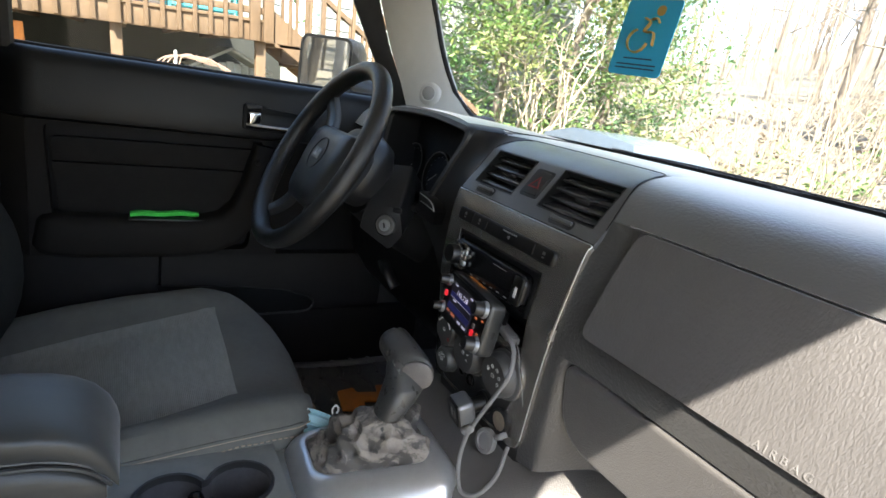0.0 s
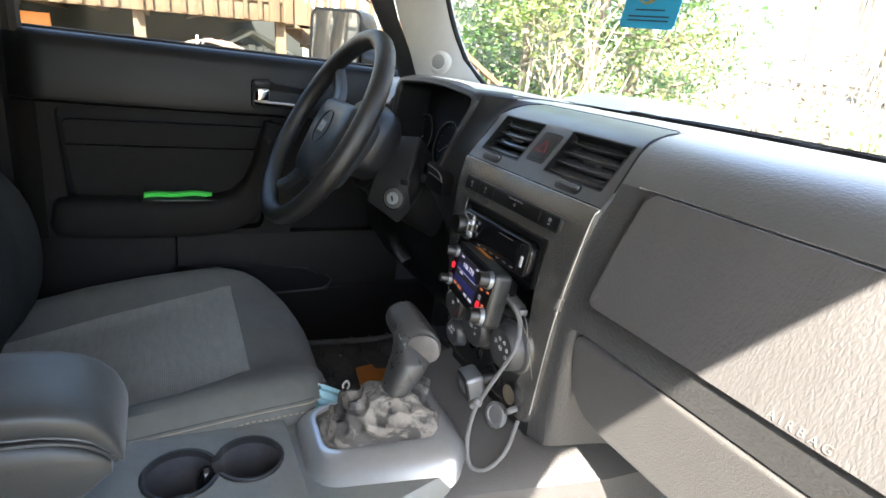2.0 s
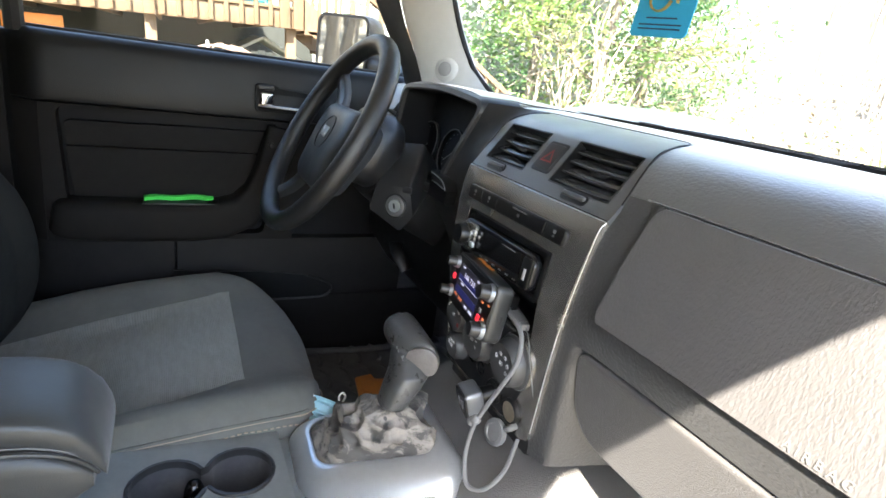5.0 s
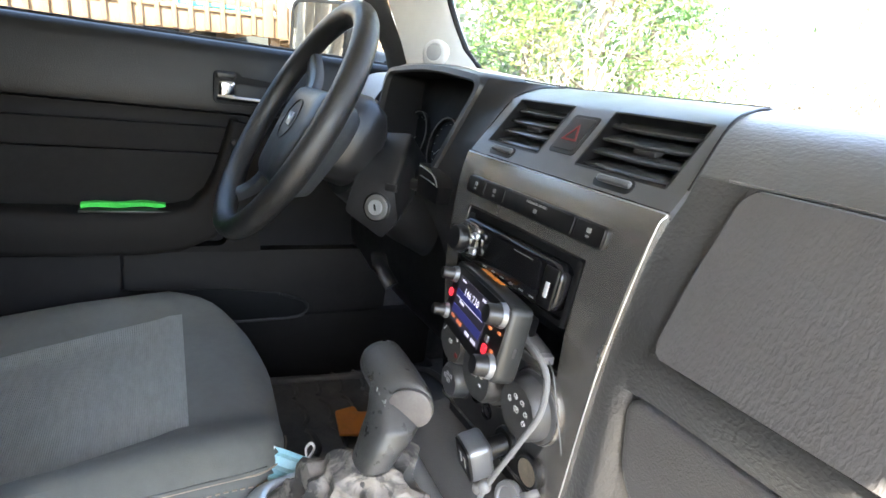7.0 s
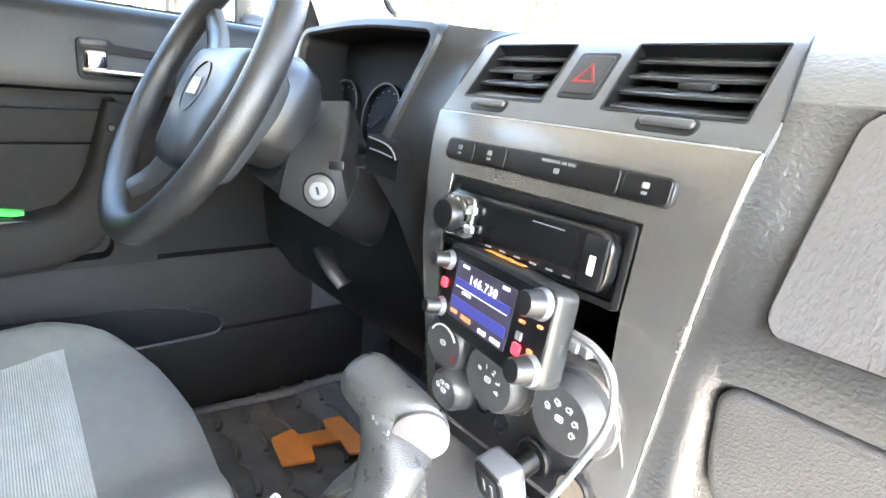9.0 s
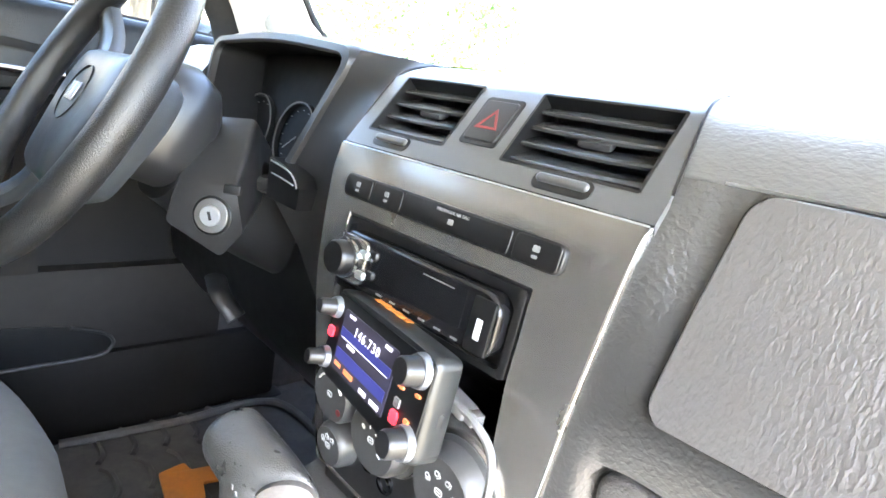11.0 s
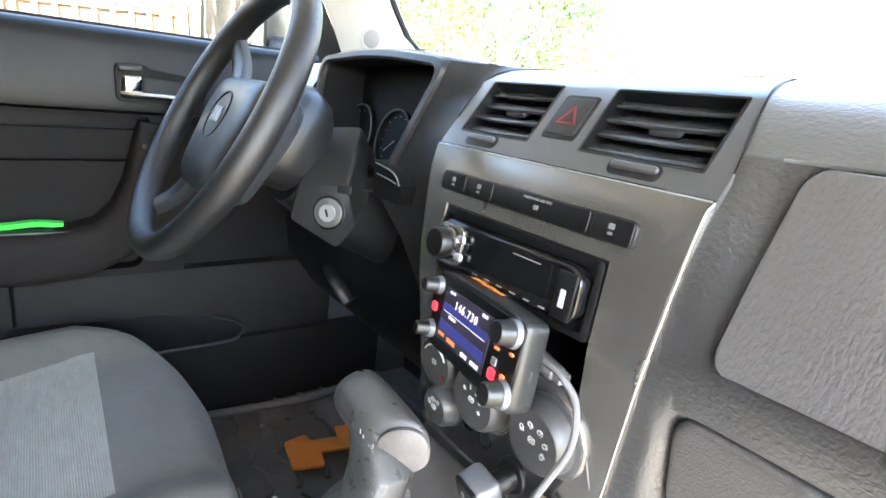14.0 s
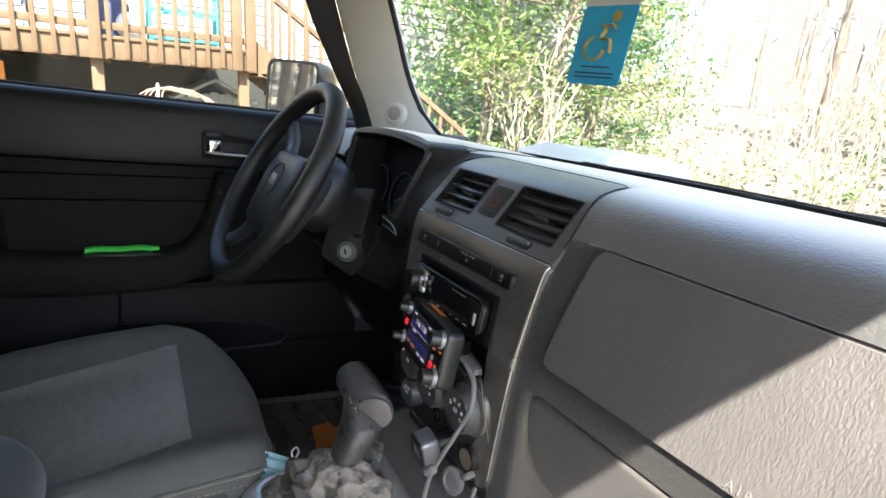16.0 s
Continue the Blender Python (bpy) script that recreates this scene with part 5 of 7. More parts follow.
for x, y in ((-0.0635, 0.0195), (-0.0620, -0.0205), (0.0550, 0.0230), (0.0590, -0.0220)):
    r = 0.0070 if x < 0 else 0.0098
    bm = B()
    lathe(bm, [(r, 0.0), (r, 0.005), (r - 0.0006, 0.006), (r - 0.0008, 0.0145), (r - 0.002, 0.0165), (0.001, 0.0167)], hm_ @ Matrix.Translation((x, y, 0.002)), 24)
    kn = part("knob", bm, SHROUD, ham)
    bm = B()
    lathe(bm, [(r + 0.0016, 0.0), (r + 0.0014, 0.001), (r + 0.0008, 0.0048), (r - 0.0005, 0.005)], hm_ @ Matrix.Translation((x, y, 0.002)), 24)
    part("knob_collar", bm, EMBLEM, kn, "bright metal collar")
for x, y, w, h in ((-0.0640, 0.0000, 0.008, 0.008), (0.0415, -0.0145, 0.008, 0.0085)):
    bm = B()
    slab(bm, rounded(w, h, 0.002), hm_ @ Matrix.Translation((x, y, 0.004)), 0.003, 0.0006)
    part("lit_key", bm, REDLAMP, ham, "red lit key")
for x, y, w, h in ((0.0410, -0.0050, 0.006, 0.006), (0.041, 0.0055, 0.006, 0.002), (0.059, 0.0085, 0.005, 0.002), (0.055, -0.0105, 0.005, 0.003)):
    bm = B()
    slab(bm, rounded(w, h, 0.0008), hm_ @ Matrix.Translation((x, y, 0.0035)), 0.002)
    part("lit_mark", bm, SCREENORANGE if h < 0.005 else DIMINK, ham)
bm = B()
for i in range(6):
    box(bm, (-0.032 + 0.0078 * i, 0.0372, -0.012 - 0.001 * (i % 2)), (0.006, 0.0008, 0.006), 0, m=hm_)
part("case_print", bm, ORANGE, ham)
bm = B()
box(bm, (0.0, 0.0, -0.04), (0.05, 0.03, 0.03), 0.004, m=hm_)
part("bracket", bm, BLACK, ham)
bm = B()
box(bm, (0.067, -0.004, -0.012), (0.004, 0.010, 0.005), 0.0015, m=hm_)
part("plug", bm, RUBBER, ham)

# ---- heater panel ----
heat = thing("climate_control", (0, 0.44, 0.95), "dark heater panel with four round knobs", "heater control")
hn = Vector((0, -0.995, -0.05)).normalized()
bm = B()
slab(bm, round_poly([(-0.098, 0.058), (0.094, 0.055), (0.098, 0.0), (0.070, -0.062), (-0.075, -0.062), (-0.092, -0.03)], 0.012, 4), facing((0, stack_y(0.965) - 0.0055, 0.962), hn), 0.006, 0.002)
part("panel", bm, SHROUD, heat)

def circle2(r, n=12):
    return [(r * math.cos(2 * math.pi * i / n), r * math.sin(2 * math.pi * i / n)) for i in range(n)]

def dial_knob(x, z, r, y, grip, prints):
    km2 = facing((x, y, z), hn)
    bm = B()
    lathe(bm, [(r + 0.007, -0.026), (r + 0.0065, -0.017), (r + 0.003, -0.015), (r + 0.0015, -0.004), (r - 0.0015, 0.0), (0.002, 0.0)], km2, 36)
    k = part("dial_knob", bm, KNOB, heat)
    bm = B()
    lathe(bm, [(r - 0.0015, -0.001), (r - 0.0018, 0.0004), (0.002, 0.0005)], km2, 36)
    part("knob_face", bm, KNOB, k)
    bm = B()
    lathe(bm, [(r + 0.009, -0.024), (r + 0.009, -0.0195), (r + 0.0075, -0.018), (r + 0.0045, -0.018)], km2, 36)
    part("dial_surround", bm, TRIM, heat)
    bm = B()
    if grip:
        box(bm, (0, 0, 0.004), (r * 0.5, r * 1.5, 0.012), 0.003, m=km2 @ pose(0, 0, 0, 0, 0, 35))
        part("grip", bm, KNOB, k)
        bm = B()
    for i in range(prints):
        a = radians(150 - 45 * i)
        im = km2 @ Matrix.Translation((r * 0.5 * math.cos(a), r * 0.5 * math.sin(a), 0.0008)) @ pose(0, 0, 0, 0, 0, 30 * i)
        ring_slab(bm, circle2(0.0022), circle2(0.0014), im, 0.0006)
        slab(bm, rounded(0.0009, 0.0034, 0.0003), im @ Matrix.Translation((0.0024, -0.0012, 0)), 0.0006)
        slab(bm, rounded(0.0030, 0.0008, 0.0003), im @ Matrix.Translation((0, -0.0030, 0)), 0.0006)
    ring_slab(bm, rounded(0.0072, 0.0052, 0.0018), rounded(0.0054, 0.0034, 0.0012), km2 @ Matrix.Translation((0, 0.001, 0.0008)), 0.0006)
    slab(bm, rounded(0.0040, 0.0009, 0.0003), km2 @ Matrix.Translation((0, 0.001, 0.0008)), 0.0006)
    part("print", bm, INK, k)
    return k, km2

kt, ktm = dial_knob(-0.064, 0.983, 0.0245, 0.411, False, 0)
bm = B()
tube(bm, [ktm @ Vector((0.018 * math.cos(a), 0.018 * math.sin(a), 0.001)) for a in [radians(150 - 25 * i) for i in range(6)]], 0.001, 5)
part("scale", bm, INK, kt)
bm = B()
lathe(bm, [(0.003, 0.0), (0.003, 0.001), (0.001, 0.0012)], ktm @ Matrix.Translation((0.014, -0.010, 0)), 12)
part("red_dot", bm, REDINK, kt)
dial_knob(-0.057, 0.938, 0.0185, 0.411, False, 3)
kf, kfm = dial_knob(0.001, 0.979, 0.0275, 0.406, False, 0)
for i, digit in enumerate("01234"):
    a = radians(140 - 42 * i)
    lettering("digit", digit, 0.0064, kfm @ Matrix.Translation((0.0122 * math.cos(a), 0.0122 * math.sin(a), 0.0010)) @ pose(0, 0, 0, 0, 0, math.degrees(a) - 90), INK, kf, 0.0002)
dial_knob(0.076, 0.986, 0.0270, 0.404, False, 5)
for x, z in ((-0.020, 0.940), (0.002, 0.934)):
    bm = B()
    lathe(bm, [(0.009, -0.008), (0.009, 0.002), (0.0075, 0.003), (0.006, -0.004), (0.002, -0.006)], facing((x, stack_y(z) - 0.006, z), hn), 20)
    part("socket_hole", bm, GLOSSBLACK, heat)
# sockets, cap and the charger
for i, (x, z) in enumerate(((0.043, 0.925), (0.083, 0.921))):
    sm = facing((x, stack_y(z) - 0.006, z), hn)
    bm = B()
    lathe(bm, [(0.0165, -0.006), (0.0165, 0.003), (0.015, 0.0045), (0.0128, 0.004), (0.0122, -0.002)], sm, 28, False)
    sk = part("power_socket", bm, BLACK, heat, "round power socket")
    bm = B()
    lathe(bm, [(0.0130, 0.0045), (0.0118, 0.0045), (0.0108, -0.012), (0.004, -0.013)], sm, 28)
    part("liner", bm, BRASS if i else BLACK, sk)
cap = thing("socket_cap", (0.078, 0.415, 0.885), "grey rubber socket cap hanging by its strap", "cap")
bm = B()
cm_ = facing((0.074, 0.415, 0.886), (0.1, -0.95, 0.2))
lathe(bm, [(0.0165, -0.006), (0.0175, -0.002), (0.0165, 0.002), (0.012, 0.003), (0.011, 0.001), (0.002, 0.001)], cm_, 24)
part("disc", bm, CABLE, cap)
bm = B()
tube(bm, [cm_ @ Vector((0.012, 0.012, -0.002)), (0.095, 0.42, 0.905), (0.1, 0.427, 0.912)], 0.004, 8, flat=0.5)
part("strap", bm, CABLE, cap)
charger = thing("phone_charger", (0.043, 0.42, 0.925), "silver and black charger plugged into the socket", "charger")
ca, cb = Vector((0.043, 0.428, 0.925)), Vector((0.038, 0.384, 0.912))
chm = frame_of(cb, (cb - ca), (1, 0, 0))
bm = B()
lathe(bm, [(0.010, -0.044), (0.0105, -0.03), (0.012, -0.02), (0.013, -0.012)], chm, 20)
part("barrel", bm, BLACK, charger)
bm = B()
box(bm, (0, 0, -0.011), (0.035, 0.038, 0.026), 0.006, 3, m=chm)
part("head", bm, EMBLEM, charger, "dull silver head")
bm = B()
slab(bm, rounded(0.033, 0.036, 0.006), chm @ Matrix.Translation((0, 0, 0.002)), 0.003, 0.001)
part("face", bm, BLACK, charger)
bm = B()
for s in (-1, 1):
    box(bm, (0.005 * s, 0.0, 0.0025), (0.003, 0.012, 0.001), 0, m=chm)
part("usb_slot", bm, DIMINK, charger)
cable = thing("cable", (0.08, 0.40, 0.95), "grey cable looping down from the radio", "cable")
bm = B()
tube(bm, [(0.060, 0.412, 1.050), (0.075, 0.402, 1.0535), (0.098, 0.397, 1.053), (0.114, 0.397, 1.040), (0.120, 0.392, 1.013), (0.110, 0.385, 0.979), (0.094, 0.379, 0.938), (0.085, 0.374, 0.906), (0.088, 0.369, 0.869), (0.106, 0.366, 0.845), (0.124, 0.378, 0.850), (0.127, 0.400, 0.873), (0.110, 0.424, 0.900)], 0.0027, 8)
part("lead", bm, CABLE, cable)
bm = B()
tube(bm, [(0.072, 0.430, 1.034), (0.092, 0.424, 1.026), (0.104, 0.4215, 1.006), (0.114, 0.4235, 0.982), (0.1175, 0.4285, 0.960), (0.120, 0.437, 0.940)], 0.0007, 6)
part("thin_lead", bm, CABLE, cable)
bm = B()
box(bm, (0, 0, 0), (0.040, 0.016, 0.010), 0.003, m=pose(0.050, 0.433, 1.0335, 0, 3, -12))
conn = part("connector", bm, CABLE, cable)
bm = B()
box(bm, (0, 0, 0), (0.009, 0.011, 0.008), 0.001, m=pose(0.0735, 0.4285, 1.0325, 0, 3, -12))
part("plug_tip", bm, DIMINK, conn, "pale plug tip")
for dx in (0.0, 0.008):
    bm = B()
    lathe(bm, [(0.003, -0.005), (0.0055, -0.003), (0.0062, 0), (0.0055, 0.003), (0.003, 0.005)], facing((0.088 - dx, 0.375, 0.922 - dx), (0.6, -0.7, 0.3 + 60 * dx)), 14)
    part("knot", bm, CABLE, cable)

# ---- console between the seats ----
console = thing("centre_console", (0, 0.1, 0.6), "dusty dark console with two cup holders", "console")
def console_z(y):
    return float(np.interp(y, (-0.4, -0.02, 0.19, 0.22, 0.36, 0.42, 0.5), (0.80, 0.800, 0.795, 0.803, 0.852, 0.860, 0.862)))
bm = B()
rings = []
for y in (-0.5, -0.2, -0.035, -0.03):
    z = console_z(y) - 0.004
    rings.append([(-0.118, y, 0.58), (-0.118, y, z - 0.012), (-0.112, y, z), (0.098, y, z), (0.108, y, z - 0.015), (0.118, y, 0.58)])
loft(bm, rings)
rings = []
for y in (0.183, 0.22, 0.30, 0.36, 0.42, 0.46):
    z = console_z(y) - 0.010
    rings.append([(-0.118, y, 0.58), (-0.118, y, z - 0.014), (-0.108, y, z - 0.002), (0.098, y, z - 0.002), (0.110, y, z - 0.02), (0.128, y, 0.58)])
loft(bm, rings)
for s, xa in ((-1, -0.118), (1, 0.108)):
    loft(bm, [[(xa - 0.008 * (s < 0) * 0, y, 0.58), (xa, y, 0.785), (xa + 0.006, y, 0.785), (xa + 0.006, y, 0.58)] for y in (-0.03, 0.08, 0.183)])
part("body", bm, CONSOLE, console)
# top with the hole of the two cups
def cups(k):
    pts = []
    c1, r1, c2, r2 = Vector((-0.036, 0.047)), 0.042 * k, Vector((-0.040, 0.128)), 0.040 * k
    for i in range(20):
        a = radians(25 + 310 * i / 19) - math.pi / 2 + math.pi
        a = radians(115 + 310 * i / 19)
        pts.append((c1.x + r1 * math.cos(a), c1.y + r1 * math.sin(a)))
    for i in range(20):
        a = radians(-65 + 310 * i / 19)
        pts.append((c2.x + r2 * math.cos(a), c2.y + r2 * math.sin(a)))
    return pts
inner = cups(1.0)
outer = cast(inner, [(-0.117, -0.03), (0.106, -0.03), (0.106, 0.184), (-0.117, 0.184)], (-0.038, 0.088))
bm = B()
ring_slab(bm, outer, inner, Matrix.Translation((0, 0, 0.799)), 0.02)
part("top_plate", bm, CONSOLE, console)
bm = B()
ring_slab(bm, cups(1.07), cups(0.97), Matrix.Translation((0, 0, 0.8025)), 0.01, 0.001)
part("cup_rim", bm, PLAIN, console, "black raised rim")
bm = B()
loft(bm, [[Vector((x, y, z)) for x, y in cups(k)] for k, z in ((0.99, 0.801), (0.95, 0.76), (0.9, 0.735), (0.05, 0.734))], caps=False)
part("cup_holder", bm, WELL, console, "double cup holder well")
bm = B()
lathe(bm, [(0.012, -0.012), (0.0115, 0.038), (0.008, 0.047), (0.003, 0.050), (0.0005, 0.0505)], Matrix.Translation((-0.040, 0.076, 0.748)), 16)
part("cup_divider", bm, GLOSSBLACK, console)
bm = B()
for x, y in ((-0.03, 0.13), (-0.042, 0.118), (-0.02, 0.12)):
    box(bm, (x, y, 0.737), (0.012, 0.004, 0.003), 0.001, m=pose(0, 0, 0, 0, 0, 0))
solid("leaf_scrap", bm, ORANGE, "dry orange scraps lying in the cup holder", "scrap", at=(-0.03, 0.13, 0.735))
# plain carpeted tunnel towards the firewall, lit at its passenger side
bm = B()
loft(bm, [[(-0.13, y, 0.56), (-0.12, y, z), (xr - 0.03, y, z), (xr, y, z - 0.02), (xr + 0.03, y, 0.56)] for y, z, xr in ((0.30, 0.80, 0.105), (0.34, 0.83, 0.118), (0.38, 0.85, 0.142), (0.43, 0.868, 0.17), (0.5, 0.885, 0.20), (0.6, 0.89, 0.21), (0.8, 0.88, 0.21))])
part("tunnel", bm, LID, console, "dark tunnel side under the dashboard")

# shift surround, boot and lever
def slope(x, y, up=0.0):
    return Vector((x, y, 0.802 + 0.36 * (y - 0.207) + up))
shift = thing("gear_shifter", (-0.02, 0.29, 0.82), "worn black T-handle shifter in a dusty leather boot", "gear shifter")
bez_o = round_poly([(-0.117, 0.197), (0.020, 0.190), (0.110, 0.349), (0.088, 0.376), (-0.076, 0.382)], [0.03, 0.04, 0.012, 0.012, 0.03], 6)
bez_i = round_poly([(-0.092, 0.223), (-0.010, 0.219), (0.054, 0.335), (0.040, 0.352), (-0.062, 0.356)], [0.02, 0.02, 0.008, 0.008, 0.014], 6)
bm = B()
rings = [[slope(x, y, -0.034) + Vector((0.003 * (1 if x > 0 else -1), 0, 0)) for x, y in bez_o]]
for t, up in ((0.0, -0.020), (0.04, -0.0135), (0.12, -0.0065), (0.24, -0.0005), (0.38, 0.0035), (0.55, 0.0062), (0.75, 0.0076), (0.9, 0.0080), (0.97, 0.0070), (1.0, 0.004), (1.0, -0.012)):
    rings.append([slope(*Vector(a).lerp(Vector(b), t), up) for a, b in zip(bez_o, bez_i)])
loft(bm, rings, caps=False)
part("surround", bm, SILVER, shift, "scuffed satin silver surround")
bm = B()
neck = Vector((0.0, 0.303, 0.899))
rings = []
rnd = random.Random(5)
dense = []
for i in range(len(bez_i)):
    a, b = Vector(bez_i[i]), Vector(bez_i[(i + 1) % len(bez_i)])
    dense += [a.lerp(b, j / max(2, int((b - a).length / 0.003))) for j in range(max(2, int((b - a).length / 0.003)))]
for k in range(41):
    t = k / 40
    ring = []
    for i, p in enumerate(dense):
        ang = math.atan2(p.y - 0.29, p.x + 0.03)
        base_p = slope(p.x, p.y, 0.002)
        top_p = neck + Vector((0.0235 * math.cos(ang), 0.0205 * math.sin(ang), 0))
        q = base_p.lerp(top_p, t ** 0.85)
        q.z = base_p.z + (top_p.z - base_p.z) * t ** 1.3 + 0.005 * math.sin(math.pi * t)
        near_ = noise.voronoi(q * 42.0 + Vector((2.3, 0.7, 1.1)))[0]
        fine_ = noise.voronoi(q * 64.0)[0]
        fold = 0.030 * (near_[0] - 0.33) + 0.007 * (fine_[0] - 0.35) + 0.006 * noise.noise(q * 18.0)
        w = math.sin(math.pi * min(1, t * 1.02)) ** 0.6
        q += Vector((math.cos(ang) * fold * w, math.sin(ang) * fold * w, fold * w * 0.8))
        ring.append(q)
    rings.append(ring)
loft(bm, rings)
part("boot", bm, BOOT, shift, "crumpled dusty leather boot", 42)
def sup(c, ax, ay, ex, ey, n=20, p=0.75):
    return [c + ax * (ex * math.copysign(abs(math.cos(a)) ** p, math.cos(a))) + ay * (ey * math.copysign(abs(math.sin(a)) ** p, math.sin(a))) for a in [2 * math.pi * i / n for i in range(n)]]
X_, Y_ = Vector((1, 0, 0)), Vector((0, 1, 0))
stem_rings = [sup(Vector(c), X_, Y_, ex, ey) for c, ex, ey in (((0, 0.299, 0.875), 0.018, 0.016), ((0, 0.304, 0.90), 0.021, 0.0175), ((0.0, 0.315, 0.925), 0.025, 0.0225), ((-0.004, 0.3235, 0.942), 0.028, 0.0235), ((-0.018, 0.324, 0.957), 0.024, 0.019), ((-0.030, 0.326, 0.968), 0.018, 0.014))]
a, b = Vector((-0.066, 0.3265, 0.976)), Vector((0.008, 0.335, 0.9585))
d_ = (b - a).normalized()
L_ = (b - a).length
tip_n = Vector((0.72, -0.62, 0.02)).normalized()
rings = []
for t, e in ((-0.06, 0.006), (-0.05, 0.013), (0.0, 0.0195), (0.08, 0.0225), (0.3, 0.0235), (0.6, 0.0240), (0.82, 0.0245), (0.95, 0.0240), (1.0, 0.0215)):
    n_ = d_.lerp(tip_n, max(0, t) ** 2).normalized()
    fr = frame_of(a + d_ * L_ * t, n_, (0, 1, 0.2))
    rings.append(sup(fr.translation, fr.col[0].to_3d(), fr.col[1].to_3d(), e, e * 0.96, 28, 0.88))
bm = loft(B(), rings)
loft(bm, stem_rings)
grip = part("grip", bm, GRIP, shift, "pebbled black T-handle grip on its stem")
blend = grip.modifiers.new("blend", 'REMESH')
blend.mode, blend.voxel_size, blend.use_smooth_shade = 'VOXEL', 0.0016, True
soften = grip.modifiers.new("soften", 'SMOOTH')
soften.factor, soften.iterations = 0.5, 14
fr = frame_of(b + tip_n * 0.0035, tip_n, (0, 1, 0.2))
bm = B()
loft(bm, [sup(fr.translation + tip_n * h, fr.col[0].to_3d(), fr.col[1].to_3d(), e, e * 0.9, 28, 0.88) for h, e in ((-0.006, 0.0212), (0.0012, 0.0212), (0.0024, 0.0195), (0.0030, 0.010), (0.0032, 0.001))])
part("end_cap", bm, CAPGREY, grip, "scuffed grey end cap")
bm = B()
rn = random.Random(3)
for i in range(9):
    q = a.lerp(b, 0.62 + 0.3 * rn.random()) + Vector((0.002 * rn.random(), -0.0225, 0.004 - 0.012 * rn.random()))
    box(bm, (0, 0, 0), (0.0015 + 0.0025 * rn.random(), 0.0010, 0.0015 + 0.0025 * rn.random()), 0.0004, m=Matrix.Translation(q) @ pose(0, 0, 0, 0, rn.uniform(-40, 40), 0))
part("worn_patch", bm, DIMINK, grip, "worn pale scuffs")

# armrest
arm = thing("console_armrest", (-0.01, -0.2, 0.80), "black stitched vinyl armrest lid on the console", "armrest")
AX, AW = -0.028, 0.064
Z_ = Vector((0, 0, 1))
bm = B()
rings = []
for y, k, zt, zb in ((-0.42, 1.0, 0.962, 0.930), (-0.2, 1.0, 0.966, 0.930), (-0.10, 1.0, 0.966, 0.929), (-0.07, 0.995, 0.963, 0.924), (-0.048, 0.985, 0.957, 0.917), (-0.030, 0.965, 0.947, 0.907), (-0.016, 0.94, 0.932, 0.893), (-0.008, 0.91, 0.914, 0.882), (-0.005, 0.87, 0.900, 0.878)):
    rings.append(sup(Vector((AX, y, (zt + zb) / 2)), X_, Z_, AW * k, (zt - zb) / 2, 36, 0.5))
loft(bm, rings)
part("lid", bm, LEATHER, arm, "smooth black vinyl lid")
bm = B()
rings = []
for y, k, zt, zb in ((-0.42, 0.985, 0.932, 0.797), (-0.15, 0.985, 0.931, 0.797), (-0.10, 0.98, 0.929, 0.806), (-0.065, 0.97, 0.923, 0.824), (-0.042, 0.955, 0.913, 0.845), (-0.026, 0.93, 0.902, 0.862), (-0.016, 0.89, 0.890, 0.870)):
    rings.append(sup(Vector((AX, y, (zt + zb) / 2)), X_, Z_, AW * k, (zt - zb) / 2, 36, 0.36))
loft(bm, rings)
part("box", bm, LEATHER, arm)
seam_ = [(AX + AW, -0.42, 0.931), (AX + AW, -0.2, 0.931), (AX + AW, -0.09, 0.929), (AX + AW - 0.002, -0.05, 0.921), (AX + AW - 0.006, -0.025, 0.905), (AX + AW - 0.012, -0.012, 0.885)]
bm = B()
tube(bm, seam_, 0.0022, 8)
part("piping", bm, LEATHER, arm)
bm = B()
path_ = smooth_path([(x + 0.0012, y, z + 0.0075) for x, y, z in seam_], 12)
tube(bm, path_[::6] + [path_[-1]], 0.0007, 5)
part("stitching", bm, CABLE, arm)

# ---- driver's seat ----
seat = thing("driver_seat", (-0.385, -0.05, 0.6), "charcoal cloth bucket seat with grey mesh centre panels", "car seat")
SX = -0.378
def seat_half(y, far=False):
    """Half width on the console side, or on the door side, whose front corner is rounder."""
    if far:
        return float(np.interp(y, (-0.3, 0.06, 0.10, 0.14, 0.17, 0.20, 0.22, 0.24, 0.255, 0.266, 0.273, 0.277), (0.262, 0.270, 0.266, 0.252, 0.236, 0.213, 0.192, 0.160, 0.122, 0.078, 0.040, 0.008)))
    return float(np.interp(y, (-0.3, 0.0, 0.18, 0.215, 0.235, 0.248, 0.258, 0.266, 0.272, 0.277), (0.250, 0.260, 0.263, 0.262, 0.255, 0.240, 0.210, 0.168, 0.105, 0.020)))
def seat_top(x, y):
    u = min(1.0, abs((x - SX) / 0.26))
    z = 0.815 + 0.25 * (min(y, 0.14) - 0.15)
    z += 0.006 * max(0, min(1, (y - 0.12) / 0.06)) - 0.012 * max(0, (y - 0.19) / 0.09) ** 2
    k = min(1, max(0, (u - 0.5) / 0.36))
    z += k * k * (3 - 2 * k) * (0.024 + 0.032 * min(1, max(0, (0.16 - y) / 0.22)))
    z -= 0.010 * min(1.0, max(0.0, (x - SX) / 0.147)) * (1 - k)
    return z - 0.4 * max(0, u - 0.9) ** 1.6
bm = B()
rings = []
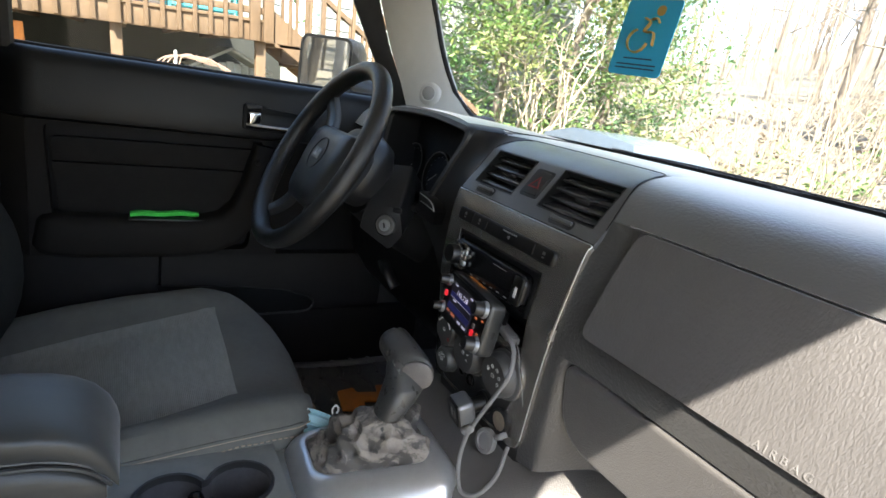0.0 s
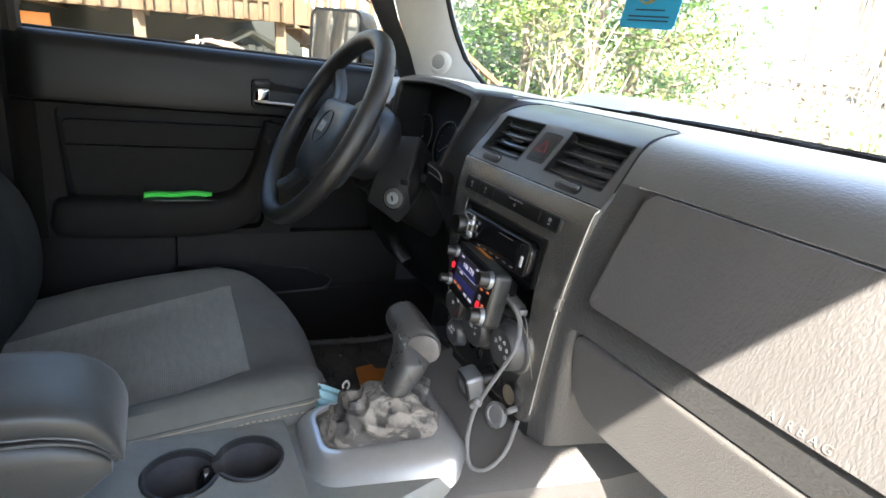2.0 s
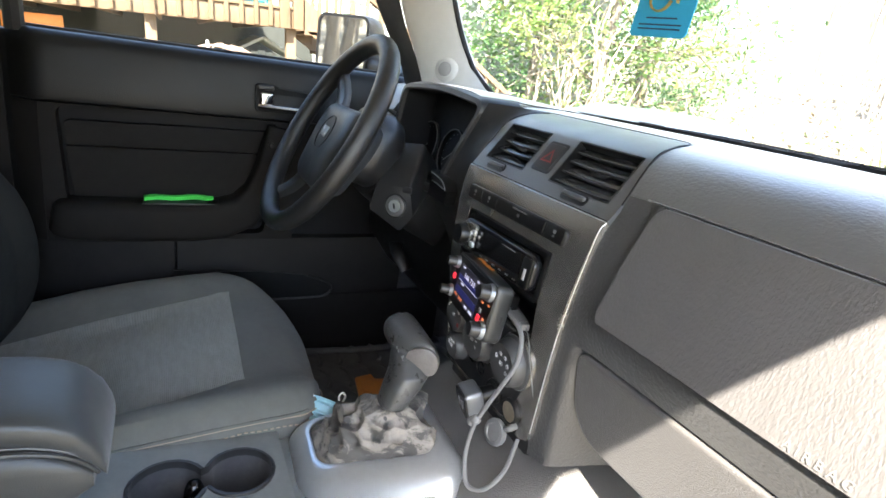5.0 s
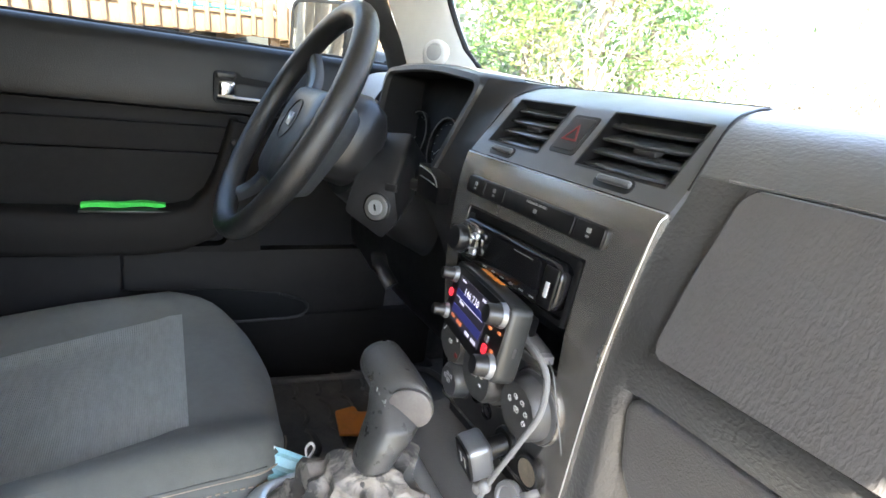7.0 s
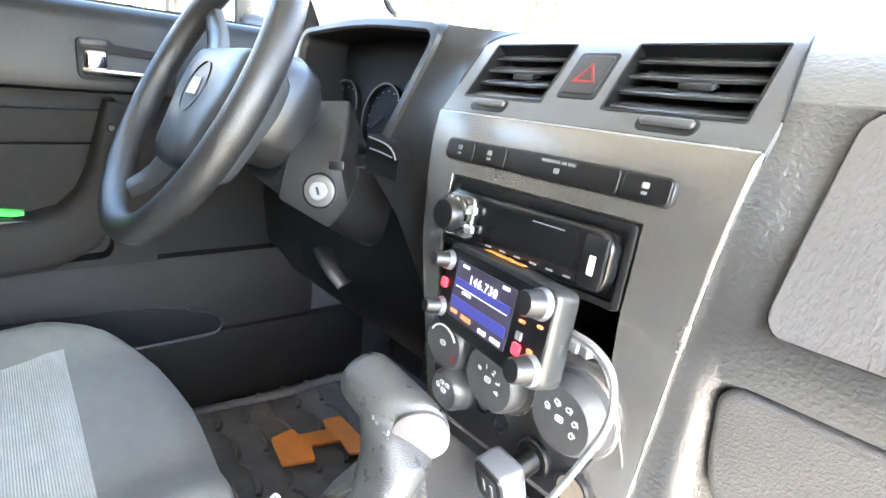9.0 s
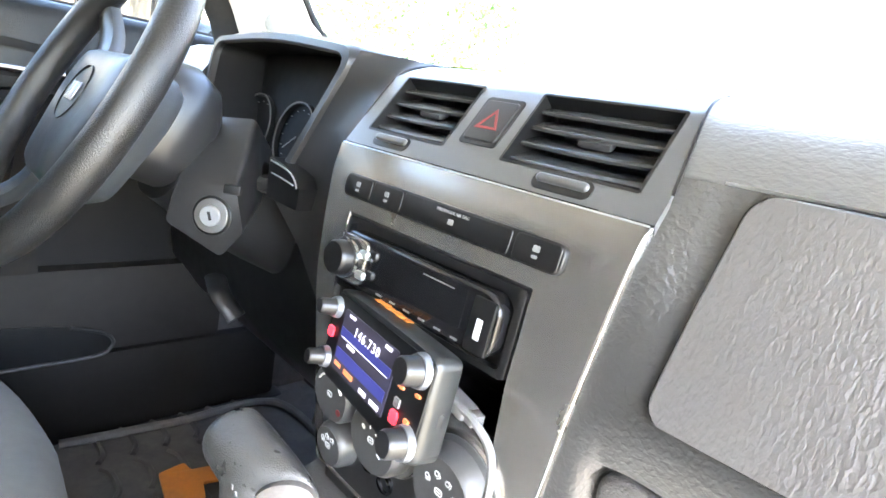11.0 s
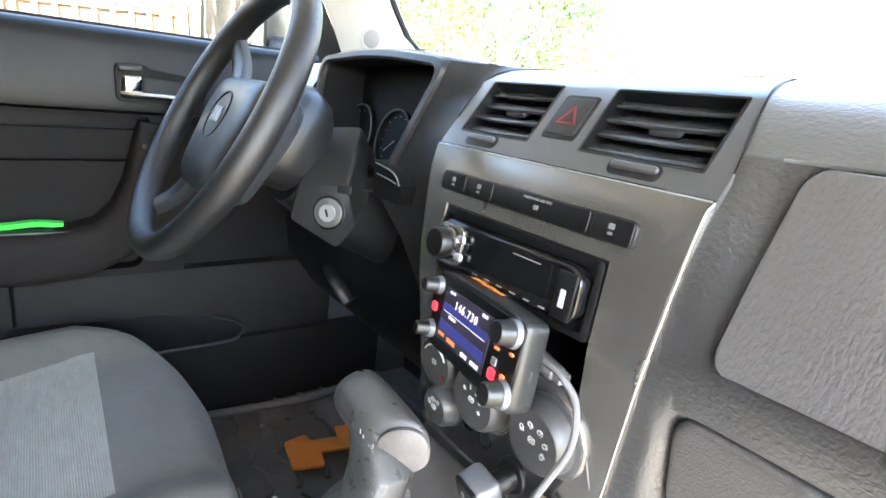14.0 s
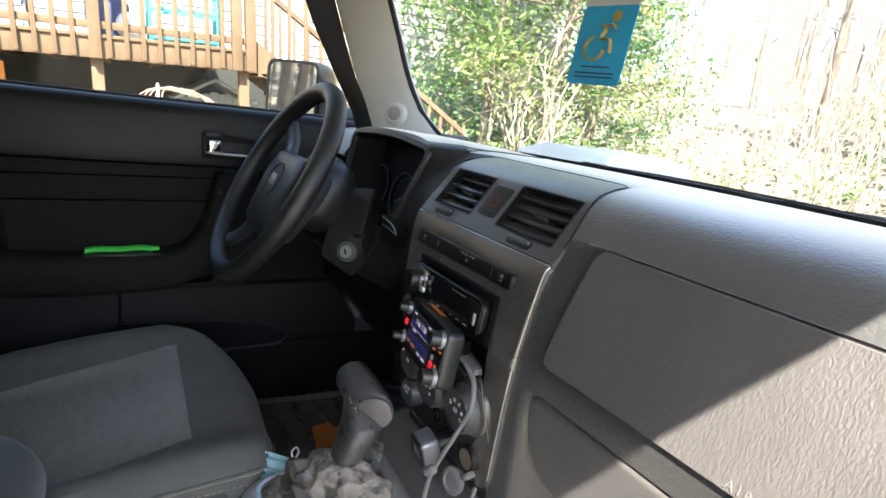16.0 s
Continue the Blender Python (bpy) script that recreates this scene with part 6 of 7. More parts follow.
for y in (-0.30, -0.2, -0.1, 0.0, 0.04, 0.08, 0.11, 0.14, 0.165, 0.19, 0.21, 0.225, 0.238, 0.248, 0.256, 0.262, 0.267, 0.271, 0.274, 0.2765):
    hr, hl = seat_half(y), seat_half(y, True)
    drop = 0.022 * max(0, (y - 0.236) / 0.041) ** 2
    top = []
    for i in range(27):
        f = i / 26
        x = SX - hl + (hl + hr) * f
        d = min(f, 1 - f) * (hl + hr)
        top.append((x, y, seat_top(x, y) - drop - 0.014 * max(0.0, 1 - d / 0.032) ** 2))
    z1, z2 = top[-1][2], top[0][2]
    zb = min(0.70 + (0.03 if y > 0.262 else 0), z1 - 0.07)
    rings.append(top + [(SX + hr + 0.005, y, z1 - 0.010), (SX + hr + 0.008, y, z1 - 0.03), (SX + hr + 0.002, y, zb + 0.02), (SX + hr - min(0.03, hr * 0.4), y, zb), (SX - hl + min(0.03, hl * 0.4), y, zb), (SX - hl - 0.002, y, zb + 0.02), (SX - hl - 0.008, y, z2 - 0.03), (SX - hl - 0.005, y, z2 - 0.010)])
loft(bm, rings)
cush = part("cushion", bm, CLOTH, seat)
bm = B()
g_ = []
wl, wr = -0.540, -0.231
for k in range(41):
    row = [(wl + (wr - wl) * i / 26, -0.24 + (0.399 - 0.00015 * i) * k / 40) for i in range(27)]
    g_.append([Vector((x, y, seat_top(x, y) + (0.0045 if 0 < i < 26 and k < 40 else 0.001))) for i, (x, y) in enumerate(row)])
loft(bm, g_, closed=False)
part("centre_panel", bm, MESHCLOTH, cush, "grey mesh cloth centre panel")
bm = B()
tube(bm, [(SX + seat_half(y) + 0.003, y, seat_top(SX + seat_half(y), y) - 0.017) for y in (-0.16, -0.1, -0.05, 0.0, 0.04, 0.08, 0.12, 0.16, 0.2, 0.22, 0.235)] + [(SX + seat_half(y) + 0.003, y + 0.002, seat_top(SX + seat_half(y), y) - 0.022) for y in (0.248, 0.258, 0.266)], 0.0011, 6)
part("welt", bm, THREAD, cush, "pale tan welt")
bm = B()
for i in range(44):
    y = -0.14 + 0.0085 * i
    hw = seat_half(y)
    hw2 = seat_half(y + 0.005)
    rod(bm, (SX + hw + 0.0072, y, seat_top(SX + hw, y) - 0.028), (SX + hw2 + 0.0072, y + 0.005, seat_top(SX + hw2, y + 0.005) - 0.028), 0.0010, 5)
part("stitching", bm, THREAD, cush, "tan stitching")
bm = B()
tube(bm, [(SX + seat_half(y) + 0.001, y, seat_top(SX + seat_half(y), y) - 0.016) for y in (-0.28, -0.1, 0.0, 0.1, 0.16, 0.2, 0.23)], 0.003, 6)
part("piping", bm, CLOTH, cush)
BACK = ((0.70, -0.338, 0.22, 0.10), (0.74, -0.308, 0.245, 0.115), (0.80, -0.273, 0.258, 0.125), (0.88, -0.263, 0.262, 0.130), (0.95, -0.266, 0.262, 0.128), (1.01, -0.280, 0.258, 0.125), (1.08, -0.323, 0.25, 0.115), (1.18, -0.363, 0.235, 0.10), (1.30, -0.398, 0.215, 0.085), (1.38, -0.418, 0.19, 0.06), (1.41, -0.428, 0.13, 0.03))
BACK = [tuple(float(np.interp(z, [b[0] for b in BACK], [b[i] for b in BACK])) for i in range(4)) for z in [0.70, 0.72, 0.74, 0.77, 0.80, 0.84, 0.88, 0.92, 0.95, 0.98, 1.01, 1.045, 1.08, 1.13, 1.18, 1.24, 1.30, 1.34, 1.38, 1.41]]
BACK = [b if i in (0, len(BACK) - 1) else tuple((BACK[i - 1][j] + 2 * b[j] + BACK[i + 1][j]) / 4 for j in range(4)) for i, b in enumerate(BACK)]
bm = B()
rings = []
for z, cy, hw, hd in BACK:
    ring = []
    for i in range(40):
        a_ = 2 * math.pi * i / 40
        cx_, sn = math.cos(a_), math.sin(a_)
        x = SX + hw * math.copysign(abs(cx_) ** 0.6, cx_)
        f_ = math.copysign(abs(sn) ** 0.6, sn)
        y = cy + hd * f_ * (1 if sn < 0 else (0.66 + 0.40 * min(1, max(0, (abs(x - SX) / hw - 0.45) / 0.4)) ** 1.2))
        ring.append((x, y, z))
    rings.append(ring)
loft(bm, rings)
back = part("backrest", bm, BOLSTER, seat, "charcoal cloth side bolsters, darkened in colour for shade")
bm = B()
g_ = []
for z, cy, hw, hd in BACK[4:17]:
    g_.append([Vector((SX + 0.125 * (-1 + i / 4), cy + hd * (0.66 + 0.40 * max(0, (0.125 * abs(-1 + i / 4) / hw - 0.45) / 0.4) ** 1.2) + 0.003, z)) for i in range(9)])
loft(bm, g_, closed=False)
part("centre_panel", bm, BOLSTER, back, "plain cloth centre panel, darkened in colour for shade")
bm = B()
box(bm, (SX, -0.05, 0.62), (0.42, 0.46, 0.10), 0.02)
part("seat_base", bm, BLACK, seat)
bm = B()
box(bm, (-0.66, 0.02, 0.70), (0.04, 0.4, 0.10), 0.02)
part("side_cover", bm, PLAIN, seat)

# mask tucked beside the seat
mask = thing("face_mask", (-0.125, 0.24, 0.81), "pale blue pleated face mask wedged beside the seat", "face mask")
bm = B()
mk = facing((-0.120, 0.252, 0.813), (0.55, -0.45, 0.7), (-0.3, 0.3, 1))
g_ = []
for k in range(9):
    v = k / 8
    g_.append([mk @ Vector((-0.024 + 0.05 * i / 10, -0.020 + 0.036 * v, 0.004 * math.sin(v * 20) + 0.006 * math.sin(i * 0.5))) for i in range(11)])
loft(bm, g_, closed=False)
loft(bm, [[p - mk.col[2].to_3d() * 0.003 for p in r] for r in g_][::-1], closed=False)
part("fabric", bm, MASKBLUE, mask)
bm = B()
box(bm, (-0.0225, -0.002, 0.006), (0.005, 0.036, 0.002), 0.0005, m=mk)
part("border", bm, WHITE, mask)
bm = B()
tube(bm, [mk @ Vector((0.020, 0.014, 0.0)), mk @ Vector((0.024, 0.026, 0.004)), mk @ Vector((0.019, 0.031, 0.006)), mk @ Vector((0.016, 0.024, 0.008)), mk @ Vector((0.020, 0.016, 0.008))], 0.0016, 6)
part("ear_loop", bm, WHITE, mask)

# ---- floor mat with ribs and an orange mark ----
mat_ = thing("floor_mat", (-0.45, 0.5, 0.57), "dusty black rubber floor mat with moulded ribs", "floor mat")
bm = B()
slab(bm, round_poly([(-0.68, 0.30), (-0.17, 0.30), (-0.17, 0.72), (-0.66, 0.72)], 0.04, 5), Matrix.Translation((0, 0, 0.592)), 0.02, 0.006)
part("sheet", bm, MAT, mat_)
rib_m = B()
tube(rib_m, [(-0.04, 0, 0), (-0.02, 0.01, 0.0), (0.02, 0.01, 0), (0.04, 0, 0)], 0.005, 6, 3)
rib = finish(rib_m, "rib", MAT)
for i in range(5):
    for k in range(6):
        piece("rib", rib, mat_, Matrix.Translation((-0.18 + 0.095 * i, -0.13 + 0.05 * k, 0.024)) @ pose(0, 0, 0, 0, 0, 0))
bm = B()
tube(bm, [(-0.66, 0.33, 0.60), (-0.64, 0.5, 0.60), (-0.62, 0.69, 0.60), (-0.4, 0.705, 0.60), (-0.19, 0.70, 0.60)], 0.008, 8)
part("raised_edge", bm, MAT, mat_)
# the mat's orange mark, built as a thin separate plate
org = thing("orange_mat_mark", (-0.46, 0.48, 0.60), "flat orange mark on the floor mat", "bracket")
bm = B()
slab(bm, round_poly([(-0.505, 0.432), (-0.430, 0.420), (-0.415, 0.470), (-0.452, 0.480), (-0.44, 0.53), (-0.40, 0.525), (-0.385, 0.565), (-0.505, 0.565), (-0.51, 0.53), (-0.48, 0.525), (-0.49, 0.475), (-0.512, 0.472)], 0.004, 2), Matrix.Translation((0, 0, 0.609)), 0.005, 0.0015)
part("plate", bm, ORANGE, org)

# accelerator and brake, deep in the dark
pedal = thing("pedal", (-0.36, 0.74, 0.70), "black rubber pedal on a steel arm", "pedal")
bm = B()
box(bm, (0, 0, 0), (0.10, 0.02, 0.06), 0.006, m=pose(-0.36, 0.70, 0.74, -30))
part("pad", bm, RUBBER, pedal)
bm = B()
tube(bm, [(-0.36, 0.71, 0.75), (-0.36, 0.74, 0.85), (-0.36, 0.72, 0.98)], 0.008, 8)
part("arm", bm, BLACK, pedal)

# ---- hanging parking card ----
card = thing("parking_placard", (-0.007, 0.61, 1.49), "blue and white hanging parking card with a wheelchair sign", "placard")
cm2 = facing((-0.006, 0.61, 1.4375), (0.15, -0.98, 0.12), (0.02, 0.05, 1))
bm = B()
slab(bm, rounded(0.083, 0.101, 0.006), cm2 @ Matrix.Translation((0, -0.006, 0)), 0.0012)
part("blue_panel", bm, PLACARD, card)
bm = B()
slab(bm, rounded(0.083, 0.06, 0.003), cm2 @ Matrix.Translation((0, 0.0735, 0.0002)), 0.0012)
part("white_panel", bm, WHITE, card, "white upper part")
bm = B()
slab(bm, rounded(0.05, 0.016, 0.001), cm2 @ Matrix.Translation((0.004, 0.062, 0.0008)), 0.0008)
for i in range(2):
    slab(bm, rounded(0.07, 0.004, 0.001), cm2 @ Matrix.Translation((0, 0.082 + 0.008 * i, 0.0008)), 0.0008)
part("white_panel_print", bm, DIMINK, card)
bm = B()
w2 = cm2 @ Matrix.Translation((0, 0.0015, 0.0012))
arc = [w2 @ Vector((-0.008 + 0.0155 * math.cos(a), -0.012 + 0.0155 * math.sin(a), 0)) for a in [radians(110 + 24 * i) for i in range(11)]]
tube(bm, arc, 0.004, 6, 3, flat=0.3)
tube(bm, [w2 @ Vector(p) for p in ((-0.006, 0.018, 0), (0.004, 0.012, 0), (-0.002, 0.0, 0), (0.013, -0.001, 0), (0.017, -0.018, 0))], 0.0045, 6, 3, flat=0.3)
tube(bm, [w2 @ Vector(p) for p in ((0.004, 0.016, 0), (0.012, 0.018, 0), (0.017, 0.012, 0))], 0.0042, 6, 3, flat=0.3)
lathe(bm, [(0.0068, 0), (0.0068, 0.0006), (0.001, 0.0007)], w2 @ Matrix.Translation((0.014, 0.028, 0)), 16)
part("wheelchair_sign", bm, PLACARDGOLD, card, "pale gold wheelchair sign")
bm = B()
for yy, w in ((-0.034, 0.045), (-0.042, 0.062), (-0.047, 0.062)):
    slab(bm, rounded(w, 0.0018, 0.0006), cm2 @ Matrix.Translation((0, yy, 0.0006)), 0.0008)
part("small_print", bm, NAVY, card)
mirror2 = thing("rear_view_mirror", (0, 0.60, 1.58), "black interior mirror on the windscreen", "mirror")
bm = B()
mm2 = facing((-0.005, 0.60, 1.585), (-0.25, -0.95, -0.05))
slab(bm, rounded(0.24, 0.065, 0.025), mm2, 0.03, 0.006)
part("housing", bm, BLACK, mirror2)
bm = B()
slab(bm, rounded(0.225, 0.052, 0.02), mm2 @ Matrix.Translation((0, 0, 0.001)), 0.001)
part("mirror_glass", bm, MIRROR, mirror2)
bm = B()
tube(bm, [(0, 0.62, 1.59), (0, 0.65, 1.61), (0, 0.668, 1.615)], 0.012, 8)
part("stem", bm, BLACK, mirror2)
bm = B()
tube(bm, [cm2 @ Vector((0, 0.105, -0.0006)), (-0.004, 0.615, 1.56), (-0.004, 0.622, 1.585)], 0.006, 8, flat=0.2)
part("hook", bm, WHITE, card)


# ---- outdoors ----
def ground_z(x, y):
    """The drive is level; ahead and to the passenger side the wooded bank climbs."""
    d = 0.55 * (y - 4.5) + 0.25 * (x + 1.0)
    h = 0.62 * max(0.0, d) / (1 + 0.012 * max(0.0, d))
    h = h if y > 2.5 else 0.0
    back = max(0.0, -y - 5)
    return min(h, 17.0) + 0.25 * back + 0.05 * noise.noise(Vector((x * 0.35, y * 0.35, 0)))

bm = B()
def spread(n, r):
    return [math.copysign(abs(u) ** 2.2, u) * r for u in [-1 + 2 * i / n for i in range(n + 1)]]
gx, gy = spread(70, 220.0), spread(70, 220.0)
loft(bm, [[(x, y, ground_z(x, y) if math.hypot(x, y) < 60 else ground_z(x * 60 / math.hypot(x, y), y * 60 / math.hypot(x, y))) for x in gx] for y in gy], closed=False)
ground = solid("ground", bm, LITTER, "brown leaf litter over rising woodland ground", "ground", kind="structure")

rnd = random.Random(11)
verts, faces = [], []
for i in range(9000):
    y = 3.0 + 14 * rnd.random() ** 1.3
    x = -9 + 14 * rnd.random()
    if math.hypot(x, y - 0.4) < 2.6:
        continue
    z = ground_z(x, y) + 0.02
    s = 0.03 + 0.04 * rnd.random()
    a, t = rnd.random() * 6.28, rnd.uniform(-0.6, 0.6)
    u = Vector((math.cos(a), math.sin(a), t)) * s
    v = Vector((-math.sin(a), math.cos(a), rnd.uniform(-0.4, 0.4))) * s * 0.6
    c = Vector((x, y, z + 0.02))
    k = len(verts)
    verts += [c - u, c + v, c + u, c - v]
    faces.append((k, k + 1, k + 2, k + 3))
me = bpy.data.meshes.new("fallen_leaves")
me.from_pydata(verts, [], faces)
me.materials.append(DRYLEAF)
tagged(new("fallen_leaves", me), "scattered dry brown leaves on the bank", "leaves", kind="stuff")


def leaf_mesh(name, clumps, per, size, spread_, material, rnd, slim=0.45):
    """Small leaf blades round clump centres."""
    verts, faces = [], []
    for c, w in clumps:
        for _ in range(per):
            p = c + Vector((rnd.gauss(0, 1), rnd.gauss(0, 1), rnd.gauss(0, 0.8))) * spread_ * w
            s = size * rnd.uniform(0.6, 1.3)
            u = Vector((rnd.gauss(0, 1), rnd.gauss(0, 1), rnd.gauss(-0.2, 0.6))).normalized()
            v = u.cross(Vector((rnd.gauss(0, 0.5), rnd.gauss(0, 0.5), 1))).normalized() * s * slim
            u *= s
            k = len(verts)
            verts += [p - u, p + v - u * 0.1, p + u, p - v - u * 0.1]
            faces.append((k, k + 1, k + 2, k + 3))
    me = bpy.data.meshes.new(name)
    me.from_pydata(verts, [], faces)
    me.materials.append(material)
    return me


def limb_tubes(bm, start, way, length, r, rnd, depth, tips, droop=0.0):
    """A limb with its side limbs; tips collects where leaves grow."""
    p, d = Vector(start), Vector(way).normalized()
    pts = [p.copy()]
    for i in range(4):
        d = (d + Vector((rnd.gauss(0, 0.13), rnd.gauss(0, 0.13), rnd.gauss(0, 0.1) - droop * 0.1))).normalized()
        p = p + d * length / 4
        pts.append(p.copy())
        if depth < 2:
            tips.append((p.copy(), 1.0))
    rings, x = [], None
    for i, q in enumerate(pts):
        m = frame_of(q, pts[min(i + 1, 4)] - pts[max(i - 1, 0)], x)
        x = m.col[0].to_3d()
        rings.append(circle(m, r * (1 - 0.8 * i / 4), 6 if depth > 1 else 4))
    loft(bm, rings)
    if depth > 0:
        for k in range(3 + (depth > 1)):
            j = rnd.choice((1, 2, 2, 3, 3, 4))
            side = Vector((rnd.gauss(0, 1), rnd.gauss(0, 1), rnd.gauss(0.3, 0.5))).normalized()
            limb_tubes(bm, pts[j], (d + side * 0.95), length * rnd.uniform(0.45, 0.65), r * 0.4, rnd, depth - 1, tips, droop)


def tree(at, height, r, seed, leaves=None, per=10, size=0.07, spread_=0.28, bark=BARK, depth=2, start=0.2, limbs=9, reach=0.35, label="", name="tree", lean=0.0):
    rn = random.Random(seed)
    z0 = ground_z(at[0], at[1]) - 0.1
    t = thing(name, (at[0], at[1], z0), label, "tree", "trees")
    bm = B()
    lx, ly = rn.gauss(0, 0.03) + lean, rn.gauss(0, 0.03)
    axis_pts = [Vector((at[0] + lx * h + 0.06 * math.sin(h * 1.3 + seed), at[1] + ly * h + 0.06 * math.cos(h * 1.1 + seed), z0 + h)) for h in [height * i / 8 for i in range(9)]]
    rings = [circle(frame_of(q, (0, 0, 1)), r * (1.25 if i == 0 else 1 - 0.8 * i / 8), 10) for i, q in enumerate(axis_pts)]
    loft(bm, rings)
    part("trunk", bm, bark, t, "", 60)
    bm = B()
    tips = []
    for k in range(limbs):
        f = start + (0.97 - start) * (k + rn.random() * 0.8) / limbs
        i = min(7, int(f * 8))
        q = axis_pts[i].lerp(axis_pts[i + 1], f * 8 - i)
        a = k * 2.4 + rn.random()
        limb_tubes(bm, q, (math.cos(a), math.sin(a), rn.uniform(0.0, 0.7)), height * reach * (1.05 - f * 0.7), r * 0.4 * (1.1 - f), rn, depth - 1, tips, 0.5)
    part("limbs", bm, bark if bark is not BARK or leaves else TWIG, t)
    if leaves:
        ob = new("crown", leaf_mesh("crown", tips, per, size, spread_, leaves, rn))
        ob.parent = t
        ob.data.transform(Matrix.Translation(-Vector((at[0], at[1], z0))))
    return t


# broadleaf evergreens ahead of the driver's side
tree((-6.4, 4.7), 5.2, 0.09, 1, LEAF, 40, 0.05, 0.26, limbs=15, start=0.06, reach=0.34, label="broadleaf evergreen with glossy fresh green leaves")
tree((-5.6, 5.3), 5.6, 0.10, 2, LEAFYELLOW, 30, 0.048, 0.26, limbs=13, start=0.12, reach=0.27, label="tall shrub with yellow-green leaves and bare lower stems")
tree((-7.6, 4.2), 4.2, 0.09, 3, LEAFDARK, 50, 0.045, 0.26, limbs=15, start=0.04, reach=0.42, label="dense dark evergreen beside the drive")
tree((-5.9, 6.4), 3.6, 0.08, 4, LEAFDARK, 44, 0.04, 0.2, limbs=15, start=0.06, reach=0.44, label="low spreading evergreen with fine leaves")
tree((-8.6, 6.4), 7.0, 0.12, 5, LEAF, 44, 0.055, 0.34, limbs=15, start=0.1, reach=0.34, label="broadleaf evergreen behind the shrubs")
tree((-7.6, 8.0), 7.5, 0.12, 6, LEAFYELLOW, 38, 0.055, 0.34, limbs=13, start=0.12, reach=0.28, label="light green tree at the edge of the woods")
tree((-10.5, 5.2), 6.5, 0.12, 7, LEAFDARK, 28, 0.05, 0.36, limbs=14, start=0.06, reach=0.4, label="dark evergreen beyond the drive")
# clump of pale bare stems in front of them
stems = thing("bare_shrub", (-5.3, 4.7, ground_z(-5.3, 4.7)), "clump of tan bare shrub stems", "shrub")
rn = random.Random(21)
for k in range(34):
    a, d = rn.random() * 6.28, 0.55 * rn.random()
    x, y = -5.3 + d * math.cos(a) * 1.4, 4.7 + d * math.sin(a)
    bm = B()
    h = rn.uniform(1.3, 2.9)
    z0 = ground_z(x, y) - 0.05
    tube(bm, [(x, y, z0), (x + rn.gauss(0, 0.1), y + rn.gauss(0, 0.1), z0 + h * 0.4), (x + rn.gauss(0, 0.25), y + rn.gauss(0, 0.25), z0 + h * 0.75), (x + rn.gauss(0, 0.4), y + rn.gauss(0, 0.4), z0 + h)], 0.014, 5, 3, radii=[0.016, 0.012, 0.004])
    part("stem", bm, TWIG, stems)
# bare woods on the bank, and behind the car for the mirror
rn = random.Random(31)
count = 0
while count < 80:
    y, x = rn.uniform(8.0, 26), rn.uniform(-11, 10)
    if x < -3.2 - 0.25 * (y - 6) and y < 12:
        continue
    pale = rn.random() < 0.35
    tree((x, y), rn.uniform(7, 12), rn.uniform(0.03, 0.085), 100 + count, None, bark=PALEBARK if pale else BARK, depth=3 if y < 14 else 2, limbs=9, start=0.15, reach=0.26, label="bare grey-barked tree on the bank" if not pale else "bare pale-barked tree on the bank", lean=rn.gauss(0, 0.04))
    count += 1
tree((-1.9, 9.0), 11, 0.17, 300, None, bark=PALEBARK, depth=3, limbs=8, start=0.4, reach=0.2, label="thick pale-barked trunk on the bank", lean=0.12)
for k in range(46):
    x, y = rn.uniform(-6, 2.5), rn.uniform(-18, -5.5)
    tree((x, y), rn.uniform(7, 11), rn.uniform(0.06, 0.13), 400 + k, None, bark=PALEBARK if k % 2 else BARK, depth=2, limbs=8, start=0.2, reach=0.25, label="bare tree behind the car")
# far woods: many thin trunks with a few limbs each
def far_woods(name, n, place, seed, label):
    rn = random.Random(seed)
    verts, faces = [], []
    def stick(a, b, r0, r1):
        k = len(verts)
        for c, r in ((a, r0), (b, r1)):
            for i in range(3):
                an = 2.094 * i
                verts.append((c[0] + r * math.cos(an), c[1] + r * math.sin(an), c[2]))
        for i in range(3):
            j = (i + 1) % 3
            faces.append((k + i, k + j, k + 3 + j, k + 3 + i))
    for _ in range(n):
        x, y = place(rn)
        z = ground_z(x, y) - 0.2
        h, r = rn.uniform(5, 13), rn.uniform(0.015, 0.055)
        lx, ly = rn.gauss(0, 0.09) * h, rn.gauss(0, 0.07) * h
        top = (x + lx, y + ly, z + h)
        stick((x, y, z), top, r, r * 0.3)
        for _ in range(9):
            f = rn.uniform(0.15, 0.95)
            a = (x + lx * f, y + ly * f, z + h * f)
            l = rn.uniform(0.6, 2.2) * (1.1 - 0.6 * f)
            an, up = rn.random() * 6.28, rn.uniform(0.1, 0.9)
            b = (a[0] + l * math.cos(an), a[1] + l * math.sin(an), a[2] + l * up)
            stick(a, b, r * 0.3, r * 0.1)
            for _ in range(2):
                an2, l2 = an + rn.gauss(0, 0.8), l * 0.5
                m_ = (a[0] * 0.4 + b[0] * 0.6, a[1] * 0.4 + b[1] * 0.6, a[2] * 0.4 + b[2] * 0.6)
                stick(m_, (m_[0] + l2 * math.cos(an2), m_[1] + l2 * math.sin(an2), m_[2] + l2 * up), r * 0.15, r * 0.06)
    me = bpy.data.meshes.new(name)
    me.from_pydata(verts, [], faces)
    me.materials.append(BARK)
    tagged(new(name, me), label, "woods", kind="stuff")
far_woods("woods_ahead", 1000, lambda r: (r.uniform(-34, 26), r.uniform(15, 50)), 51, "bare grey woods climbing the bank")
far_woods("woods_behind", 620, lambda r: (r.uniform(-20, 12), r.uniform(-32, -6)), 52, "bare grey woods behind the car")
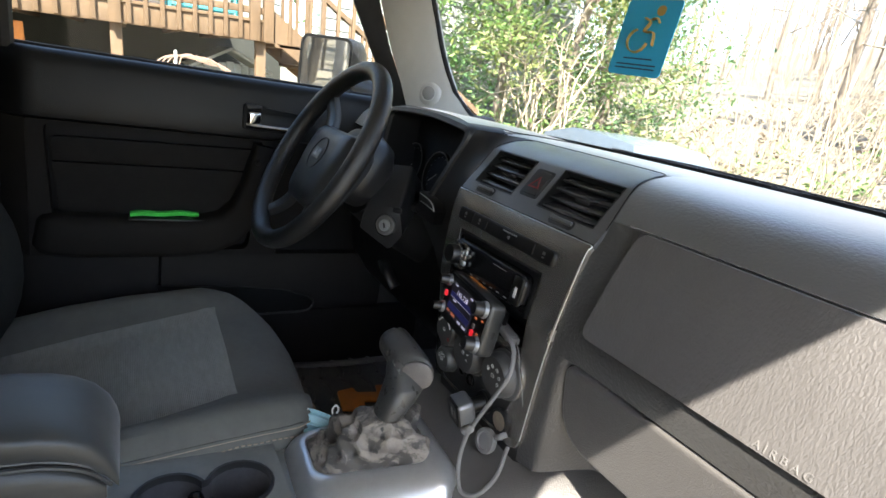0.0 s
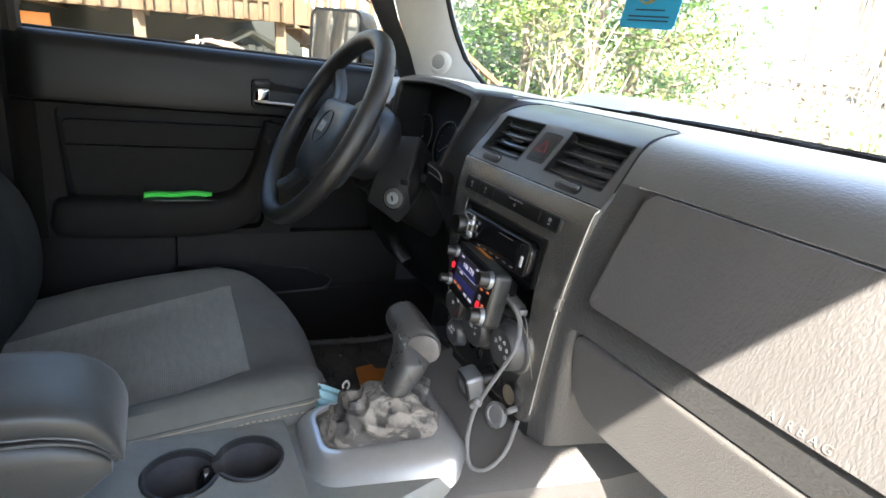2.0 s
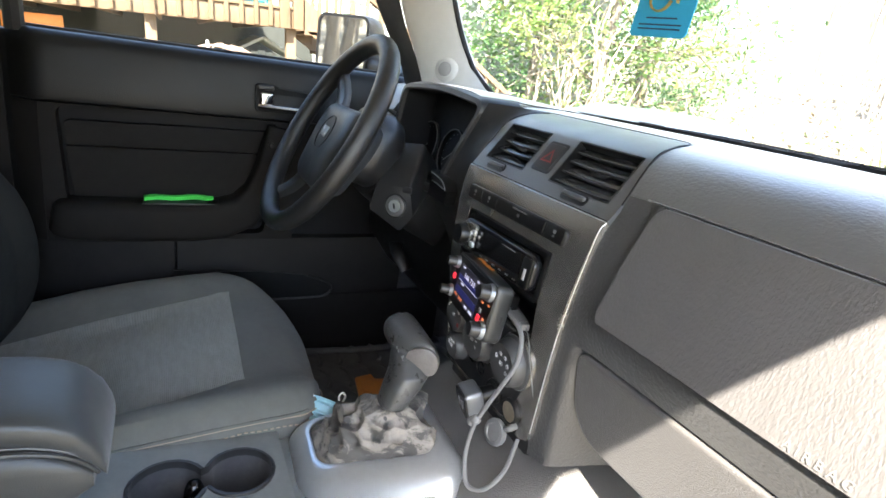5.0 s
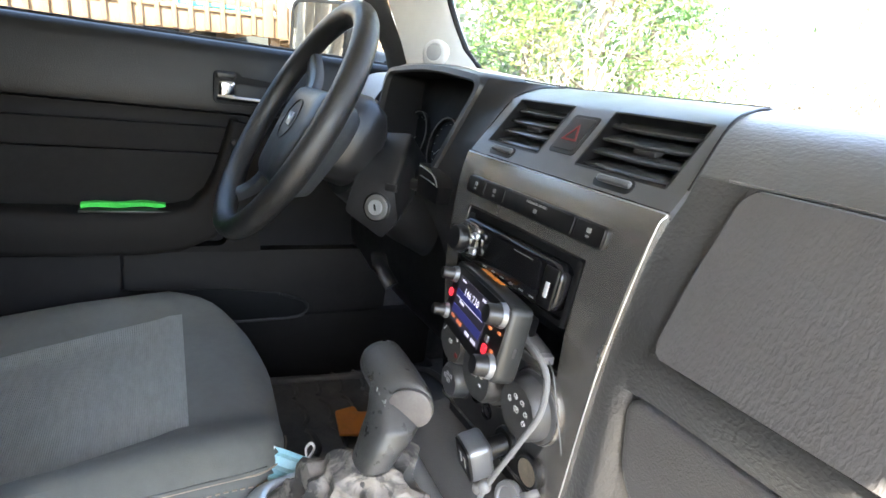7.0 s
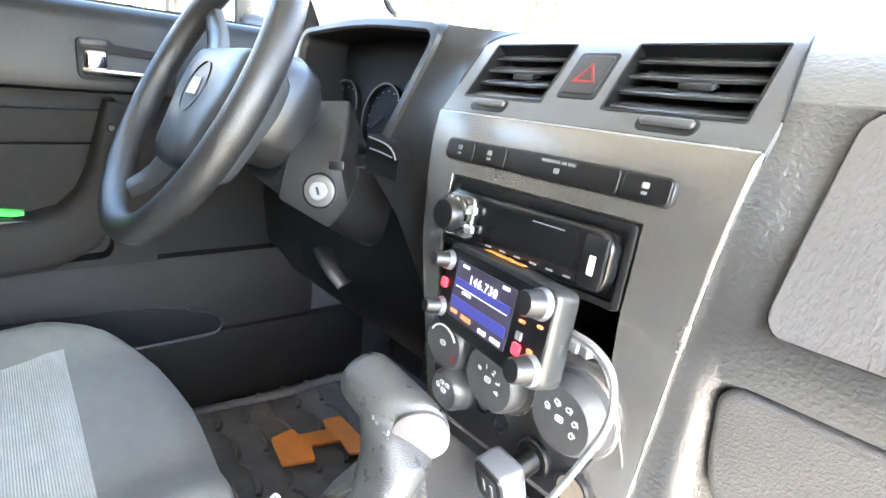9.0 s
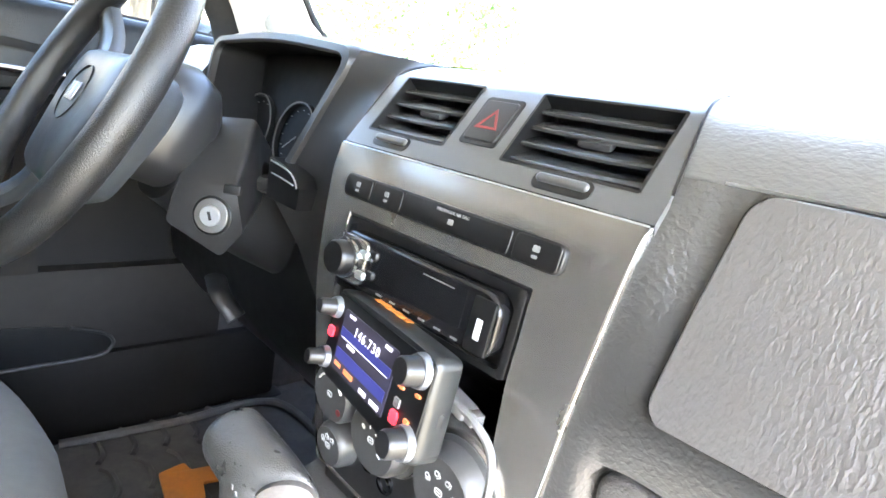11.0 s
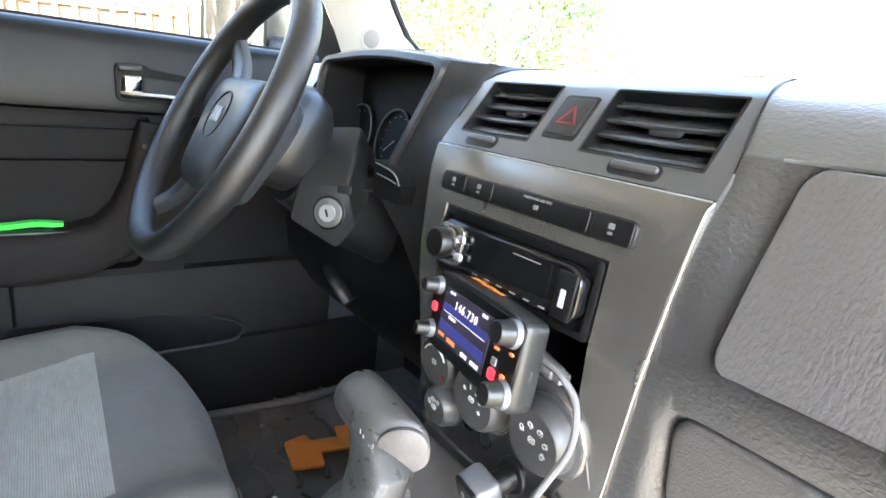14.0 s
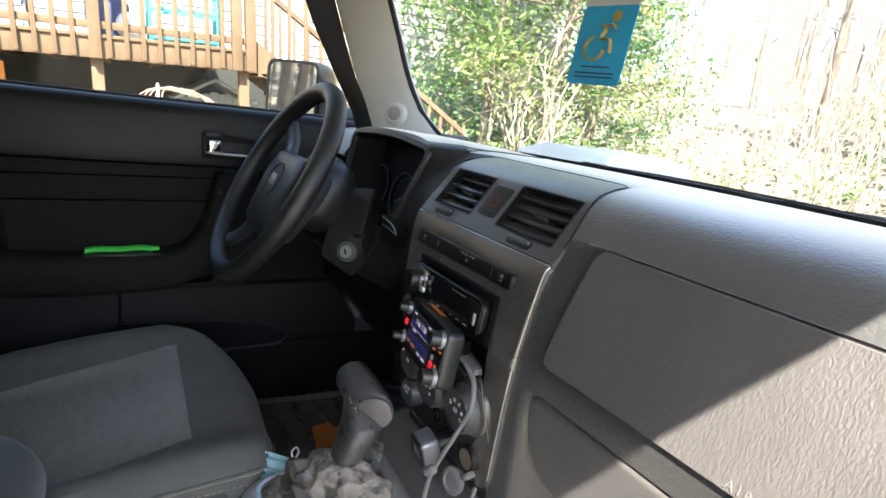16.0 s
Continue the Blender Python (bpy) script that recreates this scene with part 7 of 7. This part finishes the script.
# brush and ground plants on the bank
rn = random.Random(41)
brush = thing("brush", (-1, 8, ground_z(-1, 8)), "tangle of dry tan brush on the bank", "brush", kind="stuff")
bm = B()
for k in range(2000):
    y = rn.uniform(5.5, 17)
    x = rn.uniform(-6.0, 8)
    z0 = ground_z(x, y) - 0.03
    h = rn.uniform(0.3, 1.0) + 1.6 * rn.random() ** 2
    dx, dy = rn.gauss(0, 0.45), rn.gauss(0, 0.45)
    m0 = Vector((x, y, z0))
    tube(bm, [m0, m0 + Vector((dx * 0.3, dy * 0.3, h * 0.5)), m0 + Vector((dx, dy, h))], 0.008, 4, 2, radii=[0.009, 0.003])
part("stalks", bm, TWIG, brush)
cl = []
for k in range(150):
    y, x = rn.uniform(5.5, 14), rn.uniform(-5, 4)
    cl.append((Vector((x, y, ground_z(x, y) + 0.12)), 1.0))
ob = new("ground_plants", leaf_mesh("ground_plants", cl, 26, 0.06, 0.16, LEAF, rn))
tagged(ob, "small fresh green plants on the bank", "plants", kind="stuff")

# ---- deck of the house beyond the driver's window ----
DECK = pose(-5.0, 0, 0, 3.0, 0, 0)
deck = thing("deck", DECK, "weathered wooden deck on posts with a slatted railing", "deck")
def at_deck(bm):
    bm.transform(DECK)
    return bm
bm = at_deck(box(B(), (-0.02, -1.4, 1.50), (0.04, 5.3, 0.16), 0.006))
part("rim_joist", bm, WOOD, deck)
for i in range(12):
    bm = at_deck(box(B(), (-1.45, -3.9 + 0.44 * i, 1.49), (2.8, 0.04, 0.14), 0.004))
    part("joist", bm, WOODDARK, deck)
board = finish(box(B(), (0, 0, 0), (0.138, 5.3, 0.028), 0.004), "deck_board", WOOD)
for i in range(20):
    piece("deck_board", board, deck, Matrix.Translation((-0.05 - 0.145 * i, -1.4, 1.595)))
for y in (-3.4, -2.2, -1.15, 0.0, 1.17):
    bm = at_deck(box(B(), (-0.10, y, 0.70), (0.09, 0.09, 1.46), 0.006))
    part("support_post", bm, WOOD, deck)
slat = finish(box(B(), (0, 0, 0), (0.036, 0.036, 1.08), 0.004), "baluster", WOOD)
y = -3.9
while y < 1.12:
    piece("baluster", slat, deck, Matrix.Translation((0.02, y, 1.97)))
    y += 0.125
for y in (-3.4, -2.2, -1.15, 0.0, 1.10, 1.22):
    bm = at_deck(box(B(), (0.0, y, 1.98), (0.09, 0.09, 1.12), 0.006))
    part("rail_post", bm, WOOD, deck)
for z, h, w in ((2.52, 0.04, 0.14), (2.44, 0.09, 0.04), (1.68, 0.06, 0.04)):
    bm = at_deck(box(B(), (-0.01, -1.35, z), (w, 5.25, h), 0.006))
    part("rail", bm, WOOD, deck)
bm = at_deck(box(B(), (0.05, 1.13, 2.35), (0.02, 0.34, 0.11), 0.004))
sign = part("number_board", bm, WOOD, deck, "small wooden board with pale marks")
bm = B()
for i in range(4):
    box(bm, (0.062, 1.02 + 0.075 * i, 2.35), (0.006, 0.035, 0.06), 0.002)
part("mark", at_deck(bm), INK, sign)

stairs = thing("deck_stairs", DECK @ Matrix.Translation((-0.5, 1.3, 0)), "wooden stairs with slatted rails going down from the deck", "stairs")
for x in (-0.02, -1.0):
    bm = B()
    loft(bm, [[(x + dx, 1.28, 1.56 + dz) for dx, dz in ((-0.02, -0.13), (0.02, -0.13), (0.02, 0.13), (-0.02, 0.13))], [(x + dx, 3.5, 0.05 + dz) for dx, dz in ((-0.02, -0.13), (0.02, -0.13), (0.02, 0.13), (-0.02, 0.13))]])
    part("stringer", at_deck(bm), WOOD, stairs)
    bm = B()
    loft(bm, [[(x + dx, 1.2, 2.52 + dz) for dx, dz in ((-0.05, -0.03), (0.05, -0.03), (0.05, 0.03), (-0.05, 0.03))], [(x + dx, 3.6, 0.95 + dz) for dx, dz in ((-0.05, -0.03), (0.05, -0.03), (0.05, 0.03), (-0.05, 0.03))]])
    part("hand_rail", at_deck(bm), WOOD, stairs)
    for i in range(14):
        yy = 1.42 + 0.155 * i
        zz = 2.0 - 0.66 * (yy - 1.28)
        bm = at_deck(box(B(), (x + 0.02, yy, zz), (0.034, 0.034, 1.0), 0.004))
        part("baluster", bm, WOOD, stairs)
for i in range(8):
    bm = at_deck(box(B(), (-0.5, 1.42 + 0.27 * i, 1.40 - 0.18 * i), (1.0, 0.28, 0.035), 0.004))
    part("tread", bm, WOOD, stairs)

house = thing("house", (-9.0, -1, 0), "pale grey house with lapped siding above a dark basement wall", "house")
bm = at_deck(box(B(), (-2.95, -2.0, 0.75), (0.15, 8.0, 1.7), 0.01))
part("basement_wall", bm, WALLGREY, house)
lap = finish(box(B(), (0, 0, 0), (0.03, 8.0, 0.145), 0.004), "siding_board", SIDING)
for i in range(18):
    ob = piece("siding_board", lap, house, base_of(house).inverted() @ DECK @ Matrix.Translation((-2.92, -2.0, 1.68 + 0.125 * i)) @ pose(0, 0, 0, 0, -6, 0))
bm = at_deck(box(B(), (-3.05, -2.0, 2.8), (0.1, 8.0, 2.6), 0.01))
part("wall", bm, SIDING, house)
bm = at_deck(box(B(), (-2.4, 4.6, 2.0), (0.1, 4.4, 4.2), 0.01))
part("wall", bm, SIDING, house)
for i in range(24):
    piece("siding_board", lap, house, base_of(house).inverted() @ DECK @ Matrix.Translation((-2.33, 4.6, 0.6 + 0.15 * i)) @ pose(0, 0, 0, 0, -6, 0) @ Matrix.Diagonal((1, 0.55, 1, 1)))
bm = at_deck(box(B(), (-5.0, 0.5, 4.3), (5.6, 13.0, 0.15), 0.02, m=None))
part("roof", bm, WALLGREY, house)

shelf = thing("plant_stand", DECK @ Matrix.Translation((-0.45, 0.72, 1.61)), "turquoise painted wooden frame stand on the deck", "stand")
for x in (-0.6, -0.3):
    for y in (0.42, 1.0):
        part("leg", at_deck(box(B(), (x, y, 2.06), (0.035, 0.035, 0.9), 0.004)), TURQUOISE, shelf)
for z in (1.66, 1.90, 2.16, 2.45):
    for x in (-0.6, -0.3):
        part("bar", at_deck(box(B(), (x, 0.71, z), (0.02, 0.58, 0.035), 0.003)), TURQUOISE, shelf)
bagm = thing("storage_bag", DECK @ Matrix.Translation((-0.5, 0.1, 1.61)), "navy and white bag standing on the deck", "bag")
bm = B()
loft(bm, [sup(Vector((-0.5, 0.10, z)), X_, Y_, r * 0.8, r, 18, 0.8) for z, r in ((1.61, 0.14), (1.7, 0.18), (1.9, 0.17), (2.0, 0.12), (2.03, 0.02))])
part("sack", at_deck(bm), NAVY, bagm)
bk = thing("white_basket", DECK @ Matrix.Translation((-0.35, 0.28, 1.61)), "white wire basket with cloth on the deck", "basket")
bm = B()
loft(bm, [sup(Vector((-0.4, 0.27, z)), X_, Y_, r, r, 16, 1.0) for z, r in ((1.61, 0.06), (1.66, 0.11), (1.76, 0.12), (1.82, 0.08), (1.84, 0.01))])
part("bundle", at_deck(bm), WHITE, bk)
ch = thing("deck_chair", DECK @ Matrix.Translation((-0.6, -0.7, 1.61)), "pale metal folding chair on the deck", "chair")
for y in (-0.95, -0.5):
    bm = B()
    tube(bm, [(-0.3, y, 1.61), (-0.6, y, 2.0), (-0.75, y, 2.45)], 0.015, 6)
    part("side_tube", at_deck(bm), SILVER, ch)
    bm = B()
    tube(bm, [(-0.85, y, 1.61), (-0.55, y, 2.05)], 0.015, 6)
    part("rear_leg", at_deck(bm), SILVER, ch)
part("seat", at_deck(box(B(), (-0.55, -0.72, 2.02), (0.4, 0.45, 0.03), 0.01)), WHITE, ch)
part("backrest", at_deck(box(B(), (-0.72, -0.72, 2.32), (0.03, 0.45, 0.24), 0.01)), WHITE, ch)
pot = thing("planter", DECK @ Matrix.Translation((-0.4, 0.85, 1.61)), "orange tray on the stand", "planter")
part("tray", at_deck(box(B(), (-0.45, 0.75, 1.70), (0.2, 0.3, 0.06), 0.015)), ORANGE, pot)
shed = thing("small_shed", DECK @ Matrix.Translation((-1.0, 1.0, 0)), "small grey plank shed with a gabled roof under the deck", "shed")
for i in range(9):
    part("plank", at_deck(box(B(), (-0.9, 0.72 + 0.075 * i, 0.52), (0.03, 0.072, 1.35 - 0.4 * abs(i - 4) / 4 * 0.3), 0.004)), SIDING, shed)
for s in (-1, 1):
    part("roof_board", at_deck(box(B(), (0, 0, 0), (0.9, 0.46, 0.03), 0.004, m=pose(-1.2, 1.02 + s * 0.2, 1.22, s * -28))), SIDING, shed)
hoop = thing("wire_hoops", DECK @ Matrix.Translation((0.3, 0.35, 0)), "rusty bent wire hoops leaning in a heap", "hoops")
for k in range(5):
    bm = B()
    tube(bm, [(0.3 + 0.02 * k, 0.18 + 0.05 * k, 0.6), (0.3, 0.26 + 0.05 * k, 1.12 + 0.02 * k), (0.3, 0.50 + 0.04 * k, 1.225 - 0.012 * k), (0.32, 0.78 + 0.02 * k, 1.14 - 0.01 * k), (0.35, 0.8, 0.6)], 0.0065, 6, 5)
    part("hoop", at_deck(bm), WIRE, hoop)
part("stake", at_deck(box(B(), (0.3, 0.42, 0.96), (0.02, 0.02, 0.6), 0.005)), WHITE, hoop)
ply = thing("board", DECK @ Matrix.Translation((-0.4, -1.1, 1.2)), "orange-brown board with a metal bracket under the deck", "board")
part("panel", at_deck(box(B(), (-0.25, -0.86, 1.26), (0.03, 0.42, 0.16), 0.004)), ORANGE, ply)
part("bracket", at_deck(box(B(), (-0.22, -0.76, 1.16), (0.03, 0.2, 0.05), 0.004)), SILVER, ply)
